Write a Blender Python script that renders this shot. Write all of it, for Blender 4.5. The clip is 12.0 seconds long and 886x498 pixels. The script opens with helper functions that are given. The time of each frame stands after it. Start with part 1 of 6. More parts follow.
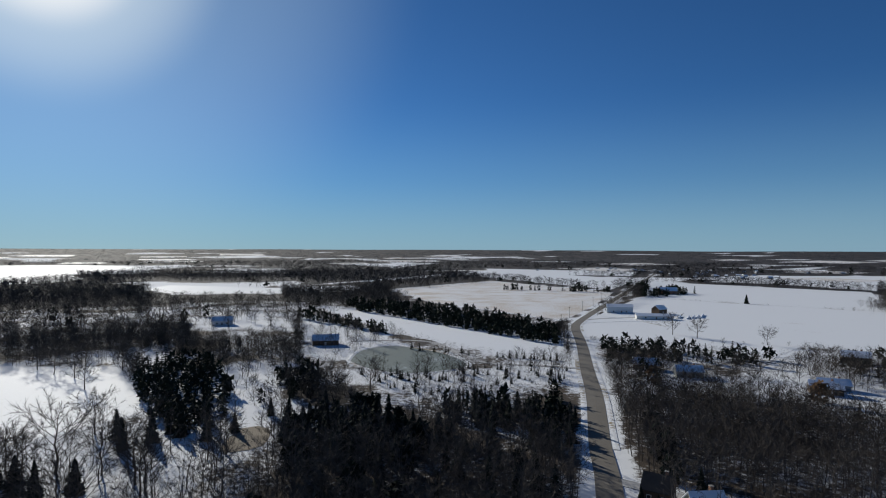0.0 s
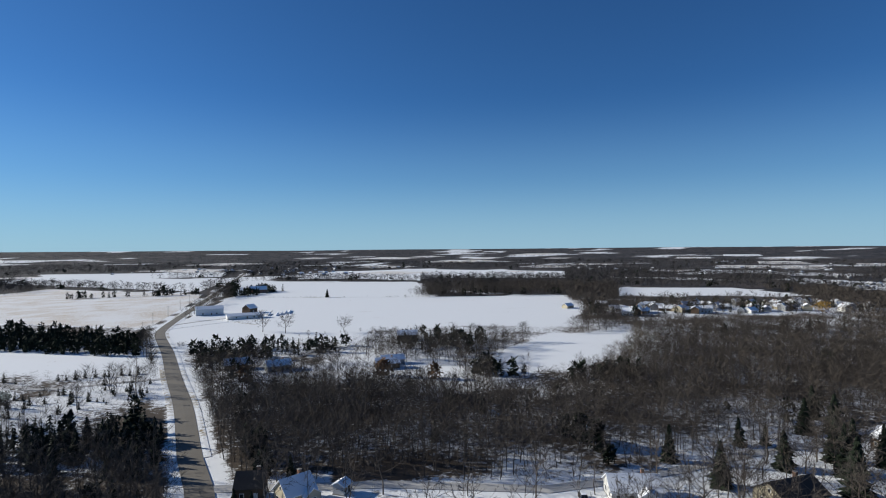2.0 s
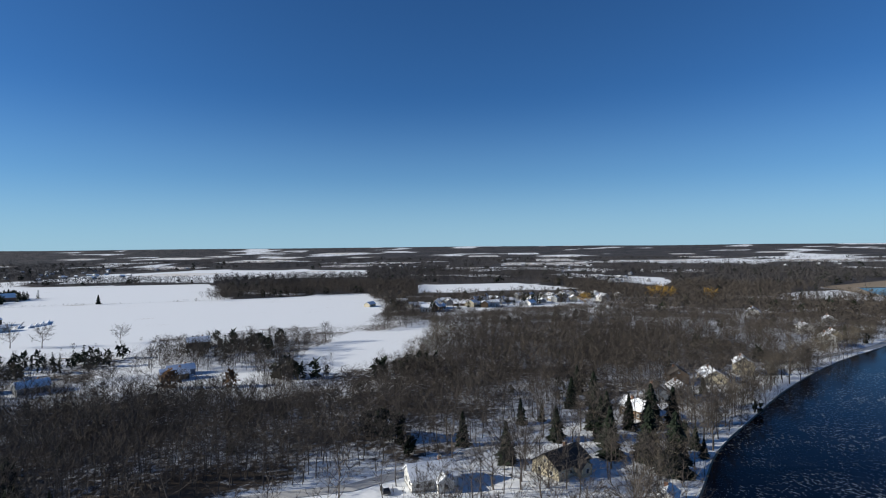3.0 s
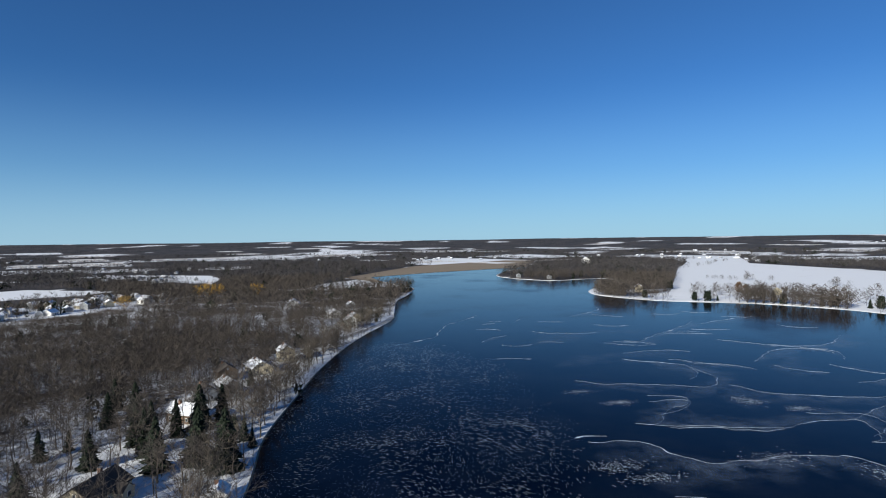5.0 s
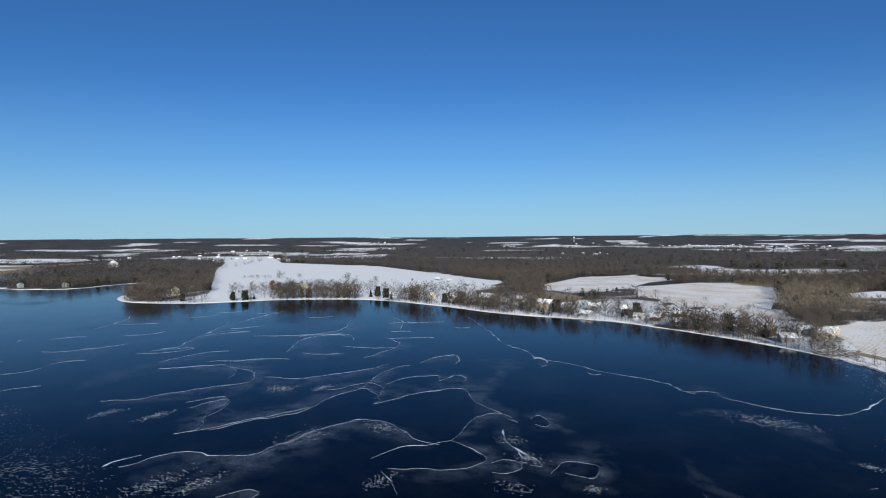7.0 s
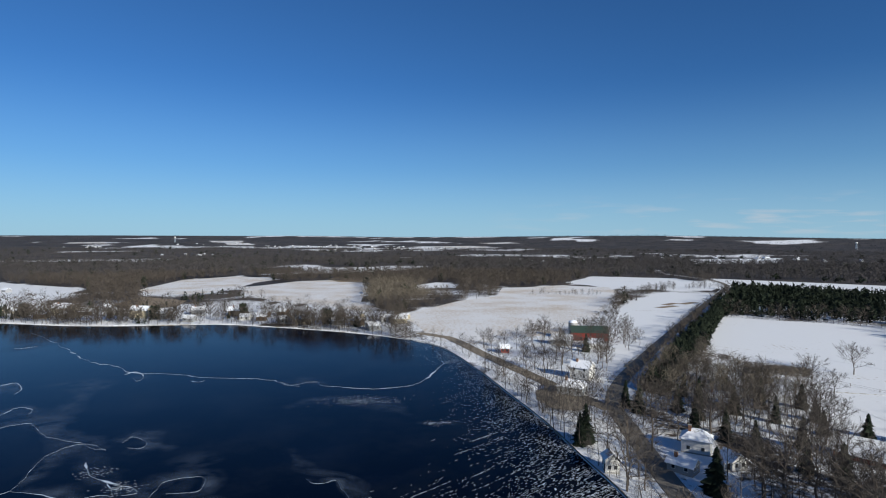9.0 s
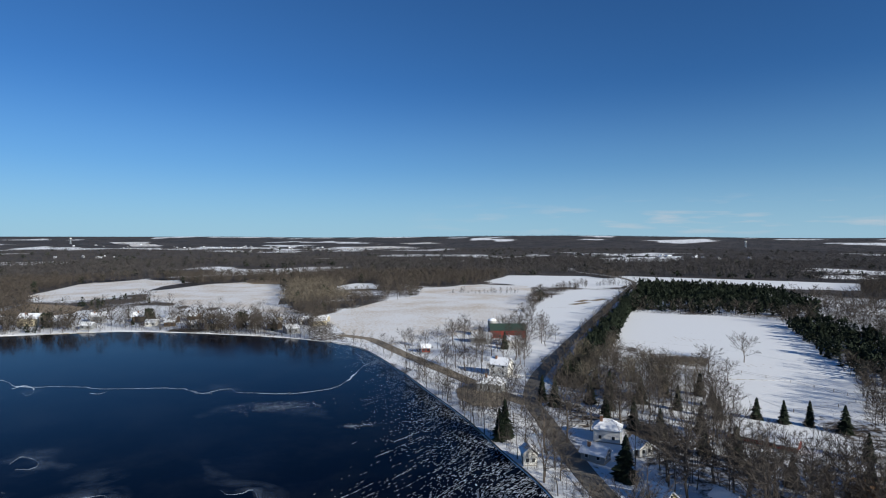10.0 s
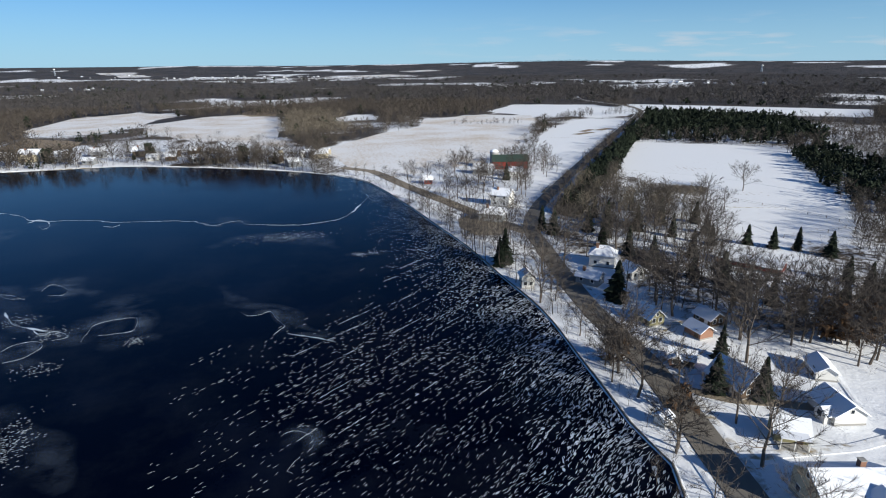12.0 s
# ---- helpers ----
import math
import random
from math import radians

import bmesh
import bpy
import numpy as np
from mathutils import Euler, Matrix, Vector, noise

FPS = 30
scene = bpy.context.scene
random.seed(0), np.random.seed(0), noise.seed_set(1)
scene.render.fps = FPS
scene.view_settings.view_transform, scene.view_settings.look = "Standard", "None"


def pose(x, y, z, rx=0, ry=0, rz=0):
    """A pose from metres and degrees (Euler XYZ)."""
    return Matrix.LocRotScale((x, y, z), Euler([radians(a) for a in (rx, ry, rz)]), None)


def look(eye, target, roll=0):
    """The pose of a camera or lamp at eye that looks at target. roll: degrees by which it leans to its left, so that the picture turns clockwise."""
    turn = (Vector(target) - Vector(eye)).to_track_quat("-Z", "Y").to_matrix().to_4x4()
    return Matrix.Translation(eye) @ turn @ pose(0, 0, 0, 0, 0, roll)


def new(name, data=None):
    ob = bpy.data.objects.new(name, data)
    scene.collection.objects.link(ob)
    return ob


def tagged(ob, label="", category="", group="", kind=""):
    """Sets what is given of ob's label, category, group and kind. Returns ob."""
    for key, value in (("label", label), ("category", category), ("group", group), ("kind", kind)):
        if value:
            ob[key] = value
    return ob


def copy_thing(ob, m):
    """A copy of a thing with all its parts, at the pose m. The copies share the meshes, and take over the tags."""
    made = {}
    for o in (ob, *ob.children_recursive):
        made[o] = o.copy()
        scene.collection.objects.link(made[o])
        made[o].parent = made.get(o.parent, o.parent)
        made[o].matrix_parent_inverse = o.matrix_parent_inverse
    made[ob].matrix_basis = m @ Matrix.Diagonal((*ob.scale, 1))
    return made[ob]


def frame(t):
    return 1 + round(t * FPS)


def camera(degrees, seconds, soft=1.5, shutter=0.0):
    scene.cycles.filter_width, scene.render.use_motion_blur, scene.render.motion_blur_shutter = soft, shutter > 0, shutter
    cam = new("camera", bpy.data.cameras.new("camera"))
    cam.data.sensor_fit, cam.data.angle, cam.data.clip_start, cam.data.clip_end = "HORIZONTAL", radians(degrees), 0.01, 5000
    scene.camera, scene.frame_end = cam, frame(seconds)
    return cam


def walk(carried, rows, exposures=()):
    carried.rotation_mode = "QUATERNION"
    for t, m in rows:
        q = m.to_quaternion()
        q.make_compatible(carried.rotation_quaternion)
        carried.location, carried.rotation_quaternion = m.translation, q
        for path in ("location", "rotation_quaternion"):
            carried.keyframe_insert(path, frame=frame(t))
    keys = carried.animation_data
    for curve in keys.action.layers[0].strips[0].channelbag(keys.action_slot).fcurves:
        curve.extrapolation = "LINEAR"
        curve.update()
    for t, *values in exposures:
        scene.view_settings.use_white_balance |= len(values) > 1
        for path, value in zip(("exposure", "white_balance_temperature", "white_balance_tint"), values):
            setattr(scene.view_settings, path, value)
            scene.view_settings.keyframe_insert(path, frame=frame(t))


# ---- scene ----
# camera, hovering over the shore and turning on the spot
EYE_H = 60.0
cam = camera(76.0, 12.0, soft=1.05)
TURN = [(0.0, 0.0, 0.12, -0.23), (0.5, -9.47, 0.17, -0.14), (1.0, -19.12, 0.16, 0.06), (1.5, -29.9, 0.10, 0.28),
        (2.0, -39.75, 0.03, 0.45), (2.5, -49.3, -0.06, 0.5), (3.2, -63.8, -0.27, 0.55), (4.0, -81.7, -0.6, 0.64),
        (4.8, -99.1, -0.87, 0.70), (5.5, -112.57, -1.0, 0.74), (6.0, -123.24, -1.1, 0.66), (6.5, -135.23, -1.16, 0.5),
        (7.0, -147.32, -1.22, 0.42), (7.5, -158.75, -1.24, 0.35), (7.7, -162.95, -1.25, 0.25), (8.5, -178.2, -1.24, -0.05),
        (9.3, -189.62, -1.16, -0.28), (9.5, -191.99, -1.12, -0.22), (9.7, -193.1, -1.14, -0.16), (10.0, -193.62, -1.17, -0.1), (10.5, -193.6, -1.23, 0.05),
        (10.8, -193.55, -1.4, 0.12), (10.9, -193.5, -1.8, 0.15), (11.0, -193.47, -2.7, 0.19), (11.1, -193.48, -4.5, 0.23), (11.2, -193.5, -7.1, 0.27),
        (11.3, -193.5, -10.2, 0.31), (11.4, -193.5, -13.9, 0.35), (11.5, -193.51, -17.3, 0.38), (11.6, -193.51, -17.9, 0.4), (12.0, -193.52, -18.05, 0.5)]
walk(cam, [(t, pose(0, 0, EYE_H, 90 + tilt, lean, yaw)) for t, yaw, tilt, lean in TURN],
     exposures=[(0.0, -0.25), (1.0, 0.04), (2.0, 0.20), (3.2, 0.30), (5.0, 0.36), (7.0, 0.30), (9.3, 0.24), (10.8, 0.25), (11.2, 0.22), (11.5, 0.20), (12.0, 0.42)])

# light: low winter sun and a clear sky
SUN_AZ, SUN_EL = -35.5, 21.0
world = bpy.data.worlds.new("sky")
scene.world = world
world.use_nodes = True
wn = world.node_tree
sky = wn.nodes.new("ShaderNodeTexSky")
sky.sky_type, sky.sun_disc = "NISHITA", False
sky.sun_elevation, sky.sun_rotation = radians(SUN_EL), radians(SUN_AZ)
sky.altitude, sky.air_density, sky.dust_density, sky.ozone_density = 2000, 1.0, 0.7, 4.0
clear = wn.nodes.new("ShaderNodeMixRGB")
clear.blend_type = "MULTIPLY"
clear.inputs[0].default_value, clear.inputs[2].default_value = 1.0, (0.50, 0.97, 1.36, 1)
wn.links.new(sky.outputs[0], clear.inputs[1])
way = wn.nodes.new("ShaderNodeTexCoord")
split = wn.nodes.new("ShaderNodeSeparateXYZ")
wn.links.new(way.outputs["Generated"], split.inputs[0])
low_air = wn.nodes.new("ShaderNodeMapRange")
low_air.interpolation_type = "SMOOTHSTEP"
for key, value in (("From Min", -0.06), ("From Max", 0.27), ("To Min", 0.72), ("To Max", 0.0)):
    low_air.inputs[key].default_value = value
wn.links.new(split.outputs["Z"], low_air.inputs["Value"])
haze = wn.nodes.new("ShaderNodeMixRGB")
haze.inputs[2].default_value = (3.6, 6.8, 9.5, 1)
wn.links.new(low_air.outputs[0], haze.inputs[0])
wn.links.new(clear.outputs[0], haze.inputs[1])
ground_air = wn.nodes.new("ShaderNodeMapRange")
ground_air.interpolation_type = "SMOOTHSTEP"
for key, value in (("From Min", -0.03), ("From Max", 0.13), ("To Min", 0.38), ("To Max", 0.0)):
    ground_air.inputs[key].default_value = value
wn.links.new(split.outputs["Z"], ground_air.inputs["Value"])
pale_air = wn.nodes.new("ShaderNodeMixRGB")
pale_air.inputs[2].default_value = (6.9, 9.6, 11.4, 1)
wn.links.new(ground_air.outputs[0], pale_air.inputs[0])
wn.links.new(haze.outputs[0], pale_air.inputs[1])
# glare painted into the sky as a bright glow, centred 4 degrees above the sun
to_sun = wn.nodes.new("ShaderNodeVectorMath")
to_sun.operation = "DOT_PRODUCT"
to_sun.inputs[1].default_value = (math.sin(radians(SUN_AZ)) * math.cos(radians(SUN_EL + 4)), math.cos(radians(SUN_AZ)) * math.cos(radians(SUN_EL + 4)), math.sin(radians(SUN_EL + 4)))
wn.links.new(way.outputs["Generated"], to_sun.inputs[0])
lit = pale_air.outputs[0]
for near, peak, tone in ((0.84, 0.30, (8, 10.8, 13.5, 1)), (0.968, 0.5, (15, 17, 18, 1)), (0.99, 0.9, (20, 20, 20, 1))):
    around = wn.nodes.new("ShaderNodeMapRange")
    around.interpolation_type = "SMOOTHERSTEP"
    for key, value in (("From Min", near), ("From Max", 1.0), ("To Min", 0.0), ("To Max", peak)):
        around.inputs[key].default_value = value
    wn.links.new(to_sun.outputs["Value"], around.inputs["Value"])
    glow = wn.nodes.new("ShaderNodeMixRGB")
    glow.inputs[2].default_value = tone
    wn.links.new(around.outputs[0], glow.inputs[0])
    wn.links.new(lit, glow.inputs[1])
    lit = glow.outputs[0]
# a few flat clouds low in the south-west
puff = wn.nodes.new("ShaderNodeTexNoise")
puff.inputs["Scale"].default_value, puff.inputs["Detail"].default_value = 1.0, 4.0
flat = wn.nodes.new("ShaderNodeMapping")
flat.inputs["Scale"].default_value = (9, 9, 75)
wn.links.new(way.outputs["Generated"], flat.inputs[0])
wn.links.new(flat.outputs[0], puff.inputs["Vector"])
side = wn.nodes.new("ShaderNodeVectorMath")
side.operation = "DOT_PRODUCT"
side.inputs[1].default_value = (-0.72, -0.69, 0)
wn.links.new(way.outputs["Generated"], side.inputs[0])
amount = None
for source, a, b, c, d in ((puff.outputs[0], 0.52, 0.68, 0.0, 0.45), (side.outputs["Value"], 0.80, 0.97, 0.0, 1.0), (split.outputs["Z"], 0.035, 0.075, 1.0, 0.0), (split.outputs["Z"], 0.002, 0.016, 0.0, 1.0)):
    step = wn.nodes.new("ShaderNodeMapRange")
    for key, value in (("From Min", a), ("From Max", b), ("To Min", c), ("To Max", d)):
        step.inputs[key].default_value = value
    wn.links.new(source, step.inputs["Value"])
    if amount is None:
        amount = step.outputs[0]
    else:
        times = wn.nodes.new("ShaderNodeMath")
        times.operation = "MULTIPLY"
        wn.links.new(amount, times.inputs[0])
        wn.links.new(step.outputs[0], times.inputs[1])
        amount = times.outputs[0]
clouds = wn.nodes.new("ShaderNodeMixRGB")
clouds.inputs[2].default_value = (8.6, 8.6, 9.0, 1)
wn.links.new(amount, clouds.inputs[0])
wn.links.new(lit, clouds.inputs[1])
wn.links.new(clouds.outputs[0], wn.nodes["Background"].inputs[0])
wn.nodes["Background"].inputs[1].default_value = 0.058
sun_data = bpy.data.lights.new("sun", "SUN")
sun_data.energy, sun_data.angle, sun_data.color = 5.0, radians(0.55), (0.99, 0.96, 0.87)
sun = new("sun", sun_data)
sun_way = Vector((math.sin(radians(SUN_AZ)) * math.cos(radians(SUN_EL)), math.cos(radians(SUN_AZ)) * math.cos(radians(SUN_EL)), math.sin(radians(SUN_EL))))
sun.matrix_world = look(sun_way * 300, (0, 0, 0))


# ---- materials ----
def shader(name, rough=0.8, spec=0.3):
    m = bpy.data.materials.new(name)
    m.use_nodes = True
    b = m.node_tree.nodes["Principled BSDF"]
    b.inputs["Roughness"].default_value = rough
    b.inputs["Specular IOR Level"].default_value = spec
    return m, m.node_tree, b


def node(nt, kind, **values):
    n = nt.nodes.new(kind)
    for key, value in values.items():
        n.inputs[key].default_value = value
    return n


def coords(nt, scale=(1, 1, 1), turn=0.0, space="Object"):
    tc = nt.nodes.new("ShaderNodeTexCoord")
    mp = nt.nodes.new("ShaderNodeMapping")
    mp.inputs["Scale"].default_value = scale
    mp.inputs["Rotation"].default_value = (0, 0, radians(turn))
    nt.links.new(tc.outputs[space], mp.inputs["Vector"])
    return mp.outputs[0]


def noise_of(nt, vec, scale, detail=3.0, rough=0.55):
    n = node(nt, "ShaderNodeTexNoise", Scale=scale, Detail=detail, Roughness=rough)
    nt.links.new(vec, n.inputs["Vector"])
    return n.outputs[0]


def ramp(nt, fac, a, b, ca=(0, 0, 0, 1), cb=(1, 1, 1, 1)):
    r = nt.nodes.new("ShaderNodeValToRGB")
    r.color_ramp.elements[0].position, r.color_ramp.elements[1].position = a, b
    r.color_ramp.elements[0].color, r.color_ramp.elements[1].color = ca, cb
    nt.links.new(fac, r.inputs[0])
    return r.outputs[0]


def mix(nt, fac, a, b, how="MIX"):
    m = nt.nodes.new("ShaderNodeMixRGB")
    m.blend_type = how
    for k, v in enumerate((fac, a, b)):
        if isinstance(v, (int, float)):
            m.inputs[k].default_value = v
        elif isinstance(v, tuple):
            m.inputs[k].default_value = (*v, 1) if len(v) == 3 else v
        else:
            nt.links.new(v, m.inputs[k])
    return m.outputs[0]


def calc(nt, op, a, b=0.0):
    m = nt.nodes.new("ShaderNodeMath")
    m.operation = op
    for k, v in enumerate((a, b)):
        if isinstance(v, (int, float)):
            m.inputs[k].default_value = v
        else:
            nt.links.new(v, m.inputs[k])
    return m.outputs[0]


def bump(nt, b, height, strength=0.3, distance=0.1):
    n = node(nt, "ShaderNodeBump", Strength=strength, Distance=distance)
    nt.links.new(height, n.inputs["Height"])
    nt.links.new(n.outputs[0], b.inputs["Normal"])


def snow_material(name, bare=0.35, tint=(0.81, 0.82, 0.83), rows=0.0, turn=0.0, dirt=(0.20, 0.15, 0.10)):
    """Wind-packed snow with bare patches of grass; rows: how strongly stubble rows show."""
    m, nt, b = shader(name, 0.75, 0.25)
    v = coords(nt)
    big, small = noise_of(nt, v, 0.025, 4), noise_of(nt, v, 0.5, 4, 0.65)
    mask = calc(nt, "ADD", calc(nt, "MULTIPLY", big, 0.55), calc(nt, "MULTIPLY", small, 0.45))
    if rows:
        w = node(nt, "ShaderNodeTexWave", Scale=0.11, Distortion=1.2, Detail=2.0)
        nt.links.new(coords(nt, (1, 1, 1), turn), w.inputs["Vector"])
        mask = calc(nt, "SUBTRACT", mask, calc(nt, "MULTIPLY", w.outputs["Fac"], rows))
    cover = ramp(nt, mask, bare - 0.03, bare + 0.07)
    grain = noise_of(nt, v, 3.0, 2)
    grass = mix(nt, grain, dirt, (dirt[0] * 1.9, dirt[1] * 1.8, dirt[2] * 1.6))
    white = mix(nt, small, tuple(c * 0.93 for c in tint), tint)
    nt.links.new(mix(nt, cover, grass, white), b.inputs["Base Color"])
    bump(nt, b, small, 0.35, 0.5)
    return m


def plain(name, colour, rough=0.7, vary=0.25, scale=1.5, metal=0.0, by_object=0.0, spec=0.3):
    """A painted or natural surface with two scales of variation."""
    m, nt, b = shader(name, rough, spec)
    b.inputs["Metallic"].default_value = metal
    v = coords(nt)
    n = calc(nt, "ADD", calc(nt, "MULTIPLY", noise_of(nt, v, scale, 4), 0.6), calc(nt, "MULTIPLY", noise_of(nt, v, scale * 9, 2), 0.4))
    c = mix(nt, n, tuple(k * (1 - vary) for k in colour), tuple(min(1, k * (1 + vary)) for k in colour))
    if by_object:
        oi = nt.nodes.new("ShaderNodeObjectInfo")
        c = mix(nt, calc(nt, "MULTIPLY", oi.outputs["Random"], by_object), c, tuple(k * 0.45 for k in colour))
    nt.links.new(c, b.inputs["Base Color"])
    bump(nt, b, n, 0.2, 0.05)
    return m


def island_material(name, dark, light, rough=0.9):
    """Twigs, leaves and the like: every loose piece has a shade of its own."""
    m, nt, b = shader(name, rough, 0.1)
    g = nt.nodes.new("ShaderNodeNewGeometry")
    v = coords(nt)
    f = calc(nt, "ADD", calc(nt, "MULTIPLY", g.outputs["Random Per Island"], 0.45), calc(nt, "MULTIPLY", noise_of(nt, v, 0.02, 3), 0.55))
    nt.links.new(ramp(nt, f, 0.2, 0.8, (*dark, 1), (*light, 1)), b.inputs["Base Color"])
    return m


M_FIELD = snow_material("field_snow", 0.27, rows=0.07, turn=20)
M_FIELD_TAN = snow_material("thin_field_snow", 0.30, rows=0.20, turn=-35, tint=(0.78, 0.77, 0.76), dirt=(0.34, 0.27, 0.19))
M_YARD = snow_material("yard_snow", 0.33)
M_MARSH = snow_material("marsh_grass", 0.66, dirt=(0.17, 0.135, 0.095))
M_BARK = plain("bark", (0.13, 0.105, 0.085), 0.95, 0.4, 2.0, by_object=0.5)
M_TWIG = island_material("twigs", (0.050, 0.044, 0.040), (0.122, 0.104, 0.090))
M_WOODS = island_material("bare_woods", (0.048, 0.041, 0.036), (0.088, 0.074, 0.062))
# next two: aerial haze painted into the twig colour, greyer then bluer with distance
M_HAZED_FARWOODS = island_material("distant_woods_haze_grey", (0.042, 0.040, 0.041), (0.070, 0.063, 0.061))
M_HAZED_HILLWOODS = island_material("hill_woods_haze_blue", (0.028, 0.031, 0.038), (0.060, 0.062, 0.069))
M_PALE = island_material("pale_twigs", (0.08, 0.069, 0.055), (0.165, 0.14, 0.108))
M_NEEDLE = island_material("spruce_needles", (0.010, 0.015, 0.010), (0.026, 0.034, 0.022))
M_ASPHALT = plain("salted_asphalt", (0.165, 0.148, 0.125), 0.9, 0.3, 0.12)
M_VERGE = snow_material("grass_verge", 0.42, dirt=(0.20, 0.165, 0.11))
M_LANE = plain("packed_snow_lane", (0.42, 0.41, 0.40), 0.9, 0.3, 0.25)
M_GRAVEL = plain("gravel_drive", (0.24, 0.20, 0.15), 0.95, 0.3, 0.3)


def ground_material():
    """Woodland floor: snow over leaf litter, with canopy shade and far haze painted in; the far woods and fields follow
    the cover attribute.
    """
    m, nt, b = shader("woodland_floor", 0.9, 0.15)
    v = coords(nt)
    big, small = noise_of(nt, v, 0.03, 4), noise_of(nt, v, 0.45, 4, 0.65)
    at = nt.nodes.new("ShaderNodeAttribute")
    at.attribute_name = "cover"
    mask = calc(nt, "ADD", calc(nt, "MULTIPLY", big, 0.5), calc(nt, "MULTIPLY", small, 0.5))
    mask = calc(nt, "SUBTRACT", mask, calc(nt, "MULTIPLY", at.outputs["Fac"], 0.30))
    cover = ramp(nt, mask, 0.26, 0.36)
    litter = mix(nt, noise_of(nt, v, 2.0, 3), (0.045, 0.037, 0.030), (0.11, 0.083, 0.062))
    # high cover: litter painted dark blue-grey for canopy shade and distant haze
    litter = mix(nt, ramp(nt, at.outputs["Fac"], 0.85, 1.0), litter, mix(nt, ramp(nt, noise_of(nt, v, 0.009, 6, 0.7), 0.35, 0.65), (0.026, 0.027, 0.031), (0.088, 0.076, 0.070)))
    nt.links.new(mix(nt, cover, litter, mix(nt, small, (0.75, 0.76, 0.78), (0.81, 0.82, 0.83))), b.inputs["Base Color"])
    bump(nt, b, small, 0.5, 0.4)
    return m


M_GROUND = ground_material()


def ice_material():
    """Clear black ice, mirror-like, with frost haze in places."""
    m, nt, b = shader("black_ice", 0.12, 0.4)
    b.inputs["IOR"].default_value = 1.15
    b.inputs["Specular Tint"].default_value = (0.44, 0.72, 0.98, 1)
    v = coords(nt)
    cloudy = ramp(nt, noise_of(nt, v, 0.012, 4, 0.6), 0.5, 0.75)
    fine = ramp(nt, noise_of(nt, v, 0.05, 6, 0.7), 0.45, 0.8)
    deep = mix(nt, cloudy, (0.0003, 0.0011, 0.0052), (0.0005, 0.0026, 0.012))
    nt.links.new(mix(nt, calc(nt, "MULTIPLY", fine, 0.012), deep, (0.55, 0.62, 0.70)), b.inputs["Base Color"])
    nt.links.new(calc(nt, "ADD", 0.10, calc(nt, "MULTIPLY", cloudy, 0.12)), b.inputs["Roughness"])
    bump(nt, b, noise_of(nt, v, 0.25, 3), 0.05, 0.1)
    return m


def film_material():
    """Thin frost on clear ice: thicker where the fade attribute and the grain allow."""
    m, nt, b = shader("frost_film", 0.8, 0.2)
    b.inputs["Base Color"].default_value = (0.48, 0.62, 0.82, 1)
    v = coords(nt)
    at = nt.nodes.new("ShaderNodeAttribute")
    at.attribute_name = "fade"
    cloud = ramp(nt, noise_of(nt, v, 0.16, 5, 0.65), 0.36, 0.66)
    grain = ramp(nt, noise_of(nt, v, 1.6, 3, 0.7), 0.3, 0.75)
    f = calc(nt, "MULTIPLY", calc(nt, "MULTIPLY", cloud, at.outputs["Fac"]), calc(nt, "ADD", 0.05, calc(nt, "MULTIPLY", grain, 0.10)))
    clear = nt.nodes.new("ShaderNodeBsdfTransparent")
    both_of = nt.nodes.new("ShaderNodeMixShader")
    nt.links.new(f, both_of.inputs[0])
    nt.links.new(clear.outputs[0], both_of.inputs[1])
    nt.links.new(b.outputs[0], both_of.inputs[2])
    nt.links.new(both_of.outputs[0], nt.nodes["Material Output"].inputs[0])
    return m


M_ICE = ice_material()
M_FILM = film_material()
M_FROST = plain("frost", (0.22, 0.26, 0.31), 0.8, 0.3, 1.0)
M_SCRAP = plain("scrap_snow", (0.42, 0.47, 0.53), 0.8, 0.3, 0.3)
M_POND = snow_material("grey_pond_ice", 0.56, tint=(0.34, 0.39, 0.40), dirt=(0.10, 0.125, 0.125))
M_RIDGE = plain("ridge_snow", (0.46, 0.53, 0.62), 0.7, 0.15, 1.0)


# ---- tools ----
def mesh(name, verts, faces, mat, parent=None, smooth=False):
    me = bpy.data.meshes.new(name)
    me.from_pydata([tuple(v) for v in verts], [], faces)
    me.materials.append(mat)
    if smooth:
        me.polygons.foreach_set("use_smooth", [True] * len(me.polygons))
    ob = new(name, me)
    ob.parent = parent
    return ob


def triangles(name, pts, mat, parent=None):
    """One mesh of loose triangles: pts has the shape (n, 3, 3)."""
    n = len(pts)
    me = bpy.data.meshes.new(name)
    me.vertices.add(3 * n)
    me.loops.add(3 * n)
    me.polygons.add(n)
    me.vertices.foreach_set("co", np.ascontiguousarray(pts, dtype=np.float32).ravel())
    me.loops.foreach_set("vertex_index", np.arange(3 * n, dtype=np.int32))
    me.polygons.foreach_set("loop_start", np.arange(0, 3 * n, 3, dtype=np.int32))
    me.update(calc_edges=True)
    me.materials.append(mat)
    ob = new(name, me)
    ob.parent = parent
    return ob


RNG = np.random.default_rng(7)
TABLE = RNG.random((256, 256))


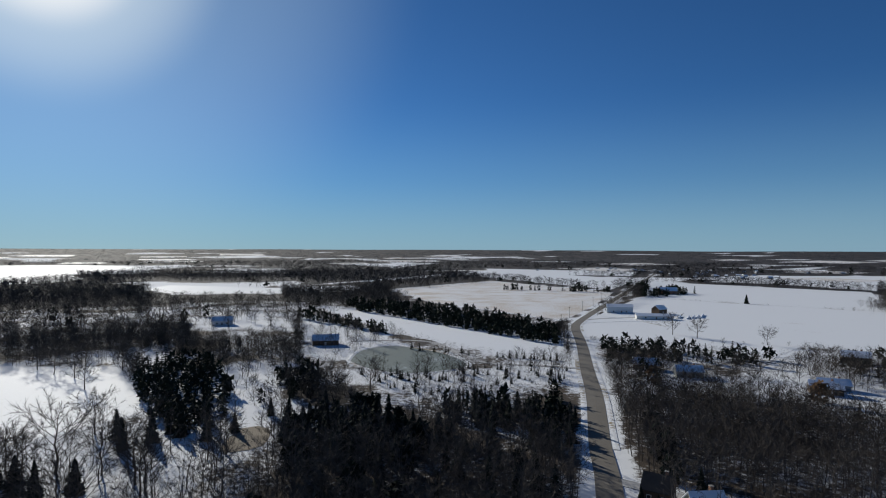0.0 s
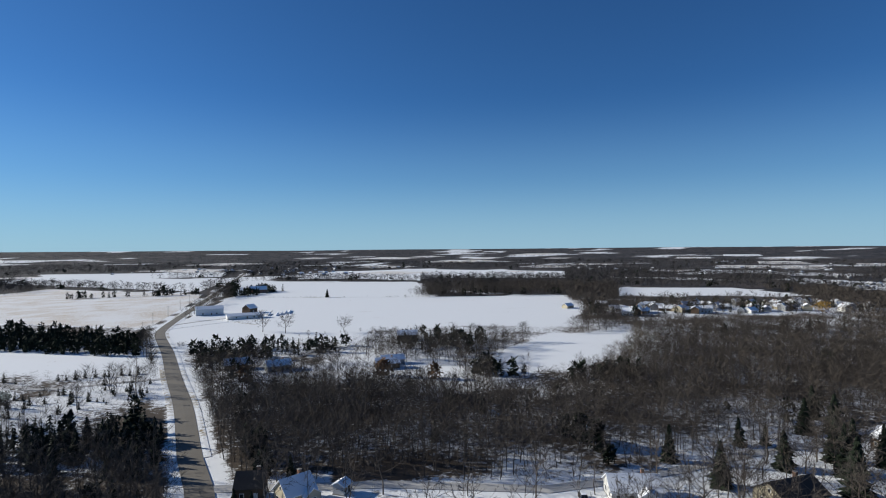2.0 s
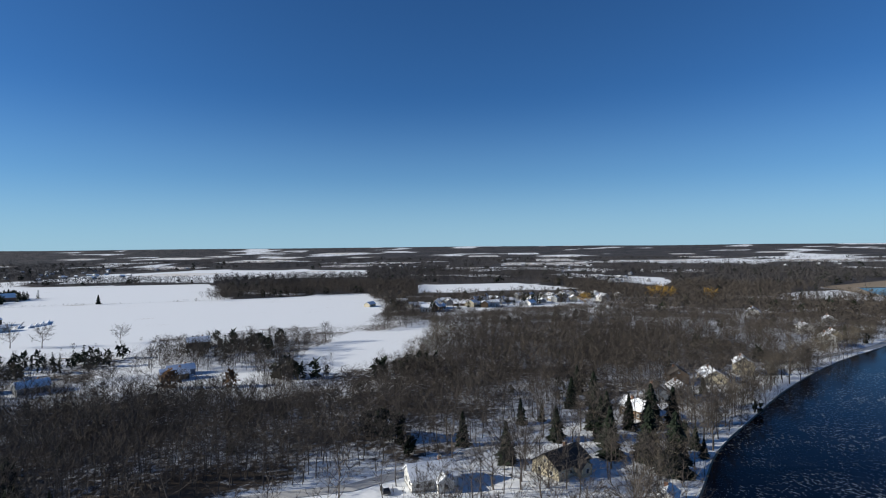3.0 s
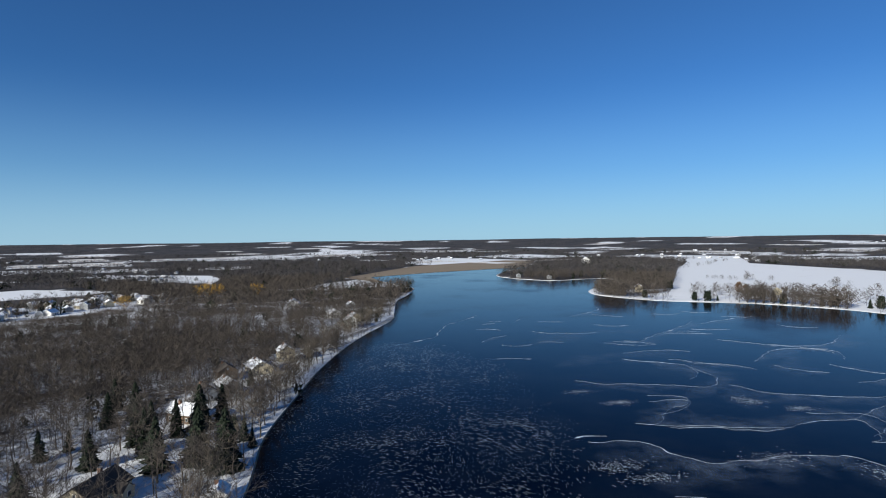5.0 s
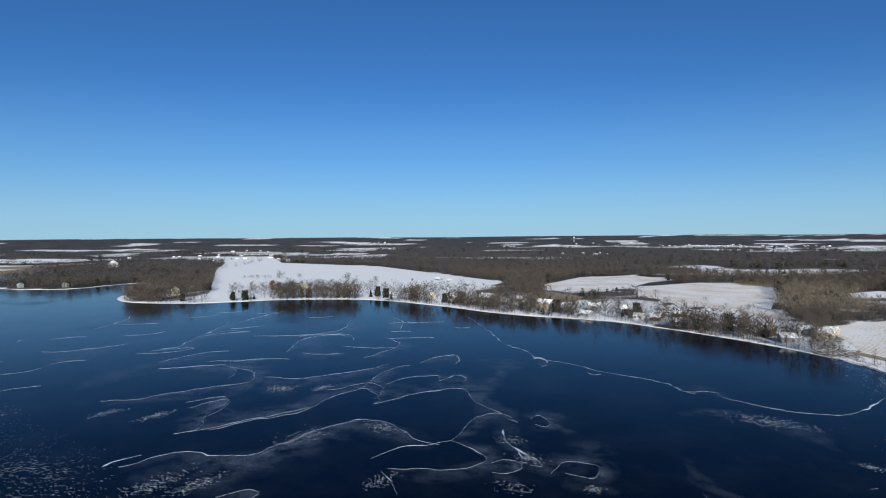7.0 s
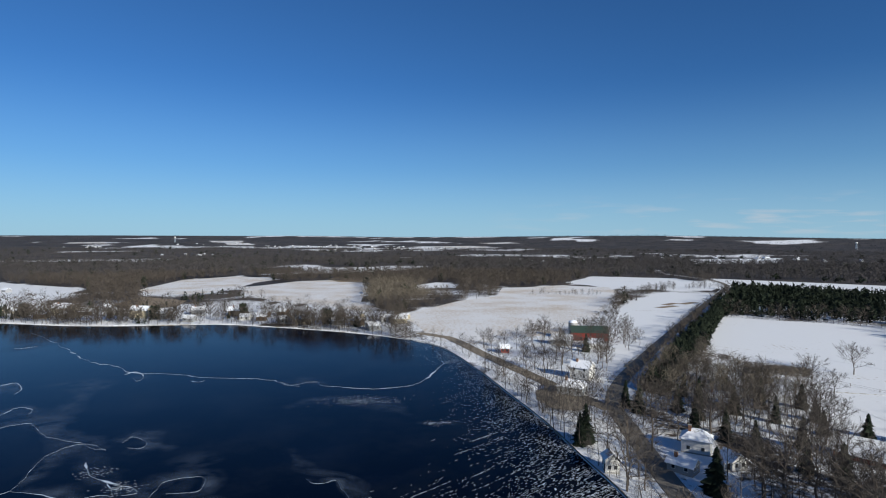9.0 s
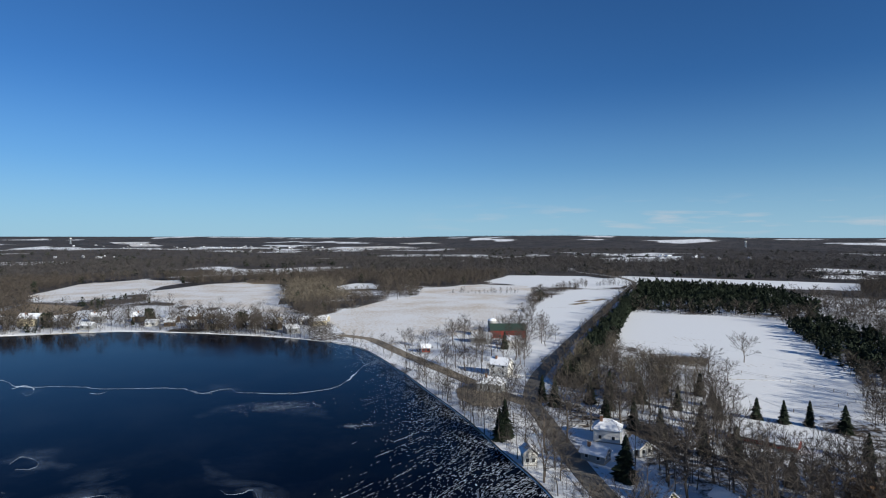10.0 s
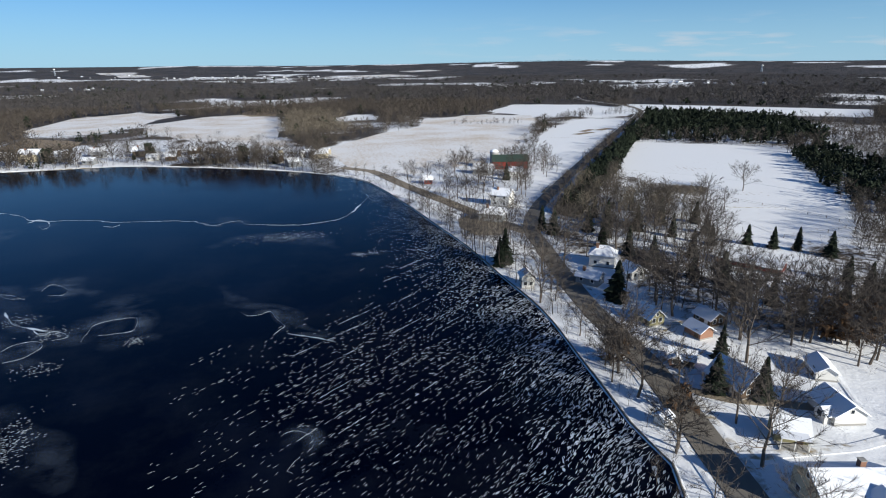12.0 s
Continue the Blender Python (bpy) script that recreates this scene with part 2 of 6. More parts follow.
def field_noise(x, y, size, shift=0):
    """Smooth noise between 0 and 1 over the plan; size: metres of a cell."""
    u, v = np.asarray(x) / size + 31.7 * shift, np.asarray(y) / size + 17.3 * shift
    iu, iv = np.floor(u).astype(int), np.floor(v).astype(int)
    fu, fv = u - iu, v - iv
    fu, fv = fu * fu * (3 - 2 * fu), fv * fv * (3 - 2 * fv)
    a, b = TABLE[iu % 256, iv % 256], TABLE[(iu + 1) % 256, iv % 256]
    c, d = TABLE[iu % 256, (iv + 1) % 256], TABLE[(iu + 1) % 256, (iv + 1) % 256]
    return (a * (1 - fu) + b * fu) * (1 - fv) + (c * (1 - fu) + d * fu) * fv


def inside(x, y, poly):
    x, y = np.asarray(x, float), np.asarray(y, float)
    hit = np.zeros(x.shape, bool)
    px, py = [p[0] for p in poly], [p[1] for p in poly]
    box = (x > min(px)) & (x < max(px)) & (y > min(py)) & (y < max(py))
    if x.size > 50:
        if box.any():
            hit[box] = crossings(x[box], y[box], poly)
        return hit
    return crossings(x, y, poly)


def crossings(x, y, poly):
    hit = np.zeros(x.shape, bool)
    for (ax, ay), (bx, by) in zip(poly, poly[1:] + poly[:1]):
        if ay != by:
            hit ^= ((ay > y) != (by > y)) & (x < (bx - ax) * (y - ay) / (by - ay) + ax)
    return hit


def near_line(x, y, line):
    """Distance of points from a line of corners."""
    x, y = np.asarray(x, float), np.asarray(y, float)
    best = np.full(x.shape, 1e9)
    for (ax, ay), (bx, by) in zip(line, line[1:]):
        dx, dy = bx - ax, by - ay
        s = np.clip(((x - ax) * dx + (y - ay) * dy) / (dx * dx + dy * dy + 1e-9), 0, 1)
        best = np.minimum(best, np.hypot(x - ax - s * dx, y - ay - s * dy))
    return best


def curve_through(pts, step=8, closed=False):
    """A smooth line through corners."""
    p = [Vector(q) for q in pts]
    n, out = len(p), []
    for i in range(n if closed else n - 1):
        a, b, c, d = (p[(i + k) % n] if closed else p[min(max(i + k, 0), n - 1)] for k in (-1, 0, 1, 2))
        m = max(1, int((c - b).length / step))
        for j in range(m):
            s = j / m
            out.append(0.5 * ((2 * b) + (c - a) * s + (2 * a - 5 * b + 4 * c - d) * s * s + (3 * b - a - 3 * c + d) * s ** 3))
    if not closed:
        out.append(p[-1])
    return [(q.x, q.y) for q in out]


def rise(x, y):
    """Height of the land: level round the lake, then raised so the rim meets the camera's horizon, with low hills at
    the edge.
    """
    r = np.hypot(x, y)
    far = np.clip((r - 1500) / 3300, 0, None)
    roll = (field_noise(x, y, 700, 3) - 0.5) * 7 * np.clip((r - 2200) / 1500, 0, 1)
    hill = 20 * np.exp(-((x + 2005) ** 2 + (y + 3804) ** 2) / (2 * 620.0 ** 2)) + 12 * np.exp(-((x + 1300) ** 2 + (y + 4200) ** 2) / (2 * 500.0 ** 2))
    return 57 * far ** 2 + roll + hill


# ---- plan ----
LAKE = [(-49, -57), (-22, -30), (40, 4), (100, 17), (151, 16), (181, 15), (219, 8), (279, -5), (347, -26), (422, -57), (470, -66),
        (557, -81), (610, -100), (670, -117), (705, -122), (789, -107), (939, -93), (1028, -221), (1139, -441), (1000, -350), (869, -292),
        (758, -329), (766, -420), (680, -400), (610, -320), (551, -292), (494, -307), (468, -328), (422, -385), (371, -415), (330, -421), (265, -412),
        (206, -396), (161, -394), (115, -396), (84, -386), (33, -362), (-3, -338), (-28, -308), (-41, -250), (-46, -215), (-51, -180),
        (-53, -150), (-55, -123), (-53, -97), (-51, -75)]
POND = [(-50, 305), (-48, 338), (-30, 354), (-1, 331), (13, 299), (5, 285), (-17, 276), (-35, 284)]
SMALL_POND = [(-66, 168), (-67, 190), (-58, 190), (-55, 173)]
FAR_LAKE = [(-1500, 1700), (-1227, 1927), (-905, 1734), (-878, 1348), (-702, 1103), (-760, 924), (-1300, 1000)]
FIELDS = {}
FIELDS["east"] = [(100, 385), (110, 451), (166, 572), (260, 740), (410, 1110), (634, 839), (447, 562), (584, 461), (444, 327), (347, 280), (299, 331), (231, 362), (190, 323)]
FIELDS["west"] = [(106, 489), (211, 727), (245, 817), (96, 1123), (-81, 868), (-15, 654)]
FIELDS["far_west"] = [(-232, 956), (-29, 1227), (23, 1437), (106, 1238), (259, 876), (411, 1191), (149, 1700)]
FIELDS["strip"] = [(66, 307), (76, 352), (-48, 513), (-137, 615), (-92, 534), (-34, 409), (32, 328)]
FIELDS["paddock"] = [(-300, 287), (-164, 288), (-109, 211), (-115, 198), (-133, 171), (-260, 150)]
FIELDS["ridge"] = [(-446, 847), (-454, 942), (-250, 884), (-218, 771), (-368, 763)]
FIELDS["across"] = [(553, -385), (900, -640), (1245, -917), (1129, -941), (742, -915), (333, -672), (318, -558), (440, -510), (520, -440)]
FIELDS["hill"] = [(273, -653), (277, -800), (221, -872), (147, -808), (170, -748), (171, -673), (198, -601), (238, -603)]
FIELDS["barn"] = [(-12, -436), (-66, -525), (-112, -569), (-132, -650), (-218, -692), (-266, -659), (-255, -608), (-191, -480), (-155, -406), (-118, -351), (-75, -328), (-46, -312), (-28, -327)]
FIELDS["garden"] = [(-159, -407), (-236, -522), (-304, -599), (-343, -572), (-246, -440), (-152, -314), (-136, -337)]
FIELDS["south"] = [(-253, -408), (-335, -348), (-313, -314), (-220, -184), (-186, -154), (-163, -158), (-165, -190), (-195, -240), (-168, -284)]
FIELDS["hill_near"] = [(147, -598), (166, -679), (121, -766), (74, -786), (28, -733), (24, -593), (24, -519), (5, -472), (18, -457), (72, -515), (85, -509)]
FIELDS["grove_back"] = [(-33, -698), (-64, -744), (-90, -713), (-80, -659)]
FIELDS["upper"] = [(-236, -736), (-310, -838), (-419, -808), (-438, -718), (-415, -668), (-368, -612), (-336, -644), (-285, -625), (-262, -662)]
FIELDS["long"] = [(-476, -799), (-581, -712), (-709, -594), (-619, -518), (-551, -587), (-446, -692)]
FIELDS["clearing"] = [(192, 186), (212, 216), (250, 236), (308, 257), (366, 228), (343, 211), (293, 199), (246, 176), (220, 184)]
FIELDS["glade"] = [(154, 247), (142, 238), (146, 197), (152, 182), (174, 179), (188, 226)]
FIELDS["barnyard"] = [(-143, -163), (-156, -149), (-154, -130), (-137, -122), (-131, -127), (-132, -153)]
FIELDS["far_road"] = [(519, 1107), (725, 974), (929, 729), (1184, 930), (1025, 1377), (737, 1369)]
FIELDS["village"] = [(630, 410), (785, 237), (862, 371), (751, 489)]
FIELDS["village_south"] = [(1147, 410), (874, 142), (1008, 149), (1105, 185), (1211, 399)]
FIELDS["north"] = [(139, 1826), (551, 1598), (452, 1350), (124, 1447)]
FIELDS["east_far"] = [(545, 1270), (665, 870), (927, 1186), (795, 1409)]
FIELDS["north_hill"] = [(-407, 2223), (-9, 2424), (-158, 1896)]
FIELDS["marsh_side"] = [(1509, -243), (1822, -411), (1499, -589), (1230, -470), (1360, -250)]
FIELDS["upland"] = [(1325, -922), (1475, -1256), (1052, -930), (1180, -880)]
FIELDS["upland_far"] = [(1265, -1215), (1215, -1545), (1045, -1302)]
FIELDS["south_far"] = [(-821, -1481), (-1165, -1569), (-939, -1287), (-718, -1241)]
FIELDS["town"] = [(500, -2960), (120, -2800), (130, -2600), (470, -2770)]
FIELDS["northeast"] = [(1011, 1793), (1447, 2086), (1083, 1709)]
FIELDS["northwest"] = [(-1368, 2958), (-1091, 3378), (-966, 2904)]
# farmland beyond the near fields: (corner x, y, width, depth, turn) of oblong snowy fields
FARLAND = []
LANDS = random.Random(17)
while len(FARLAND) < 58:
    r, a = 1250 + 2450 * LANDS.random() ** 0.9, radians(LANDS.uniform(-42, 236))
    wide, deep, turn = LANDS.uniform(90, 360), LANDS.uniform(110, 290), LANDS.choice((22, 112)) + LANDS.uniform(-4, 4)
    if r < 1700:
        wide, deep = wide * 0.5, deep * 0.6
    px, py = r * math.sin(a), r * math.cos(a)
    if math.degrees(a) > 140 and LANDS.random() < 0.88:
        continue
    if -40 < math.degrees(a) < -5 and r < 2300 or 190 < math.degrees(a) < 236 and r < 2000 and LANDS.random() < 0.8:
        continue
    if all(math.hypot(px - q[0], py - q[1]) > 0.7 * (wide + q[2]) for q in FARLAND):
        FARLAND.append((px, py, wide, deep, turn))


def farland_outline(px, py, wide, deep, turn):
    c, s = math.cos(radians(turn)), math.sin(radians(turn))
    return [(px + c * u * wide / 2 - s * v * deep / 2, py + s * u * wide / 2 + c * v * deep / 2) for u, v in ((-1, -1), (1, -1), (1, 1), (-1, 1))]


FARLAND_OUTLINES = [farland_outline(*q) for q in FARLAND]
MARSH = [(789, -100), (939, -50), (1295, -230), (1500, -520), (1466, -600), (1139, -445), (1028, -221), (939, -93)]
ROAD = [(36, 118), (44, 151), (48, 172), (54, 197), (63, 235), (73, 286), (89, 363), (103, 440), (115, 478), (145, 548), (196, 663), (291, 880), (417, 1169), (560, 1500)]
LANE = [(45, 148), (53, 142), (66, 132), (81, 121), (94, 108), (110, 92), (126, 85), (146, 77), (172, 70), (215, 52), (265, 35), (302, 18), (351, -15), (406, -47), (440, -60)]
SHORE_ROAD = [(36, 118), (15, 60), (-20, 0), (-48, -35), (-58, -55), (-61, -69), (-66, -94), (-67, -117), (-71, -144), (-76, -171), (-81, -196), (-96, -225), (-113, -250), (-154, -307), (-247, -433), (-353, -574), (-424, -672),
              (-458, -760), (-463, -840), (-466, -920), (-502, -1039)]
BEACH_ROAD = [(-78, -190), (-70, -212), (-62, -241), (-49, -286), (-36, -335), (-20, -352)]
lake_line = curve_through(LAKE, 6, True)
ROADS = [curve_through(r, 12) for r in (ROAD, LANE, SHORE_ROAD, BEACH_ROAD)]
lake_poly = list(LAKE)


def open_land(x, y):
    """True where no woods stand: water, fields, roads."""
    out = inside(x, y, lake_poly) | inside(x, y, POND) | inside(x, y, FAR_LAKE) | inside(x, y, MARSH) | inside(x, y, SMALL_POND)
    for p in list(FIELDS.values()) + FARLAND_OUTLINES:
        out |= inside(x, y, p)
    for line, half in zip((ROAD, LANE, SHORE_ROAD, BEACH_ROAD), (7.5, 4.5, 5, 5)):
        out |= near_line(x, y, line) < half
    return out


def woods_density(x, y):
    """0 in open country, 1 in closed woods; beyond the near fields the land is a patchwork."""
    r = np.hypot(x, y)
    n = 0.6 * field_noise(x, y, 330, 1) + 0.4 * field_noise(x, y, 120, 2)
    patch = np.clip((0.72 - n) * 9, 0, 1)
    return np.where(r < 700, np.clip(0.75 + (n - 0.45), 0.35, 1), patch)


DENSE_ZONES = [
    [(-50, 118), (-45, 160), (-30, 185), (20, 190), (26, 168), (36, 148), (30, 118), (0, 100)],
    [(52, 150), (58, 195), (68, 238), (108, 232), (150, 180), (112, 112), (80, 130)],
    [(190, 130), (230, 185), (330, 180), (420, 60), (330, 50), (250, 90)],
    [(-88, -205), (-126, -240), (-190, -220), (-160, -160), (-100, -168)],
    [(-108, -108), (-118, -97), (-150, -88), (-162, -108), (-136, -127), (-112, -120)],
    # dense woods; their floor cover is also raised to imitate backlit shade
    [(-300, 380), (-255, 529), (-163, 406), (-129, 338), (-150, 311), (-216, 330), (-300, 320)],
]


SPARSE_ZONES = [
    [(-50, -45), (-125, -35), (-118, -92), (-92, -98), (-84, -130), (-100, -160), (-58, -168)],
    [(-58, -196), (-28, -330), (-118, -348), (-165, -335), (-112, -240)],
    [(98, 90), (112, 18), (235, 12), (330, -20), (300, 8), (230, 45), (180, 68)],
    [(40, 142), (112, 92), (112, 60), (60, 60), (15, 100)],
    [(-48, 275), (64, 300), (62, 250), (28, 250), (26, 205), (0, 225), (-40, 262)],
    [(-87, 359), (-55, 392), (-15, 365), (-40, 300), (-80, 320)],
    [(-210, 480), (-140, 490), (-110, 430), (-190, 425)],
    [(470, 330), (640, 240), (640, 160), (560, 190), (470, 290)],
    [(-60, 160), (-125, 150), (-112, 196), (-60, 232), (-40, 205)],
    [(225, -395), (60, -395), (0, -345), (0, -440), (130, -540), (260, -470)],
    [(225, -395), (330, -425), (430, -395), (500, -315), (560, -400), (440, -510), (318, -558), (250, -480)],
    [(-260, 150), (-133, 171), (-100, 196), (-62, 200), (-62, 120), (-110, 108), (-220, 130)],
    [(-105, -130), (-150, -128), (-165, -160), (-120, -165)],
    [(90, 266), (122, 284), (150, 268), (186, 237), (162, 206), (146, 220), (127, 246), (92, 247)],
    [(-110, 289), (-101, 304), (-82, 283), (-66, 234), (-65, 209), (-78, 209), (-94, 242)],
    [(-124, 511), (-83, 454), (-42, 409), (-32, 383), (-47, 356), (-80, 359), (-96, 381)],
    [(-216, 326), (-167, 333), (-125, 303), (-150, 290), (-200, 312)],
]


# woods with an understorey of saplings
SAPLING_ZONES = [
    [(171, 199), (228, 202), (271, 175), (154, 100), (111, 115)],
    [(146, 177), (196, 138), (231, 53), (196, 31), (160, 53), (148, 84), (125, 117), (117, 141)],
    [(-90, 263), (-54, 279), (10, 246), (39, 202), (25, 145), (-60, 174)],
    [(338, 149), (449, 43), (325, 18), (246, 45), (237, 105)],
]


def zone(x, y, zones):
    out = np.zeros(np.shape(x), bool)
    for p in zones:
        out |= inside(x, y, p)
    return out


# ---- ground, water, fields, roads ----
def build_ground():
    rings = [0.0] + [12 * 1.052 ** k for k in range(119)]
    rings = [r for r in rings if r < 4850] + [4900.0]
    sectors = 300
    ang = np.linspace(0, 2 * np.pi, sectors, endpoint=False)
    xs, ys = np.array([0.0]), np.array([0.0])
    for r in rings[1:]:
        xs, ys = np.append(xs, r * np.sin(ang)), np.append(ys, r * np.cos(ang))
    zs = rise(xs, ys)
    faces = [(0, 1 + k, 1 + (k + 1) % sectors) for k in range(sectors)]
    for i in range(len(rings) - 2):
        a, b = 1 + i * sectors, 1 + (i + 1) * sectors
        faces += [(a + k, b + k, b + (k + 1) % sectors, a + (k + 1) % sectors) for k in range(sectors)]
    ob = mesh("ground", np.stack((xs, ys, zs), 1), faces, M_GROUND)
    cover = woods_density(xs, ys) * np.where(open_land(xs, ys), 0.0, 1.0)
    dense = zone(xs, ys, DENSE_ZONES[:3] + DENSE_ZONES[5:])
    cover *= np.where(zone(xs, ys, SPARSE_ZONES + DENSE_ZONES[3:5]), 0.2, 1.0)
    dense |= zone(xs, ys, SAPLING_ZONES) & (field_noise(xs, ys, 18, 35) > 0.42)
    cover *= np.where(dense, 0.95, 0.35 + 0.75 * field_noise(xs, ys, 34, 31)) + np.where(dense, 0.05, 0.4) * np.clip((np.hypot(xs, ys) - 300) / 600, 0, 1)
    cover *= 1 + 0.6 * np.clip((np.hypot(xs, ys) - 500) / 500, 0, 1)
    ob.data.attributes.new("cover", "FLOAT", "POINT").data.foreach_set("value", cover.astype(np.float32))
    return tagged(ob, "snow-covered ground with leaf litter showing", "ground", kind="structure")


build_ground()


def sheet(name, pts, z, mat, label, category, kind="structure"):
    """A level sheet over a plan outline, laid just above the land."""
    bm = bmesh.new()
    vs = [bm.verts.new((x, y, z + float(rise(x, y)) + (0.8 if math.hypot(x, y) > 1450 else 0.0))) for x, y in pts]
    f = bm.faces.new(vs)
    f.normal_update()
    if f.normal.z < 0:
        f.normal_flip()
    bmesh.ops.triangulate(bm, faces=[f])
    me = bpy.data.meshes.new(name)
    bm.to_mesh(me)
    bm.free()
    me.materials.append(mat)
    return tagged(new(name, me), label, category, kind=kind)


sheet("water_lake", lake_line, 0.03, M_ICE, "frozen lake with clear dark ice", "lake")
sheet("water_pond", curve_through(POND, 5, True), 0.12, M_POND, "frozen farm pond with grey ice", "pond")
sheet("water_small_pond", curve_through(SMALL_POND, 4, True), 0.12, M_GRAVEL, "small pond with dull tan ice", "pond")
# field snow colour stands in for the sun's glitter on the far ice
sheet("water_far_lake", curve_through(FAR_LAKE, 60, True), 0.1, M_FIELD, "distant frozen lake with sun glitter painted as white", "lake")
for key, pts in FIELDS.items():
    sheet("field_" + key, pts, 0.08, M_FIELD_TAN if key in ("barn", "hill", "hill_near", "west") else M_FIELD, "open field under thin snow", "field")


def farland_sheet(px, py, wide, deep, turn):
    """A far field that follows the rolling land."""
    n, c, s = 7, math.cos(radians(turn)), math.sin(radians(turn))
    vs, fs = [], []
    for i in range(n):
        for j in range(n):
            u, v = (i / (n - 1) - 0.5) * wide, (j / (n - 1) - 0.5) * deep
            x, y = px + c * u - s * v, py + s * u + c * v
            vs.append((x, y, float(rise(x, y)) + 1.0))
            if i and j:
                k = i * n + j
                fs.append((k - n - 1, k - 1, k, k - n))
    tagged(mesh("field_far", vs, fs, M_FIELD if wide > 300 else M_FIELD_TAN), "distant snowy field between woods", "field", kind="structure")


for q in FARLAND:
    farland_sheet(*q)
sheet("rough_grass", [(84, -807), (54, -948), (-44, -919), (-30, -750), (64, -756)], 0.12, M_MARSH, "patch of tan rough grass", "grass")
sheet("rough_grass_shore", [(238, -510), (238, -579), (185, -547), (177, -500), (200, -477)], 0.06, M_MARSH, "tan rough grass behind the shore", "grass")
sheet("marsh", MARSH, 0.3, M_MARSH, "tan marsh grass along the lake", "marsh")


def ribbon(name, line, half, z, mat, label, category, crown=0.0):
    """A road surface with thickness along a line."""
    vs, fs = [], []
    for i, (x, y) in enumerate(line):
        a, b = line[max(i - 1, 0)], line[min(i + 1, len(line) - 1)]
        d = Vector((b[0] - a[0], b[1] - a[1])).normalized()
        nx, ny = d.y, -d.x
        h = z + float(rise(x, y))
        vs += [(x - nx * half, y - ny * half, h - 0.3), (x - nx * half, y - ny * half, h), (x, y, h + crown), (x + nx * half, y + ny * half, h), (x + nx * half, y + ny * half, h - 0.3)]
        if i:
            k = 5 * i
            fs += [(k - 5 + j, k - 4 + j, k + 1 + j, k + j) for j in range(4)]
    return tagged(mesh(name, vs, fs, mat), label, category, kind="structure")


ribbon("road_main", ROADS[0], 3.4, 0.22, M_ASPHALT, "straight rural asphalt road between snowy fields", "road", 0.06)
ribbon("road_lane", ROADS[1], 2.2, 0.18, M_LANE, "narrow lane through lakeside woods", "road", 0.03)
ribbon("road_shore", ROADS[2], 3.0, 0.24, M_ASPHALT, "asphalt road along the lake shore", "road", 0.05)
ribbon("road_beach", ROADS[3], 3.2, 0.20, M_GRAVEL, "dirt track along the beach", "road", 0.03)


def beside(line, off):
    """A line that runs beside another."""
    out = []
    for i, (x, y) in enumerate(line):
        a, b = line[max(i - 1, 0)], line[min(i + 1, len(line) - 1)]
        n = math.hypot(b[0] - a[0], b[1] - a[1])
        out.append((x + (b[1] - a[1]) / n * off, y - (b[0] - a[0]) / n * off))
    return out


for name, off in (("verge_east", 4.6), ("verge_west", -4.6)):
    ribbon(name, beside(ROADS[0][3:], off), 1.1, 0.13, M_VERGE, "grassy road verge with patchy snow", "verge", 0.05)
for name, off in (("verge_lake", -3.9), ("verge_land", 3.9)):
    ribbon(name, beside(ROADS[2][8:], off), 0.8, 0.13, M_VERGE, "grassy road verge with patchy snow", "verge", 0.05)
for name, pts, half in (("field_edge_long", [(258, 732), (320, 668), (447, 562)], 0.9), ("field_edge_near", [(100, 383), (150, 352), (199, 319), (231, 360)], 0.8), ("field_edge_west", [(96, 868), (170, 843), (245, 815)], 1.2),
                        ("field_edge_farm", [(112, 468), (150, 480), (190, 484)], 0.6), ("field_edge_drive", [(160, 515), (172, 470), (180, 440)], 0.7)):
    ribbon(name, curve_through(pts, 10), half, 0.16, M_VERGE, "strip of brown grass along a field edge", "field edge", 0.1)
for name, pts, half, mat, label in (
        ("road_yard_drive", [(-66, -83), (-73, -77), (-80, -74), (-86, -71)], 1.2, M_GRAVEL, "dark gravel drive between the houses"),
        ("road_cottage_drive", [(-62, -64), (-67, -62), (-75, -61), (-83, -60), (-96, -61)], 1.0, M_VERGE, "muddy drive with patchy snow"),
        ("road_house_drive", [(-70, -104), (-78, -106), (-88, -110), (-98, -114)], 1.1, M_VERGE, "narrow drive with patchy snow"),
        ("road_grove_drive", [(-78, -168), (-90, -166), (-104, -168)], 1.4, M_LANE, "snowy drive into the grove"),
        ("garden_edge", [(-103, -84), (-99, -78), (-94, -69)], 0.5, M_VERGE, "brown garden border in the snow"),
        ("field_track", [(-150, -290), (-175, -300), (-215, -262), (-232, -220)], 0.5, M_VERGE, "old track line across the snowy field"),
        ("field_track_near", [(-172, -205), (-198, -196), (-222, -192)], 0.45, M_VERGE, "old track line across the snowy field")):
    ribbon(name, curve_through(pts, 6), half, 0.14, mat, label, "track", 0.04)
sheet("gravel_fork", [(-58, -216), (-66, -222), (-74, -213), (-76, -200), (-66, -189), (-58, -192), (-55, -204)], 0.13, M_GRAVEL, "tan gravel lot at the road fork", "gravel lot")
for name, pts in (("bare_soil", [(-229, -468), (-252, -480), (-256, -474), (-234, -462)]), ("bare_soil_far", [(-262, -492), (-284, -505), (-288, -499), (-268, -486)]), ("bare_soil_near", [(-244, -486), (-262, -500), (-266, -495), (-249, -481)])):
    sheet(name, pts, 0.14, M_MARSH, "bare brown garden bed in the snow", "soil")
ribbon("road_drive", curve_through([(72, 288), (48, 296), (20, 306), (-10, 372), (-60, 372)], 8), 1.7, 0.17, M_LANE, "snowy drive off the main road", "road", 0.03)
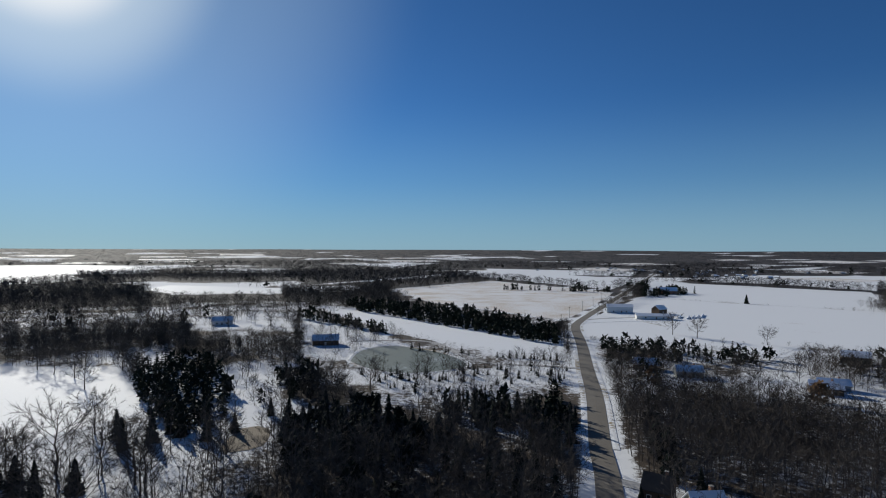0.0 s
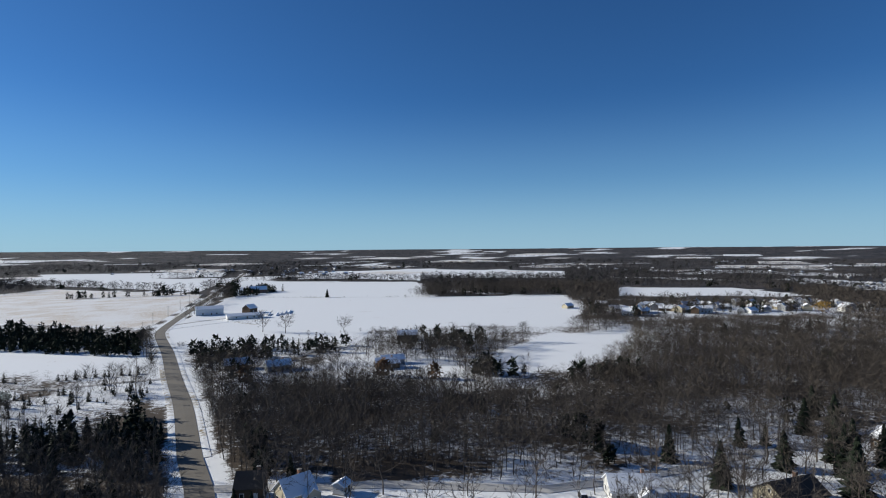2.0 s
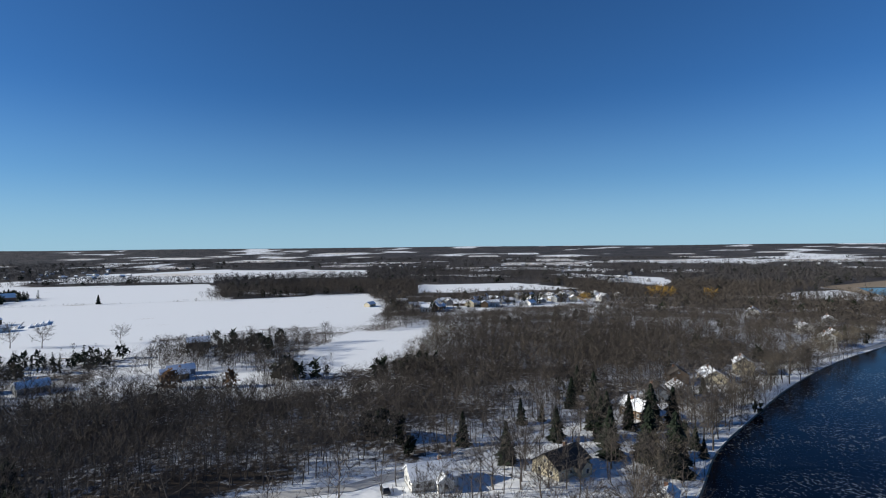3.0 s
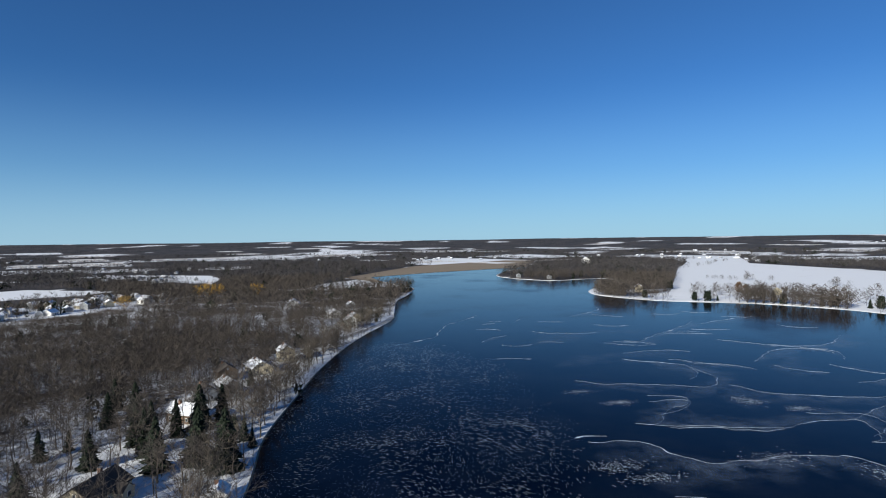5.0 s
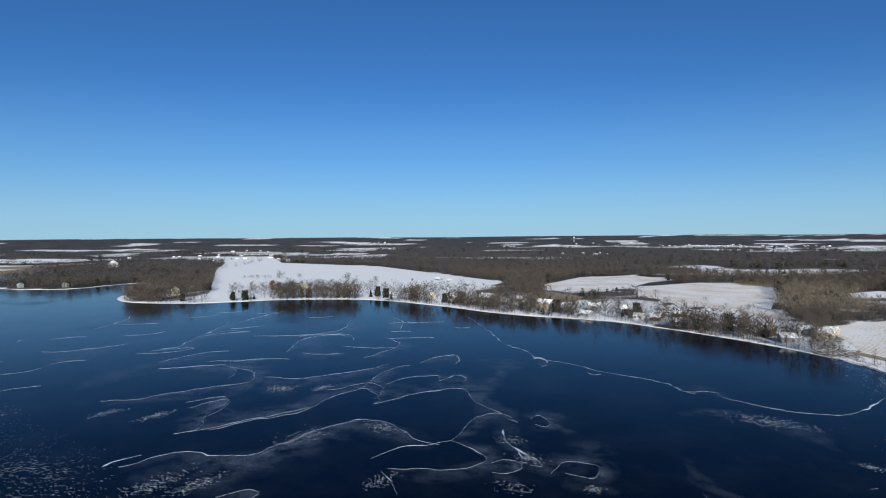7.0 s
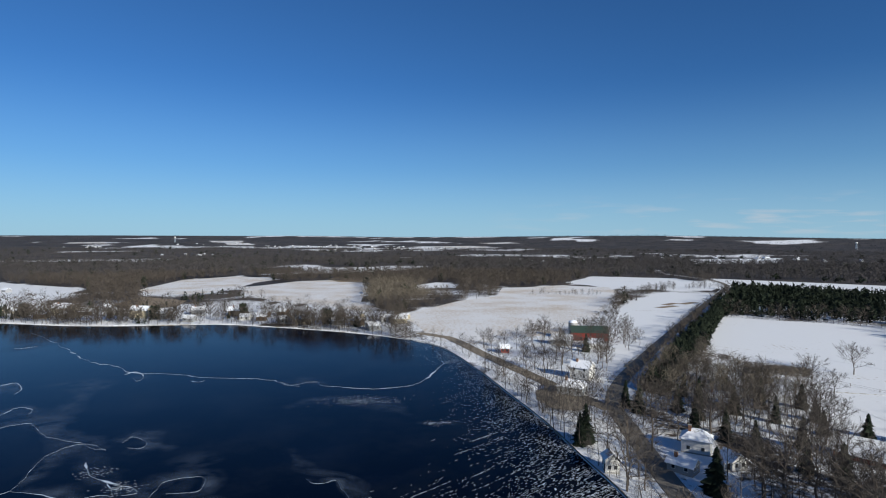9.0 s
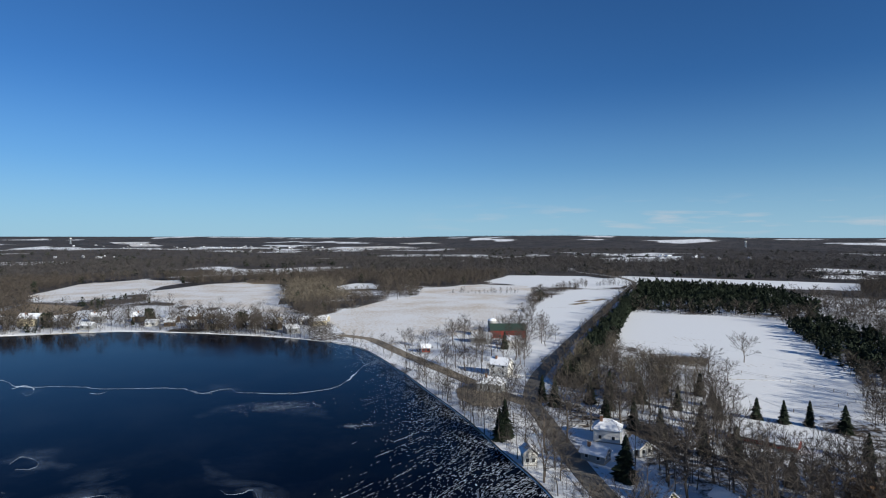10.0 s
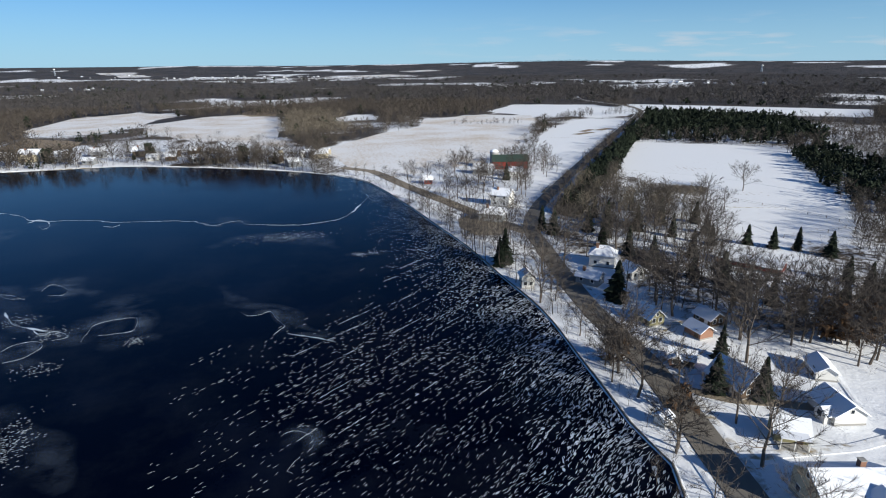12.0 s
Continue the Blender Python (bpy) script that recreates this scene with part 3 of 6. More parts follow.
ribbon("road_farm", curve_through([(122, 492), (150, 505), (185, 512), (215, 520)], 8), 2.0, 0.17, M_LANE, "snowy farm drive", "road", 0.03)
ribbon("pond_bank", beside(curve_through(POND + POND[:1], 4), -1.0), 1.3, 0.14, M_VERGE, "brown reedy bank round the pond", "bank", 0.25)
# ---- tree shapes ----
def tube(p, q, r0, r1, sides=4):
    """Triangles of a tapered stem from p to q."""
    p, q = np.asarray(p, float), np.asarray(q, float)
    d = q - p
    d = d / (np.linalg.norm(d) + 1e-9)
    u = np.cross(d, (0.3, 0.9, 0.1))
    u /= np.linalg.norm(u)
    v = np.cross(d, u)
    out = []
    ring = [(math.cos(2 * math.pi * k / sides) * u + math.sin(2 * math.pi * k / sides) * v) for k in range(sides)]
    for k in range(sides):
        a, b = ring[k], ring[(k + 1) % sides]
        out.append((p + a * r0, p + b * r0, q + a * r1))
        if r1 > 1e-4:
            out.append((p + b * r0, q + b * r1, q + a * r1))
    return out


def bare_shape(seed, h, w, limbs=9, sub=5, twigs=6, thick=0.06, stem=0.22, low=0.3, sides=5):
    """A leafless tree: (stem and limbs, fine branches), as triangles."""
    g = np.random.default_rng(seed)
    wood, fine = [], []
    pts = [np.zeros(3)]
    for k in range(4):
        pts.append(pts[-1] + np.array((g.normal(0, 0.02 * h), g.normal(0, 0.02 * h), 0.23 * h)))
    for k in range(4):
        wood += tube(pts[k], pts[k + 1], stem * (1 - 0.23 * k), stem * (0.77 - 0.23 * k) + 0.01, sides)

    def axis(z):
        s = min(max(z / (0.23 * h), 0), 3.99)
        k = int(s)
        return pts[k] + (pts[k + 1] - pts[k]) * (s - k)

    turn = g.random() * 6.28

    def twig(p, d, length):
        e = d + g.normal(0, 0.45, 3)
        e[2] += 0.15
        e /= np.linalg.norm(e) + 1e-9
        s = np.cross(e, g.normal(0, 1, 3))
        s /= np.linalg.norm(s) + 1e-9
        fine.append((p - s * thick * 0.5, p + s * thick * 0.5, p + e * length))
        return p + e * length, e

    for i in range(limbs):
        u = low + (0.86 - low) * (i + g.random() * 0.6) / limbs
        a = turn + 2.4 * i + g.normal(0, 0.3)
        p = axis(u * h)
        room = 0.5 * w * math.sqrt(max(0.08, 1 - ((u - low * 0.8) / (1.04 - low * 0.8)) ** 2))
        lift = 0.35 + 0.9 * u + g.normal(0, 0.15)
        d = np.array((math.cos(a), math.sin(a), lift))
        d /= np.linalg.norm(d)
        length = room * (1.0 + 0.25 * g.random()) / max(0.35, math.hypot(d[0], d[1]))
        length = min(length, (1.05 - u) * h / max(0.2, d[2]))
        m = p + d * length * 0.5 + g.normal(0, 0.03 * h, 3) * 0.6
        e = m + (d + np.array((0, 0, 0.25))) * length * 0.5
        r = stem * (0.42 - 0.22 * u)
        wood += tube(p, m, r, r * 0.6, 3) + tube(m, e, r * 0.6, 0.0, 3)
        for j in range(sub):
            s = 0.25 + 0.75 * (j + g.random()) / sub
            q = p + (m - p) * 2 * s if s < 0.5 else m + (e - m) * (2 * s - 1)
            f = d * 0.7 + g.normal(0, 0.55, 3)
            f[2] += 0.2
            f /= np.linalg.norm(f)
            bl = length * (0.30 + 0.25 * g.random()) * (1.1 - 0.4 * s)
            fine += tube(q, q + f * bl, r * 0.35 + 0.01, 0.0, 3)
            for k in range(twigs):
                t = 0.25 + 0.75 * g.random()
                twig(q + f * bl * t, f, bl * (0.35 + 0.4 * g.random()))
    for k in range(limbs * 2):
        twig(axis((0.6 + 0.32 * g.random()) * h), np.array((g.normal(), g.normal(), 1.2)), 0.13 * h)
    return np.array(wood), np.array(fine)


def haze_shape(seed, h, w, twigs, thick, low=0.28):
    """A leafless tree seen from afar: stem and a dome of thin limbs."""
    g = np.random.default_rng(seed)
    out = tube((0, 0, 0), (g.normal(0, 0.3), g.normal(0, 0.3), 0.8 * h), 0.011 * h, 0.0, 3)
    for k in range(twigs):
        a, u = g.random() * 6.28, g.random()
        rad = math.sqrt(g.random())
        z = low + (1 - low) * u ** 0.8
        room = 0.5 * w * math.sqrt(max(0.06, 1 - ((z - 0.55) / 0.5) ** 2))
        p = np.array((math.cos(a) * rad * room, math.sin(a) * rad * room, z * h))
        d = np.array((math.cos(a) * (0.3 + rad), math.sin(a) * (0.3 + rad), 0.9)) + g.normal(0, 0.4, 3)
        d /= np.linalg.norm(d)
        n = (0.16 + 0.16 * g.random()) * h
        s = np.cross(d, g.normal(0, 1, 3))
        s /= np.linalg.norm(s) + 1e-9
        out.append((p - d * n * 0.6 - s * thick * 0.5, p - d * n * 0.6 + s * thick * 0.5, p + d * n * 0.5))
    return np.array(out)


def spruce_shape(seed, h, w, whorls=14, arms=8, ragged=0.25):
    """A conifer: (stem, drooping tiers of needle boughs)."""
    g = np.random.default_rng(seed)
    wood = np.array(tube((0, 0, 0), (0, 0, h * 0.97), 0.02 * h, 0.0, 5))
    boughs = []
    for i in range(whorls):
        u = 0.06 + 0.92 * i / whorls
        z = u * h
        reach = 0.5 * w * (1 - u) ** 0.85 + 0.03 * w
        for k in range(arms):
            a = 6.283 * (k + 0.5 * (i % 2) + g.normal(0, 0.25)) / arms
            n = reach * (1 + g.normal(0, ragged))
            droop = -0.18 * n - 0.02 * h * g.random()
            tip = np.array((math.cos(a) * n, math.sin(a) * n, z + droop))
            root = np.array((0, 0, z + 0.05 * h))
            half = np.array((-math.sin(a), math.cos(a), 0)) * n * (0.24 + 0.14 * g.random())
            mid = root * 0.45 + tip * 0.55 + np.array((0, 0, 0.02 * h * g.normal()))
            hang = np.array((0, 0, -0.035 * h))
            boughs += [(root, mid + half + hang, tip), (root, tip, mid - half + hang)]
            boughs.append((mid + half * 0.5, mid - half * 0.4, mid + (tip - mid) * 0.4 + hang * 1.6))
    return wood, np.array(boughs)


def pine_shape(seed, h, w, tufts=90):
    """An uneven pine or cedar: clumps of needles round a stem."""
    g = np.random.default_rng(seed)
    wood = np.array(tube((0, 0, 0), (0, 0, h * 0.92), 0.02 * h, 0.0, 4))
    out = []
    for k in range(tufts):
        u = 0.12 + 0.86 * g.random()
        room = 0.5 * w * math.sqrt(max(0.05, 1 - ((u - 0.42) / 0.6) ** 2)) * (0.8 + 0.35 * g.random())
        a = g.random() * 6.283
        r = room * math.sqrt(0.15 + 0.85 * g.random())
        c = np.array((math.cos(a) * r, math.sin(a) * r, u * h))
        s = 0.13 * w * (0.7 + 0.7 * g.random())
        p = [c + g.normal(0, 1, 3) * s for _ in range(4)]
        out += [(p[0], p[1], p[2]), (p[0], p[2], p[3])]
    return wood, np.array(out)


def copies(shapes, x, y, z, size, turn_seed=3):
    """All copies of a few shapes at the given places, joined: (n, 3, 3) triangles."""
    g = np.random.default_rng(turn_seed)
    pick = g.integers(0, len(shapes), len(x))
    a = g.random(len(x)) * 2 * np.pi
    out = []
    for k, shape in enumerate(shapes):
        i = np.nonzero(pick == k)[0]
        if not len(i):
            continue
        c, s = np.cos(a[i])[:, None, None], np.sin(a[i])[:, None, None]
        m = size[i][:, None, None]
        lean = g.normal(0, 0.03, (2, len(i)))[:, :, None, None]
        px, py, pz = shape[None, :, :, 0] * m, shape[None, :, :, 1] * m, shape[None, :, :, 2] * m
        wide = g.uniform(0.85, 1.15, len(i))[:, None, None]
        qx, qy = (px * c - py * s) * wide + lean[0] * pz, (px * s + py * c) * wide + lean[1] * pz
        out.append(np.stack((qx + x[i][:, None, None], qy + y[i][:, None, None], pz + z[i][:, None, None]), 3).reshape(-1, 3, 3))
    return np.concatenate(out) if out else np.zeros((0, 3, 3))


# ---- where trees stand ----
CONIFER_ZONES = [
    [(-116, 216), (-152, 281), (-150, 300), (-121, 302), (-97, 253), (-76, 205), (-78, 184), (-92, 184)],
    [(32, 218), (46, 231), (48, 204), (40, 169), (29, 165), (26, 185)],
    [(-115, 625), (-2, 560), (90, 432), (74, 360), (36, 379), (-28, 445)],
    [(-118, 513), (-36, 411), (-40, 398), (-130, 500)],
    [(-264, -420), (-400, -622), (-472, -578), (-495, -520), (-441, -414), (-366, -334), (-348, -360), (-278, -406)],
    [(-122, -243), (-180, -322), (-300, -486), (-308, -478), (-188, -312), (-132, -236)],
    [(-316, -318), (-263, -244), (-222, -180), (-246, -160), (-310, -232), (-352, -322)],
    [(323, 952), (378, 826), (308, 674), (262, 738)],
    [(193, 214), (223, 199), (200, 178), (178, 197)],
    [(222, 171), (251, 150), (229, 137), (206, 159)],
    [(-55, 199), (-44, 210), (-19, 207), (-7, 182), (-7, 152), (-49, 166)],
    [(-76, 262), (-75, 286), (-59, 270), (-48, 226), (-63, 227)],
    [(-1, 224), (18, 229), (30, 209), (21, 185), (2, 195)],
    [(86, 300), (101, 368), (150, 340), (188, 316), (172, 296), (124, 302)],
    [(204, 300), (250, 322), (268, 268), (232, 252), (204, 268)],
]
PALE_ZONES = [[(23, -498), (23, -592), (7, -704), (-77, -659), (-73, -565), (-34, -500), (3, -471)], [(250, 195), (330, 200), (360, 235), (300, 170), (220, 150)], [(-126, -249), (-189, -221), (-157, -181), (-101, -167), (-91, -198)], [(22, -566), (-76, -666), (-76, -568), (-9, -512)]]


def scatter(r0, r1, spacing):
    """Jittered points over a ring of the plan, thinner on the side the camera never turns to."""
    xs, ys = np.meshgrid(np.arange(-r1, r1, spacing), np.arange(-r1, r1, spacing))
    xs, ys = xs.ravel() + RNG.uniform(-0.5, 0.5, xs.size) * spacing, ys.ravel() + RNG.uniform(-0.5, 0.5, xs.size) * spacing
    r, a = np.hypot(xs, ys), np.degrees(np.arctan2(xs, ys))
    keep = (r >= r0) & (r < r1) & ((a > -48) | (a < -126) | (RNG.random(xs.size) < 0.12))
    return xs[keep], ys[keep]


OPEN_YARD = [(-64, -42), (-128, -36), (-118, -90), (-80, -88)]
ROAD_GROVE = [(-106, -218), (-132, -252), (-150, -268), (-192, -242), (-163, -195), (-140, -178), (-112, -150), (-97, -160), (-92, -190)]
CLEARED = [[(-92, -112), (-100, -165), (-172, -172), (-168, -125), (-125, -100)], [(-88, -165), (-88, -205), (-126, -245), (-192, -218), (-168, -160), (-150, -138), (-100, -130)]]
KEPT_VISIBLE = [p for key, p in FIELDS.items() if key != "glade"] + [POND, SMALL_POND] + SPARSE_ZONES[4:8]


def hides_clearing(x, y):
    """Where a tree would cover a clearing as seen from the camera over the origin; kept bare to fit its view."""
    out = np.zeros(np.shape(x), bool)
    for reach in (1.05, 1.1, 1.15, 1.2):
        out |= zone(x * reach, y * reach, KEPT_VISIBLE)
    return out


def stand(r0, r1, spacing, bias=0.0, thin=0.16, strip=True):
    """Places and kinds of the trees of a ring: x, y, conifer, pale."""
    x, y = scatter(r0, r1, spacing)
    chance = np.clip(woods_density(x, y) + bias, 0, 1)
    chance = np.where(zone(x, y, SPARSE_ZONES), thin, chance)
    chance = np.where(zone(x, y, SPARSE_ZONES[7:8]), 0.4, chance)
    chance = np.where(inside(x, y, OPEN_YARD), 0.0, chance)
    chance = np.where(zone(x, y, SPARSE_ZONES[1:2]), 0.25 * thin, chance)
    chance = np.where(zone(x, y, CLEARED), 0.06, chance)
    chance = np.where(inside(x, y, ROAD_GROVE), 0.5, chance)
    chance = np.where(zone(x, y, SPARSE_ZONES[:1]), 0.05, chance)
    chance = np.where(zone(x, y, SPARSE_ZONES[2:4] + SPARSE_ZONES[13:15]), 0.16, chance)
    con = zone(x, y, CONIFER_ZONES)
    chance = np.where(con, 1.0, chance)
    con &= ~zone(x, y, CONIFER_ZONES[-2:]) | (RNG.random(x.size) < 0.5)
    keep = (RNG.random(x.size) < chance) & ~open_land(x, y)
    # leave out trees that would cover a clearing in the camera's view
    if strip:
        keep &= ~((np.hypot(x, y) > 110) & hides_clearing(x, y) & ~con & ~zone(x, y, SPARSE_ZONES))
    x, y, con = x[keep], y[keep], con[keep]
    con |= RNG.random(x.size) < 0.07 * field_noise(x, y, 60, 5) ** 2 + 0.008
    return x, y, con, zone(x, y, PALE_ZONES)


def plant(name, x, y, shapes, mat, label, low=0.75, high=1.2, category="woods"):
    size = RNG.uniform(low, high, len(x))
    ob = triangles(name, copies(shapes, x, y, rise(x, y) - 0.15, size, len(x)), mat)
    return tagged(ob, label, category, kind="stuff")


def both(shape):
    return np.concatenate(shape)


NEAR = [bare_shape(20 + k, 14.5, 8.0 + 0.6 * k, limbs=9, sub=4, twigs=10, thick=0.075, stem=0.17, low=0.26) for k in range(5)]
MIDDLE = [haze_shape(40 + k, 13, 8.5, 105, 0.15, 0.2) for k in range(5)]
FAR = [haze_shape(50 + k, 13, 11, 44, 0.38, 0.2) for k in range(5)]
CANOPY = [haze_shape(60 + k, 12.5, 13, 17, 0.75, 0.15) for k in range(5)]
UPLAND = [haze_shape(65 + k, 12.5, 26, 17, 1.3, 0.12) for k in range(5)]
HORIZON = [haze_shape(70 + k, 12, 62, 17, 2.4, 0.08) for k in range(5)]
YOUNG = [haze_shape(45 + k, 11.5, 4.6, 78, 0.085, 0.25) for k in range(5)]
BRUSH = [haze_shape(80 + k, 3.6, 4.5, 22, 0.09, 0.05) for k in range(4)]
SPRUCE_NEAR = [both(spruce_shape(90 + k, 11, 5.2, 15, 10, 0.3)) for k in range(3)] + [both(pine_shape(94, 10, 5.5, 150))]
SPRUCE_FAR = [both(spruce_shape(96, 10.5, 5.5, 8, 6, 0.4)), both(pine_shape(97, 9.5, 5.5, 50)), both(pine_shape(98, 8.5, 6, 50))]
PINE_BULK = [both(pine_shape(99 + k, 10, 12, 26)) for k in range(3)]

x, y, con, pale = stand(62, 210, 4.8, 0.1)
plant("near_woods", x[~con & ~pale], y[~con & ~pale], [both(s) for s in NEAR], M_TWIG, "leafless brown hardwoods around the lake houses", 0.6, 1.08)
plant("near_pale_woods", x[~con & pale], y[~con & pale], [both(s) for s in NEAR], M_PALE, "leafless hardwoods with pale yellowish twigs", 0.6, 1.0)
plant("near_conifers", x[con], y[con], SPRUCE_NEAR, M_NEEDLE, "dark green spruces among the bare woods", 0.45, 0.95)
x, y, con, pale = stand(60, 420, 4.9, 0.1, 0.10, False)
plant("brush", x, y, BRUSH, M_TWIG, "low brown brush under the trees", 0.5, 1.2, "brush")
x, y, con, pale = stand(62, 420, 4.2, 0.3)
dense = zone(x, y, DENSE_ZONES)
x, y = x[dense], y[dense]
dark = (RNG.random(x.size) < 0.12) & inside(x, y, DENSE_ZONES[0])
low = inside(x, y, DENSE_ZONES[4])
plant("thicket", x[~dark & ~low], y[~dark & ~low], YOUNG, M_TWIG, "dense thicket of young leafless trees", 0.6, 1.0)
plant("yard_thicket", x[low], y[low], YOUNG, M_TWIG, "low thicket of leafless saplings behind the yards", 0.3, 0.6)
plant("thicket_conifers", x[dark], y[dark], SPRUCE_NEAR, M_NEEDLE, "dark spruces crowded in the thicket", 0.6, 1.1)
x, y, con, pale = stand(62, 420, 4.0, 0.2)
k = zone(x, y, SAPLING_ZONES) & ~zone(x, y, DENSE_ZONES) & (RNG.random(x.size) < 0.35 + 0.5 * field_noise(x, y, 22, 33))
plant("saplings", x[k], y[k], YOUNG, M_TWIG, "young leafless trees under the tall woods", 0.5, 1.0)
xs, ys = RNG.uniform(-90, 66, 5200), RNG.uniform(200, 395, 5200)
rough = zone(xs, ys, SPARSE_ZONES[4:6]) & ~open_land(xs, ys) & (RNG.random(5200) < 0.25 + 0.9 * field_noise(xs, ys, 11, 16))
plant("pasture_brush", xs[rough], ys[rough], BRUSH, M_TWIG, "dark brush over the rough snowy pasture", 0.25, 0.8, "brush")
x, y, con, pale = stand(210, 480, 5.4, 0.1)
plant("middle_woods", x[~con & ~pale], y[~con & ~pale], MIDDLE, M_WOODS, "leafless grey-brown woods between the fields", 0.65, 1.05)
plant("middle_pale_woods", x[~con & pale], y[~con & pale], MIDDLE, M_PALE, "pale leafless trees at the wood's edge")
plant("middle_conifers", x[con], y[con], SPRUCE_FAR, M_NEEDLE, "dark conifer plantings between the fields", 0.45, 1.0)
x, y, con, pale = stand(480, 900, 8.0)
plant("outer_woods", x[~con & ~pale], y[~con & ~pale], FAR, M_WOODS, "leafless woods beyond the fields")
plant("outer_pale_woods", x[~con & pale], y[~con & pale], FAR, M_PALE, "pale leafless wood beyond the lake")
plant("outer_conifers", x[con], y[con], SPRUCE_FAR, M_NEEDLE, "dark conifer rows beyond the fields", 0.8, 1.25)
def tree_row(name, pts, n, spread, shapes, mat, label, low=0.5, high=1.0):
    """Trees in an uneven row along a field boundary."""
    line = np.array(curve_through(pts, 2.0))
    i = RNG.integers(0, len(line), n)
    keep = field_noise(line[i, 0], line[i, 1], 30, 17) > 0.3
    i = i[keep]
    return plant(name, line[i, 0] + RNG.normal(0, spread, len(i)), line[i, 1] + RNG.normal(0, spread, len(i)), shapes, mat, label, low, high)


tree_row("row_garden", [(-170, -424), (-231, -529), (-301, -609)], 90, 4, MIDDLE + SPRUCE_FAR[:1], M_WOODS, "uneven tree row between two snowy fields", 0.4, 0.8)
tree_row("row_orchard", [(-147, -592), (-180, -590), (-225, -574)], 26, 4, MIDDLE, M_WOODS, "low trees in the snowy field", 0.3, 0.55)
tree_row("row_bend", [(-301, -609), (-340, -640), (-390, -640)], 40, 6, MIDDLE, M_WOODS, "bare trees along the bend of the road", 0.4, 0.8)
tree_row("row_village", [(447, 565), (487, 612), (584, 465)], 110, 7, FAR, M_WOODS, "tree belt at the far side of the field", 0.6, 1.0)
tree_row("row_village_dark", [(470, 590), (520, 560), (580, 470)], 30, 6, SPRUCE_FAR, M_NEEDLE, "dark conifers in the tree belt", 0.7, 1.1)
xs, ys = RNG.uniform(400, 720, 900), RNG.uniform(120, 400, 900)
k = inside(xs, ys, [(508, 374), (600, 300), (700, 190), (640, 140), (483, 255), (408, 289)]) & ~open_land(xs, ys)
plant("village_trees", xs[k][:170], ys[k][:170], MIDDLE, M_WOODS, "bare shade trees between the village houses", 0.5, 0.95)
plant("village_conifers", xs[k][170:225], ys[k][170:225], SPRUCE_FAR, M_NEEDLE, "dark conifers between the village houses", 0.6, 1.1)
for name, pts, n in (("hedge_long", [(258, 732), (320, 668), (447, 562)], 150), ("hedge_near", [(100, 386), (135, 368), (177, 344), (206, 330)], 190), ("hedge_farm", [(160, 515), (172, 470), (180, 440)], 40), ("hedge_far_road", [(420, 1120), (560, 960), (640, 850)], 120)):
    tree_row(name, pts, n, 0.8, BRUSH, M_TWIG, "low brown hedge along a field edge", 0.35, 0.8)
tree_row("row_west", [(100, 864), (245, 815)], 26, 3, SPRUCE_FAR, M_NEEDLE, "dark conifers along a field edge", 0.7, 1.2)
tree_row("row_north", [(-60, 900), (40, 1010), (100, 1125)], 60, 6, FAR, M_WOODS, "bare trees along a far field edge", 0.5, 1.0)
tree_row("row_east", [(412, 1115), (520, 985), (636, 842)], 60, 6, FAR, M_WOODS, "bare trees along the far field edge", 0.4, 0.9)
tree_row("row_farmstead", [(265, 745), (300, 770), (340, 790), (330, 830)], 60, 9, SPRUCE_FAR, M_NEEDLE, "dark windbreak round the farmhouse", 0.8, 1.3)
for name, pts, n, high in (("row_point_field", [(924, -610), (989, -746), (1272, -1062)], 46, 0.8), ("row_field_barn", [(709, -557), (674, -568)], 16, 0.5), ("row_field_trees", [(663, -576), (639, -595)], 9, 1.0), ("row_back_field", [(1265, -880), (1402, -1147), (1170, -1124)], 50, 0.8)):
    tree_row(name, pts, n, 5, FAR, M_WOODS, "bare trees in the snowy field across the lake", 0.35, high)
xs, ys = RNG.uniform(60, 330, 900), RNG.uniform(-620, -400, 900)
k = inside(xs, ys, [(210, -456), (229, -634), (154, -656), (118, -535), (137, -433), (161, -393)]) & ~open_land(xs, ys)
plant("shore_shrubs", xs[k][:90], ys[k][:90], BRUSH, M_TWIG, "brown shrubs dotted over the slope behind the shore", 0.8, 1.5, "brush")
plant("shore_evergreens", xs[k][90:130], ys[k][90:130], SPRUCE_FAR, M_NEEDLE, "small dark evergreens dotted behind the shore", 0.3, 0.6, "brush")
tree_row("row_across", [(340, -680), (540, -800), (740, -918)], 60, 8, FAR, M_WOODS, "bare trees at the top of the field", 0.5, 0.9)
tree_row("row_island", [(480, -570), (520, -590), (560, -610)], 24, 5, FAR, M_WOODS, "clump of bare trees in the snowy field", 0.4, 0.9)
x, y, con, pale = stand(900, 1500, 11.0, strip=False)
plant("far_woods", x[~con], y[~con], CANOPY, M_HAZED_FARWOODS, "distant leafless woods")
plant("far_conifers", x[con], y[con], PINE_BULK, M_NEEDLE, "distant dark conifers", 0.6, 1.0)
x, y, con, pale = stand(1500, 2600, 22.0, 0.2, strip=False)
plant("upland_woods", x[~con], y[~con], UPLAND, M_HAZED_FARWOODS, "leafless woods on the rising land", 0.6, 1.0)
plant("upland_conifers", x[con], y[con], PINE_BULK, M_NEEDLE, "dark conifers on the rising land", 0.6, 1.0)
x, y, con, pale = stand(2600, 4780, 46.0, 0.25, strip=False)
plant("horizon_woods", x, y, HORIZON, M_HAZED_HILLWOODS, "woods on the far hills", 0.5, 0.85)


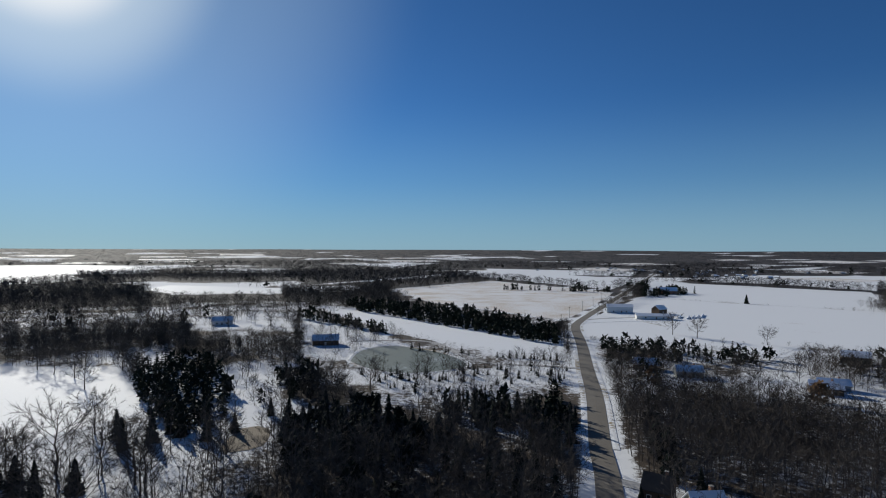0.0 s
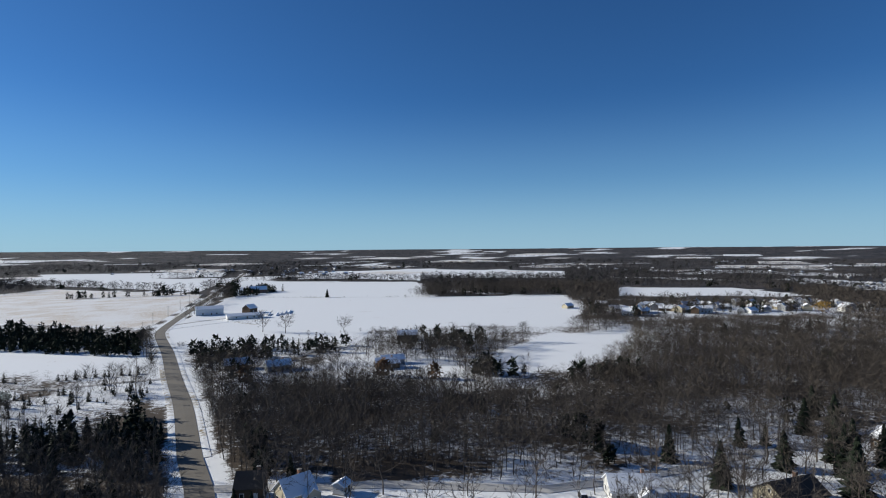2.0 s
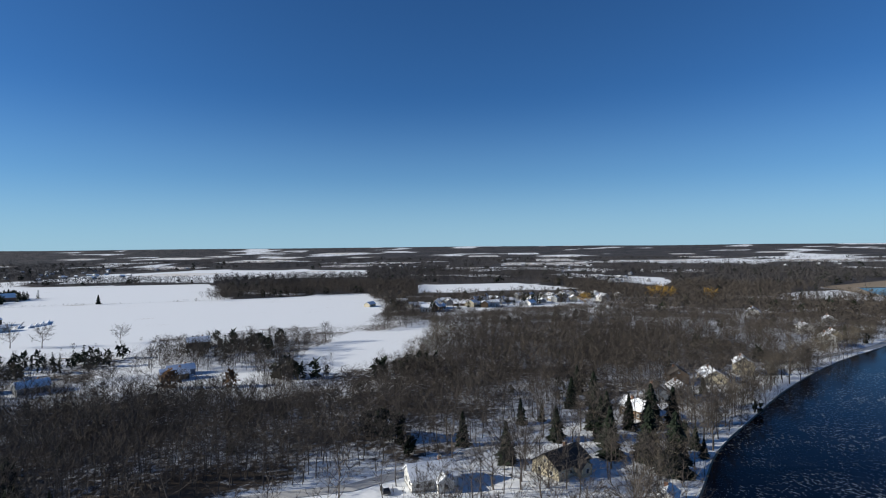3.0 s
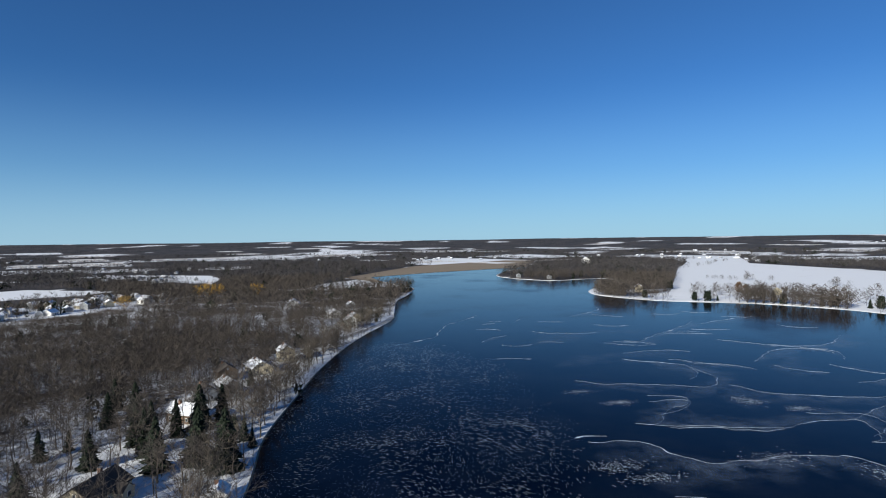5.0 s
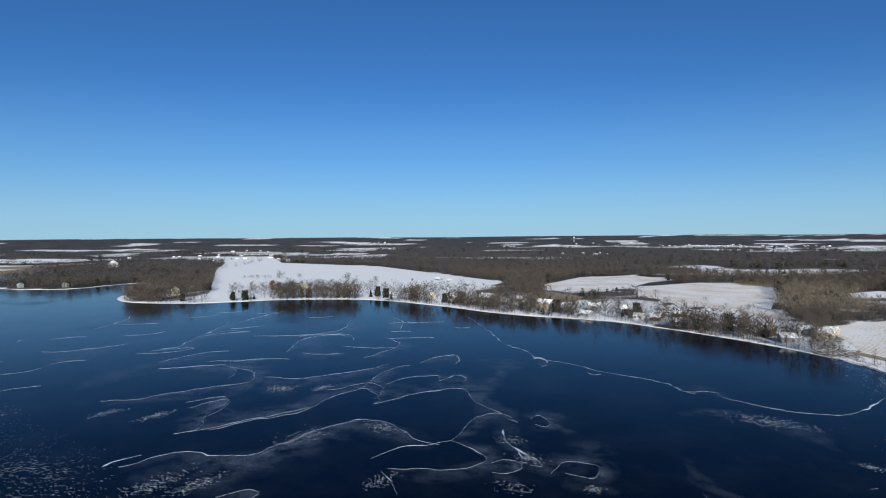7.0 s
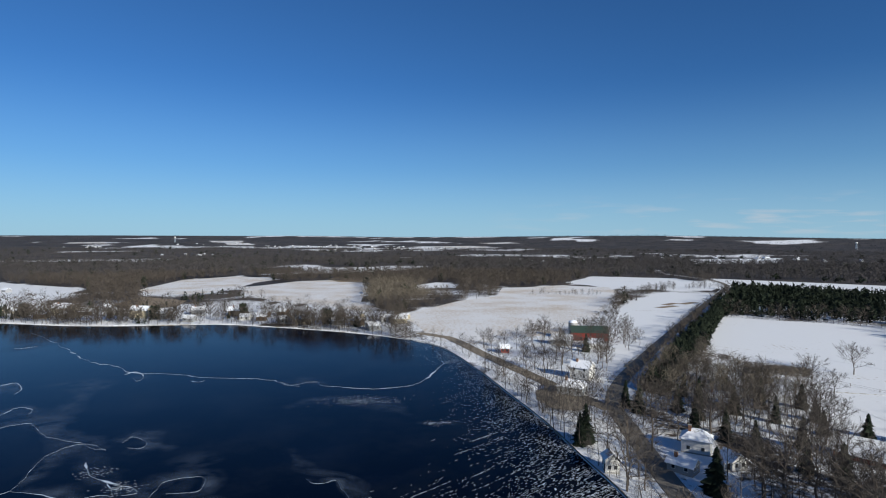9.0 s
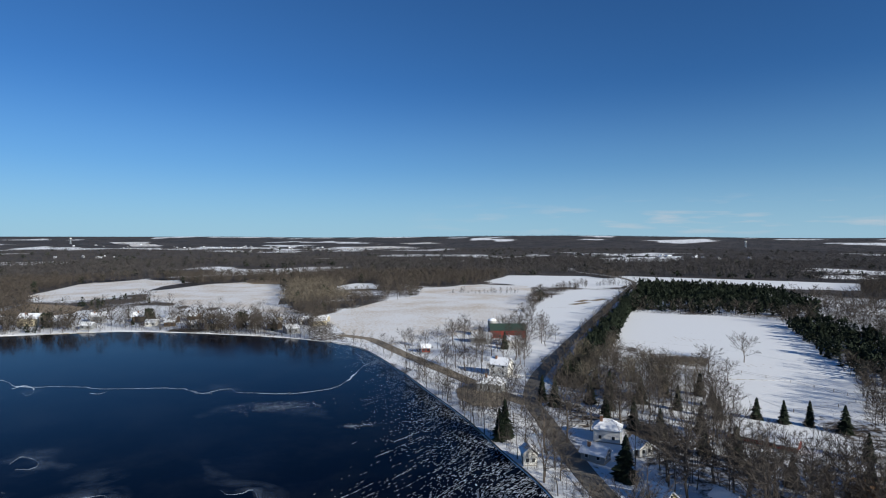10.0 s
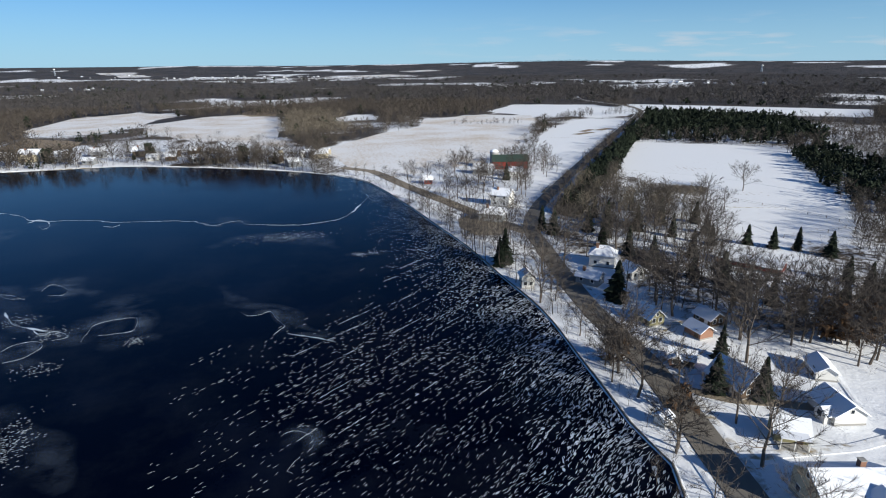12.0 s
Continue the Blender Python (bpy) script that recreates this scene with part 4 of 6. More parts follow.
# ---- frozen lake: ridges, drifts, banks ----
def film(line, spread, side=0.0, strength=1.0):
    """A hazy ribbon of frost on the clear ice: on both sides of a line, or spreading from it to the left (side 1) or right (side -1)."""
    n, cols = len(line), 9
    vs, fs, fade = [], [], []
    for i, (x, y) in enumerate(line):
        a, b = line[max(i - 1, 0)], line[min(i + 1, n - 1)]
        d = Vector((b[0] - a[0], b[1] - a[1])).normalized()
        end = min(1.0, 4.0 * min(i, n - 1 - i) / n)
        w = spread * (0.35 + 1.3 * float(field_noise(x, y, 7, 21))) * (0.45 + 0.55 * end)
        for k in range(cols):
            u = side * k / (cols - 1) if side else 2.0 * k / (cols - 1) - 1
            vs.append((x - d.y * w * u, y + d.x * w * u, 0.036))
            fade.append(strength * (1 - abs(u)) ** (1.2 if side else 0.6) * (0.3 + 0.7 * end) if 0 < i < n - 1 else 0.0)
        if i:
            q = cols * i
            fs += [(q - cols + k, q + k, q + k + 1, q - cols + k + 1) for k in range(cols - 1)]
    ob = mesh("frost_film", vs, fs, M_FILM)
    ob.data.attributes.new("fade", "FLOAT", "POINT").data.foreach_set("value", np.array(fade, np.float32))
    return tagged(ob, "grey haze of frost on clear lake ice", "frost", kind="stuff")


def ridge(pts, width=0.5, reach=0.0):
    """A thin crooked seam of broken, snow-dusted ice; reach: how far frost spreads from it, to the left where positive."""
    line = curve_through(pts, 0.8)
    vs, fs, bent = [], [], []
    stray = min(2.2, 0.025 * len(line))
    for i, (x, y) in enumerate(line):
        a, b = line[max(i - 1, 0)], line[min(i + 1, len(line) - 1)]
        d = Vector((b[0] - a[0], b[1] - a[1])).normalized()
        n = 0.65 * float(field_noise(x, y, 9, 6)) + 0.35 * float(field_noise(x, y, 2.2, 7))
        end = min(1.0, 0.25 + 5.0 * min(i, len(line) - 1 - i) / len(line))
        w = width * end * (0.03 + 3.2 * max(0.0, n - 0.5) ** 1.5)
        x += stray * (float(field_noise(x, y, 5, 8)) - 0.5) + 0.5 * (float(field_noise(x, y, 1.7, 18)) - 0.5)
        y += stray * (float(field_noise(x, y, 5, 9)) - 0.5) + 0.5 * (float(field_noise(x, y, 1.7, 19)) - 0.5)
        bent.append((x, y))
        w2 = w * (0.5 + float(field_noise(x, y, 1.1, 20)))
        vs += [(x - d.y * w, y + d.x * w, 0.04), (x, y, 0.07 + 0.2 * w), (x + d.y * w2, y - d.x * w2, 0.04)]
        if i:
            k = 3 * i
            fs += [(k - 3, k, k + 1, k - 2), (k - 2, k + 1, k + 2, k - 1)]
    if reach:
        film(bent[::2], 1.5 * abs(reach), math.copysign(1, reach), 1.6)
        film(bent[::2], 0.8, 0.0, 0.8)
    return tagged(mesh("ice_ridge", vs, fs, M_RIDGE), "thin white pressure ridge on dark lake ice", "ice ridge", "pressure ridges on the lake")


ridge([(218, -370), (195, -347), (173, -321), (154, -299), (144, -286), (123, -271), (109, -258), (93, -255), (75, -247), (48, -241), (40, -232), (30, -237), (25, -230), (7, -224), (-11, -229), (-21, -250), (-27, -272), (-25, -297)], 0.55)
ridge([(152, -79), (150, -88), (145, -94), (139, -97), (129, -102), (130, -109), (128, -117), (129, -125), (127, -134), (123, -142), (114, -144), (103, -138), (95, -136), (89, -137)], 0.3, -9)
ridge([(99, -117), (99, -122), (97, -130), (92, -134), (90, -138), (88, -141)], 0.75)
ridge([(88, -141), (79, -138), (73, -134), (73, -128), (76, -123), (84, -119), (91, -115)], 0.28, 6)
ridge([(88, -141), (90, -151), (92, -162), (90, -169), (84, -171), (78, -165)], 0.3, -4)
ridge([(79, -157), (74, -149), (68, -144), (64, -142)], 0.9, -3)
ridge([(92, -113), (86, -109), (80, -104)], 1.0)
ridge([(158, -109), (154, -118), (151, -127), (146, -135), (147, -142), (149, -148), (150, -158), (148, -171), (141, -169), (133, -162), (131, -158)], 0.38, 5)
ridge([(131, -158), (128, -169), (124, -180), (119, -188), (113, -191), (104, -181), (96, -175), (86, -171), (78, -165)], 0.4, 5)
ridge([(144, -181), (144, -190), (140, -199), (134, -203), (128, -198), (128, -209), (122, -208), (118, -198)], 0.4, 3)
ridge([(154, -217), (156, -231), (151, -244), (143, -237), (139, -226)], 0.45, -6)
ridge([(265, -156), (267, -172), (266, -184), (259, -192)], 0.6, -5)
ridge([(253, -149), (245, -155), (238, -165), (230, -169), (215, -163), (209, -154)], 0.5, -8)
ridge([(184, -119), (184, -127), (182, -133), (178, -132), (173, -125), (170, -115)], 0.4, -10)
ridge([(197, -164), (182, -169), (176, -180), (169, -195), (166, -210)], 0.35, -9)
ridge([(148, -171), (156, -188), (159, -205), (156, -214)], 0.3, -5)
ridge([(314, -214), (308, -230), (302, -240)], 0.7, -7)
ridge([(297, -176), (293, -184), (302, -194)], 0.6, -6)
ridge([(286, -229), (273, -237), (258, -252), (256, -276), (280, -311)], 0.5, -9)
ridge([(54, -134), (54, -141), (52, -144), (46, -145), (44, -142), (44, -137), (51, -136)], 0.26, 5)
ridge([(76, -171), (75, -176), (69, -170), (69, -166), (73, -167)], 0.25, 5)
ridge([(320, -45), (330, -57), (343, -73), (384, -90), (411, -113), (433, -127)], 0.8)
ridge([(315, -95), (327, -104), (334, -117)], 0.7, -3)
ridge([(383, -138), (401, -152)], 0.9)
ridge([(270, -89), (269, -97), (265, -106)], 0.6)
ridge([(156, -76), (157, -80), (155, -86)], 0.8)
ridge([(220, -108), (211, -117), (207, -131), (198, -148), (197, -156), (207, -166), (226, -169), (240, -176), (245, -169)], 0.3, -6)
ridge([(192, -123), (189, -130), (185, -135), (178, -131), (174, -120), (162, -108), (163, -101)], 0.32, -5)
ridge([(163, -101), (159, -110), (154, -124), (149, -136), (148, -143)], 0.45, 7)
ridge([(115, -81), (112, -87), (108, -87), (108, -80), (113, -78)], 0.3, -3)
ridge([(135, -162), (140, -174), (147, -179), (153, -178), (156, -167), (159, -162)], 0.35, -5)
ridge([(68, -144), (64, -139), (63, -141), (60, -140), (58, -137), (61, -136)], 0.3, -3)
ridge([(70, -132), (68, -136), (64, -136), (62, -132), (64, -128), (67, -127)], 0.25, -5)
ridge([(20, -142), (18, -139), (14, -139), (12, -140), (10, -133), (9, -130), (11, -126)], 0.7, 2.5)
ridge([(8, -126), (4, -124), (1, -122), (-3, -119)], 0.6, 2)
ridge([(8, -86), (7, -87), (5, -87), (3, -85), (3, -82), (4, -81)], 0.12, 2)
ridge([(5, -80), (6, -79), (7, -77), (6, -76)], 0.5)
ridge([(230, -205), (252, -240), (240, -262), (222, -250)], 0.5, -6)
ridge([(300, -190), (330, -235), (352, -262)], 0.6, -6)
ridge([(185, -215), (190, -250), (205, -262)], 0.4, -6)
ridge([(340, -260), (352, -290), (360, -320)], 0.7, -8)
ridge([(220, -290), (240, -320), (262, -338)], 0.6, 8)
ridge([(400, -190), (430, -230), (450, -240)], 0.8, -8)

ridge([(113, -256), (110, -260), (104, -254), (102, -244), (106, -248)], 0.8)
ridge([(81, -242), (77, -240), (75, -243)], 0.9)
ridge([(44, -238), (39, -232), (35, -230)], 1.5)
ridge([(18, -227), (12, -225), (6, -225)], 1.3)

# short faint seams far out on the lake
SEAMS = random.Random(23)
for k in range(34):
    px, py = SEAMS.uniform(190, 400), SEAMS.uniform(-330, -110)
    if math.hypot(px, py) < 260:
        continue
    a, reach, bow = math.atan2(-px, py) + math.pi + SEAMS.uniform(-0.35, 0.35), SEAMS.uniform(8, 34), SEAMS.uniform(-0.25, 0.25)
    pts = [(px + math.cos(a) * reach * u - math.sin(a) * reach * bow * (1 - 4 * u * u), py + math.sin(a) * reach * u + math.cos(a) * reach * bow * (1 - 4 * u * u)) for u in (-0.5, -0.25, 0, 0.25, 0.5)]
    ridge(pts, SEAMS.uniform(0.12, 0.5), SEAMS.choice((-4, 0, 4, 6)))

LAKE_EDGE = LAKE + LAKE[:1]


def flecks(name, x, y, way, length, width, label, mat, z=0.045, stray=0.09):
    """Small ragged scraps of drifted snow lying on the ice."""
    n = len(x)
    a = way + RNG.normal(0, stray, n)
    m, w = length * RNG.uniform(0.4, 1.6, n), width * RNG.uniform(0.5, 1.5, n)
    u, v = np.stack((np.cos(a), np.sin(a), 0 * a), 1), np.stack((-np.sin(a), np.cos(a), 0 * a), 1)
    c = np.stack((x, y, np.full(n, z)), 1)

    def corner(along, across, high):
        along, across = along + RNG.normal(0, 0.07, n), across + RNG.normal(0, 0.22, n)
        return c + u * (m * along)[:, None] + v * (w * across)[:, None] + np.array((0, 0, high))

    p = [corner(-0.5, 0, 0), corner(-0.15, -0.5, 0.01), corner(0.2, -0.4, 0.02), corner(0.5, 0, 0), corner(0.18, 0.5, 0.02), corner(-0.2, 0.45, 0.03)]
    tri = np.concatenate([np.stack((p[0], p[k], p[k + 1]), 1) for k in (1, 2, 3, 4)])
    return tagged(triangles(name, tri, mat), label, "snow", kind="stuff")


def on_ice(n, x0, x1, y0, y1):
    x, y = RNG.uniform(x0, x1, n), RNG.uniform(y0, y1, n)
    k = inside(x, y, lake_poly)
    return x[k], y[k]


# rows of wind-blown scraps, all along one wind, thickest by the shore
BLOWN = [(-70, -20), (0, -30), (30, -60), (37, -106), (24, -128), (-6, -142), (-14, -170), (-12, -205), (-22, -240), (-32, -330), (-70, -330)]
WIND = radians(218)
x, y = on_ice(60000, -58, 42, -330, -20)
d = near_line(x, y, LAKE_EDGE)
inner = np.clip(near_line(x, y, BLOWN[1:9]) / 40, 0, 1) * inside(x, y, BLOWN)
bunch = field_noise(x * 0.86 + y * 0.5, 3 * (y * 0.86 - x * 0.5), 9, 4)
keep = RNG.random(x.size) < inner * (0.21 + 0.40 * np.exp(-(d / 24) ** 2)) * (0.45 + 1.0 * np.clip(bunch - 0.2, 0, 1))
x, y, d = x[keep], y[keep], d[keep]
rows_x, rows_y = [], []
for px, py in zip(x, y):
    count = 1 + int(RNG.exponential(1.6))
    s = np.cumsum(RNG.uniform(1.3, 3.2, count))
    rows_x.append(px + math.cos(WIND) * s + RNG.normal(0, 0.10, count))
    rows_y.append(py + math.sin(WIND) * s + RNG.normal(0, 0.10, count))
x, y = np.concatenate(rows_x), np.concatenate(rows_y)
k = inside(x, y, lake_poly)
x, y = x[k], y[k]
d = near_line(x, y, LAKE_EDGE)
close = np.exp(-(d / 17) ** 2)
small = np.clip(1 + (y + 140) / 150, 0.3, 1)
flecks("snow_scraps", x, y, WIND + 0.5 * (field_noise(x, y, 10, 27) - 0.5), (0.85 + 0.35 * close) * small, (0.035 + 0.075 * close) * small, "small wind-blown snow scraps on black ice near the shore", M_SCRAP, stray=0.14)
# drifts that almost close over the ice along the shore
x, y = on_ice(26000, -58, -10, -330, -40)
d = near_line(x, y, LAKE_EDGE)
keep = RNG.random(x.size) < 0.5 * np.exp(-(d / 10) ** 2) * (0.2 + field_noise(x, y, 6, 28))
x, y = x[keep], y[keep]
small = np.clip(1 + (y + 130) / 160, 0.35, 1)
flecks("shore_drifts", x, y, WIND + 0.8 * (field_noise(x, y, 7, 29) - 0.5), 1.1 * small, 0.27 * small, "drifted snow lying over the ice along the shore", M_SCRAP, stray=0.25)
# long broken streaks blown across the ice
xs, ys = [], []
for k in range(30):
    px, py, reach = RNG.uniform(-45, 12), RNG.uniform(-165, -60), RNG.uniform(4, 18)
    s = np.arange(0, reach, 0.8)
    s = s[RNG.random(len(s)) < 0.75]
    xs.append(px + math.cos(WIND) * s + RNG.normal(0, 0.07, len(s)))
    ys.append(py + math.sin(WIND) * s + RNG.normal(0, 0.07, len(s)))
x, y = np.concatenate(xs), np.concatenate(ys)
k = inside(x, y, lake_poly) & inside(x, y, BLOWN)
x, y = x[k], y[k]
flecks("snow_streaks", x, y, np.full(len(x), WIND), 1.0, 0.075, "long broken streaks of drifted snow on black ice", M_SCRAP)
# needles of frost in curling sweeps off the east shore
NEEDLES = [(95, 20), (60, -20), (100, -56), (128, -66), (159, -84), (205, -86), (262, -92), (325, -70), (350, -30), (300, 10), (190, 20)]
x, y = on_ice(52000, 60, 350, -95, 20)
keep = inside(x, y, NEEDLES) & (RNG.random(x.size) < 0.75 * np.clip(near_line(x, y, NEEDLES[2:9]) / 16, 0.05, 1) * (0.35 + 0.9 * field_noise(x, y, 8, 4)) * np.clip(1.3 - np.hypot(x, y) / 360, 0.25, 1))
x, y = x[keep], y[keep]
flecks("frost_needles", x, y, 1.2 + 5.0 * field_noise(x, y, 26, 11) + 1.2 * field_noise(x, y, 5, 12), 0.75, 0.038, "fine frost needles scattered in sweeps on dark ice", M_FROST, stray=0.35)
for cx, cy, rx, ry, n in ((134, -77, 4, 9, 260), (125, -82, 3, 8, 220), (176, -154, 6, 5, 200), (163, -164, 3, 5, 140), (203, -101, 3, 6, 120), (186, -108, 3, 6, 160), (128, -120, 5, 10, 200), (112, -139, 7, 4, 140), (42, -131, 2, 2.5, 60), (63, -140, 4, 4, 110), (58, -122, 5, 3, 80), (53, -94, 5, 10, 320), (88, -108, 3, 6, 110), (10, -208, 15, 6, 320), (-17, -181, 6, 2, 90), (73, -150, 5, 4, 80)):
    flecks("snow_grains", cx + rx * RNG.normal(0, 0.5, n), cy + ry * RNG.normal(0, 0.5, n), np.full(n, 3.6), 0.4, 0.055, "grainy snow scraps on the lake ice", M_SCRAP)


for width, pts in (
        (7, [(134, -78), (135, -90), (127, -99), (124, -115), (122, -134), (106, -138), (92, -135)]), (6, [(203, -163), (176, -152), (164, -150)]),
        (5, [(214, -103), (209, -118), (186, -136), (207, -166)]), (5, [(165, -104), (166, -121), (153, -140), (154, -152), (153, -176)]),
        (6, [(151, -188), (128, -181), (122, -205), (86, -166), (67, -148)]), (6, [(88, -112), (77, -117), (70, -130), (60, -122)]),
        (6, [(144, -76), (132, -85), (113, -85)]), (7, [(136, -235), (120, -244), (105, -185)]), (5, [(164, -159), (163, -170)]),
        (3, [(27, -163), (20, -147), (9, -142), (5, -130), (-4, -122)]), (6, [(51, -163), (51, -148), (51, -135)]), (5, [(50, -131), (36, -132)]),
        (1.6, [(8, -82), (7, -84), (5, -86), (3, -83), (4, -79)]), (6, [(36, -201), (22, -213), (5, -207), (-8, -189)]), (5, [(60, -108), (49, -95), (39, -80)]),
        (4, [(77, -154), (63, -141), (52, -133)]), (4, [(66, -127), (55, -120)]), (3, [(74, -169), (69, -171), (59, -164)]), (2, [(-9, -182), (-26, -180)]),
        (5, [(43, -236), (35, -240), (23, -229)]), (4, [(108, -249), (99, -252)]), (9, [(245, -110), (262, -150), (250, -190)]), (9, [(200, -200), (235, -230), (260, -260)]), (10, [(300, -120), (330, -170), (320, -210)])):
    film(curve_through(pts, 1.5), width, 0.0, 0.6)


def bank(name, i0, i1, width, top, mat, label, inner=0.0):
    """A low bank that follows a stretch of the shore."""
    line = [lake_line[i % len(lake_line)] for i in range(i0, i1 + 1)]
    vs, fs = [], []
    for i, (x, y) in enumerate(line):
        a, b = line[max(i - 1, 0)], line[min(i + 1, len(line) - 1)]
        d = Vector((b[0] - a[0], b[1] - a[1])).normalized()
        ox, oy = d.y, -d.x
        if inside(np.array([x + ox * 2]), np.array([y + oy * 2]), lake_poly)[0]:
            ox, oy = -ox, -oy
        w = width * (0.6 + 0.8 * float(field_noise(x, y, 9, 12)))
        h = top * (0.6 + 0.8 * float(field_noise(x, y, 6, 13)))
        k = 4 * i
        vs += [(x - ox * inner, y - oy * inner, 0.0), (x + ox * w * 0.25, y + oy * w * 0.25, h), (x + ox * w * 0.7, y + oy * w * 0.7, h * 0.9), (x + ox * w, y + oy * w, 0.0)]
        if i:
            fs += [(k - 4 + j, k - 3 + j, k + 1 + j, k + j) for j in range(3)]
    return tagged(mesh(name, vs, fs, mat), label, "bank", kind="structure")


M_STONE = plain("shore_stone", (0.14, 0.125, 0.105), 0.9, 0.5, 0.8)
N_EDGE = len(lake_line)
bank("shore_bank", 0, N_EDGE, 0.7, 0.3, M_VERGE, "grassy bank with patchy snow along the frozen lake", 0.3)
east_end = min(range(N_EDGE), key=lambda k: math.hypot(lake_line[k][0] - 460, lake_line[k][1] + 64))
west_start = min(range(N_EDGE), key=lambda k: math.hypot(lake_line[k][0] + 3, lake_line[k][1] + 338))
bank("shore_stones", 0, east_end, 0.5, 0.3, M_STONE, "dark shore stones at the waterline", 0.3)
bank("shore_stones_west", west_start, N_EDGE, 0.45, 0.4, M_STONE, "dark stone sea wall at the waterline", 0.12)


# ---- buildings ----
def part(name, bm, mat, parent, label=""):
    me = bpy.data.meshes.new(name)
    bm.to_mesh(me)
    bm.free()
    me.materials.append(mat)
    ob = new(name, me)
    ob.parent = parent
    if label:
        ob["label"] = label
    return ob


def block(bm, x0, x1, y0, y1, z0, z1):
    v = [bm.verts.new(p) for p in ((x0, y0, z0), (x1, y0, z0), (x1, y1, z0), (x0, y1, z0), (x0, y0, z1), (x1, y0, z1), (x1, y1, z1), (x0, y1, z1))]
    for f in ((3, 2, 1, 0), (4, 5, 6, 7), (0, 1, 5, 4), (1, 2, 6, 5), (2, 3, 7, 6), (3, 0, 4, 7)):
        bm.faces.new([v[k] for k in f])
    return v


def boxed(*dims):
    bm = bmesh.new()
    block(bm, *dims)
    return bm


def gabled(w, d, h, peak):
    """Walls of a house with gable ends; the ridge runs along x."""
    bm = bmesh.new()
    v = block(bm, -w / 2, w / 2, -d / 2, d / 2, 0, h)
    bm.faces.remove([f for f in bm.faces if all(abs(q.co.z - h) < 1e-6 for q in f.verts)][0])
    a, b = bm.verts.new((-w / 2, 0, h + peak)), bm.verts.new((w / 2, 0, h + peak))
    bm.faces.new((v[4], v[5], b, a))
    bm.faces.new((v[6], v[7], a, b))
    bm.faces.new((v[7], v[4], a))
    bm.faces.new((v[5], v[6], b))
    return bm


def roof_slabs(w, d, h, peak, thick=0.22, over=0.45):
    """Two sloping roof slabs with eaves."""
    bm = bmesh.new()
    s = peak / (d / 2)
    for sign in (-1, 1):
        y1, z1 = sign * (d / 2 + over), h - s * over
        p = [(-w / 2 - over, 0, h + peak), (w / 2 + over, 0, h + peak), (w / 2 + over, y1, z1), (-w / 2 - over, y1, z1)]
        lo = [bm.verts.new((x, y, z + 0.02)) for x, y, z in p]
        hi = [bm.verts.new((x, y, z + thick + (0.05 if k < 2 else 0))) for k, (x, y, z) in enumerate(p)]
        bm.faces.new(lo)
        bm.faces.new(hi)
        for k in range(4):
            bm.faces.new((lo[k], lo[(k + 1) % 4], hi[(k + 1) % 4], hi[k]))
    bmesh.ops.recalc_face_normals(bm, faces=bm.faces)
    return bm


def hip_roof(w, d, h, peak, over=0.5):
    bm = bmesh.new()
    a, b, k = w / 2 + over, d / 2 + over, max(0.0, (w - d) / 2)
    lo = [bm.verts.new(p) for p in ((-a, -b, h), (a, -b, h), (a, b, h), (-a, b, h))]
    mid = [bm.verts.new(p) for p in ((-a, -b, h + 0.2), (a, -b, h + 0.2), (a, b, h + 0.2), (-a, b, h + 0.2))]
    t = [bm.verts.new((-k - 0.3, 0, h + peak)), bm.verts.new((k + 0.3, 0, h + peak))]
    bm.faces.new(lo[::-1])
    for j in range(4):
        bm.faces.new((lo[j], lo[(j + 1) % 4], mid[(j + 1) % 4], mid[j]))
    for f in ((mid[0], mid[1], t[1], t[0]), (mid[1], mid[2], t[1]), (mid[2], mid[3], t[0], t[1]), (mid[3], mid[0], t[0])):
        bm.faces.new(f)
    return bm


M_WHITE = plain("white_siding", (0.62, 0.61, 0.58), 0.6, 0.08, 1.2)
M_CREAM = plain("cream_siding", (0.48, 0.42, 0.30), 0.6, 0.1, 1.2)
M_GREY = plain("grey_siding", (0.26, 0.27, 0.28), 0.7, 0.1, 1.2)
M_OLIVE = plain("olive_siding", (0.24, 0.22, 0.12), 0.7, 0.12, 1.2)
M_BROWN = plain("brown_boards", (0.10, 0.065, 0.04), 0.8, 0.25, 1.2)
M_BRICK = plain("orange_brick", (0.25, 0.135, 0.09), 0.85, 0.25, 2.5)
M_RED = plain("barn_red", (0.20, 0.035, 0.025), 0.75, 0.2, 1.0)
M_SLATE = plain("dark_shingles", (0.065, 0.055, 0.048), 0.9, 0.3, 0.9)
M_GREENROOF = plain("green_metal_roof", (0.05, 0.078, 0.062), 0.45, 0.15, 0.5, metal=0.3)
M_STEEL = plain("pale_steel", (0.45, 0.50, 0.55), 0.4, 0.12, 0.4, metal=0.4)
M_ROOF = plain("roof_snow", (0.80, 0.82, 0.86), 0.75, 0.06, 0.5)
M_TRIM = plain("white_trim", (0.68, 0.68, 0.66), 0.5, 0.05, 2.0)
M_GLASS = plain("dark_window_glass", (0.02, 0.025, 0.03), 0.08, 0.2, 1.0, spec=0.6)
M_CONCRETE = plain("grey_concrete", (0.30, 0.29, 0.27), 0.9, 0.15, 0.6)
M_POLE = plain("weathered_pole", (0.16, 0.13, 0.10), 0.9, 0.3, 3.0)


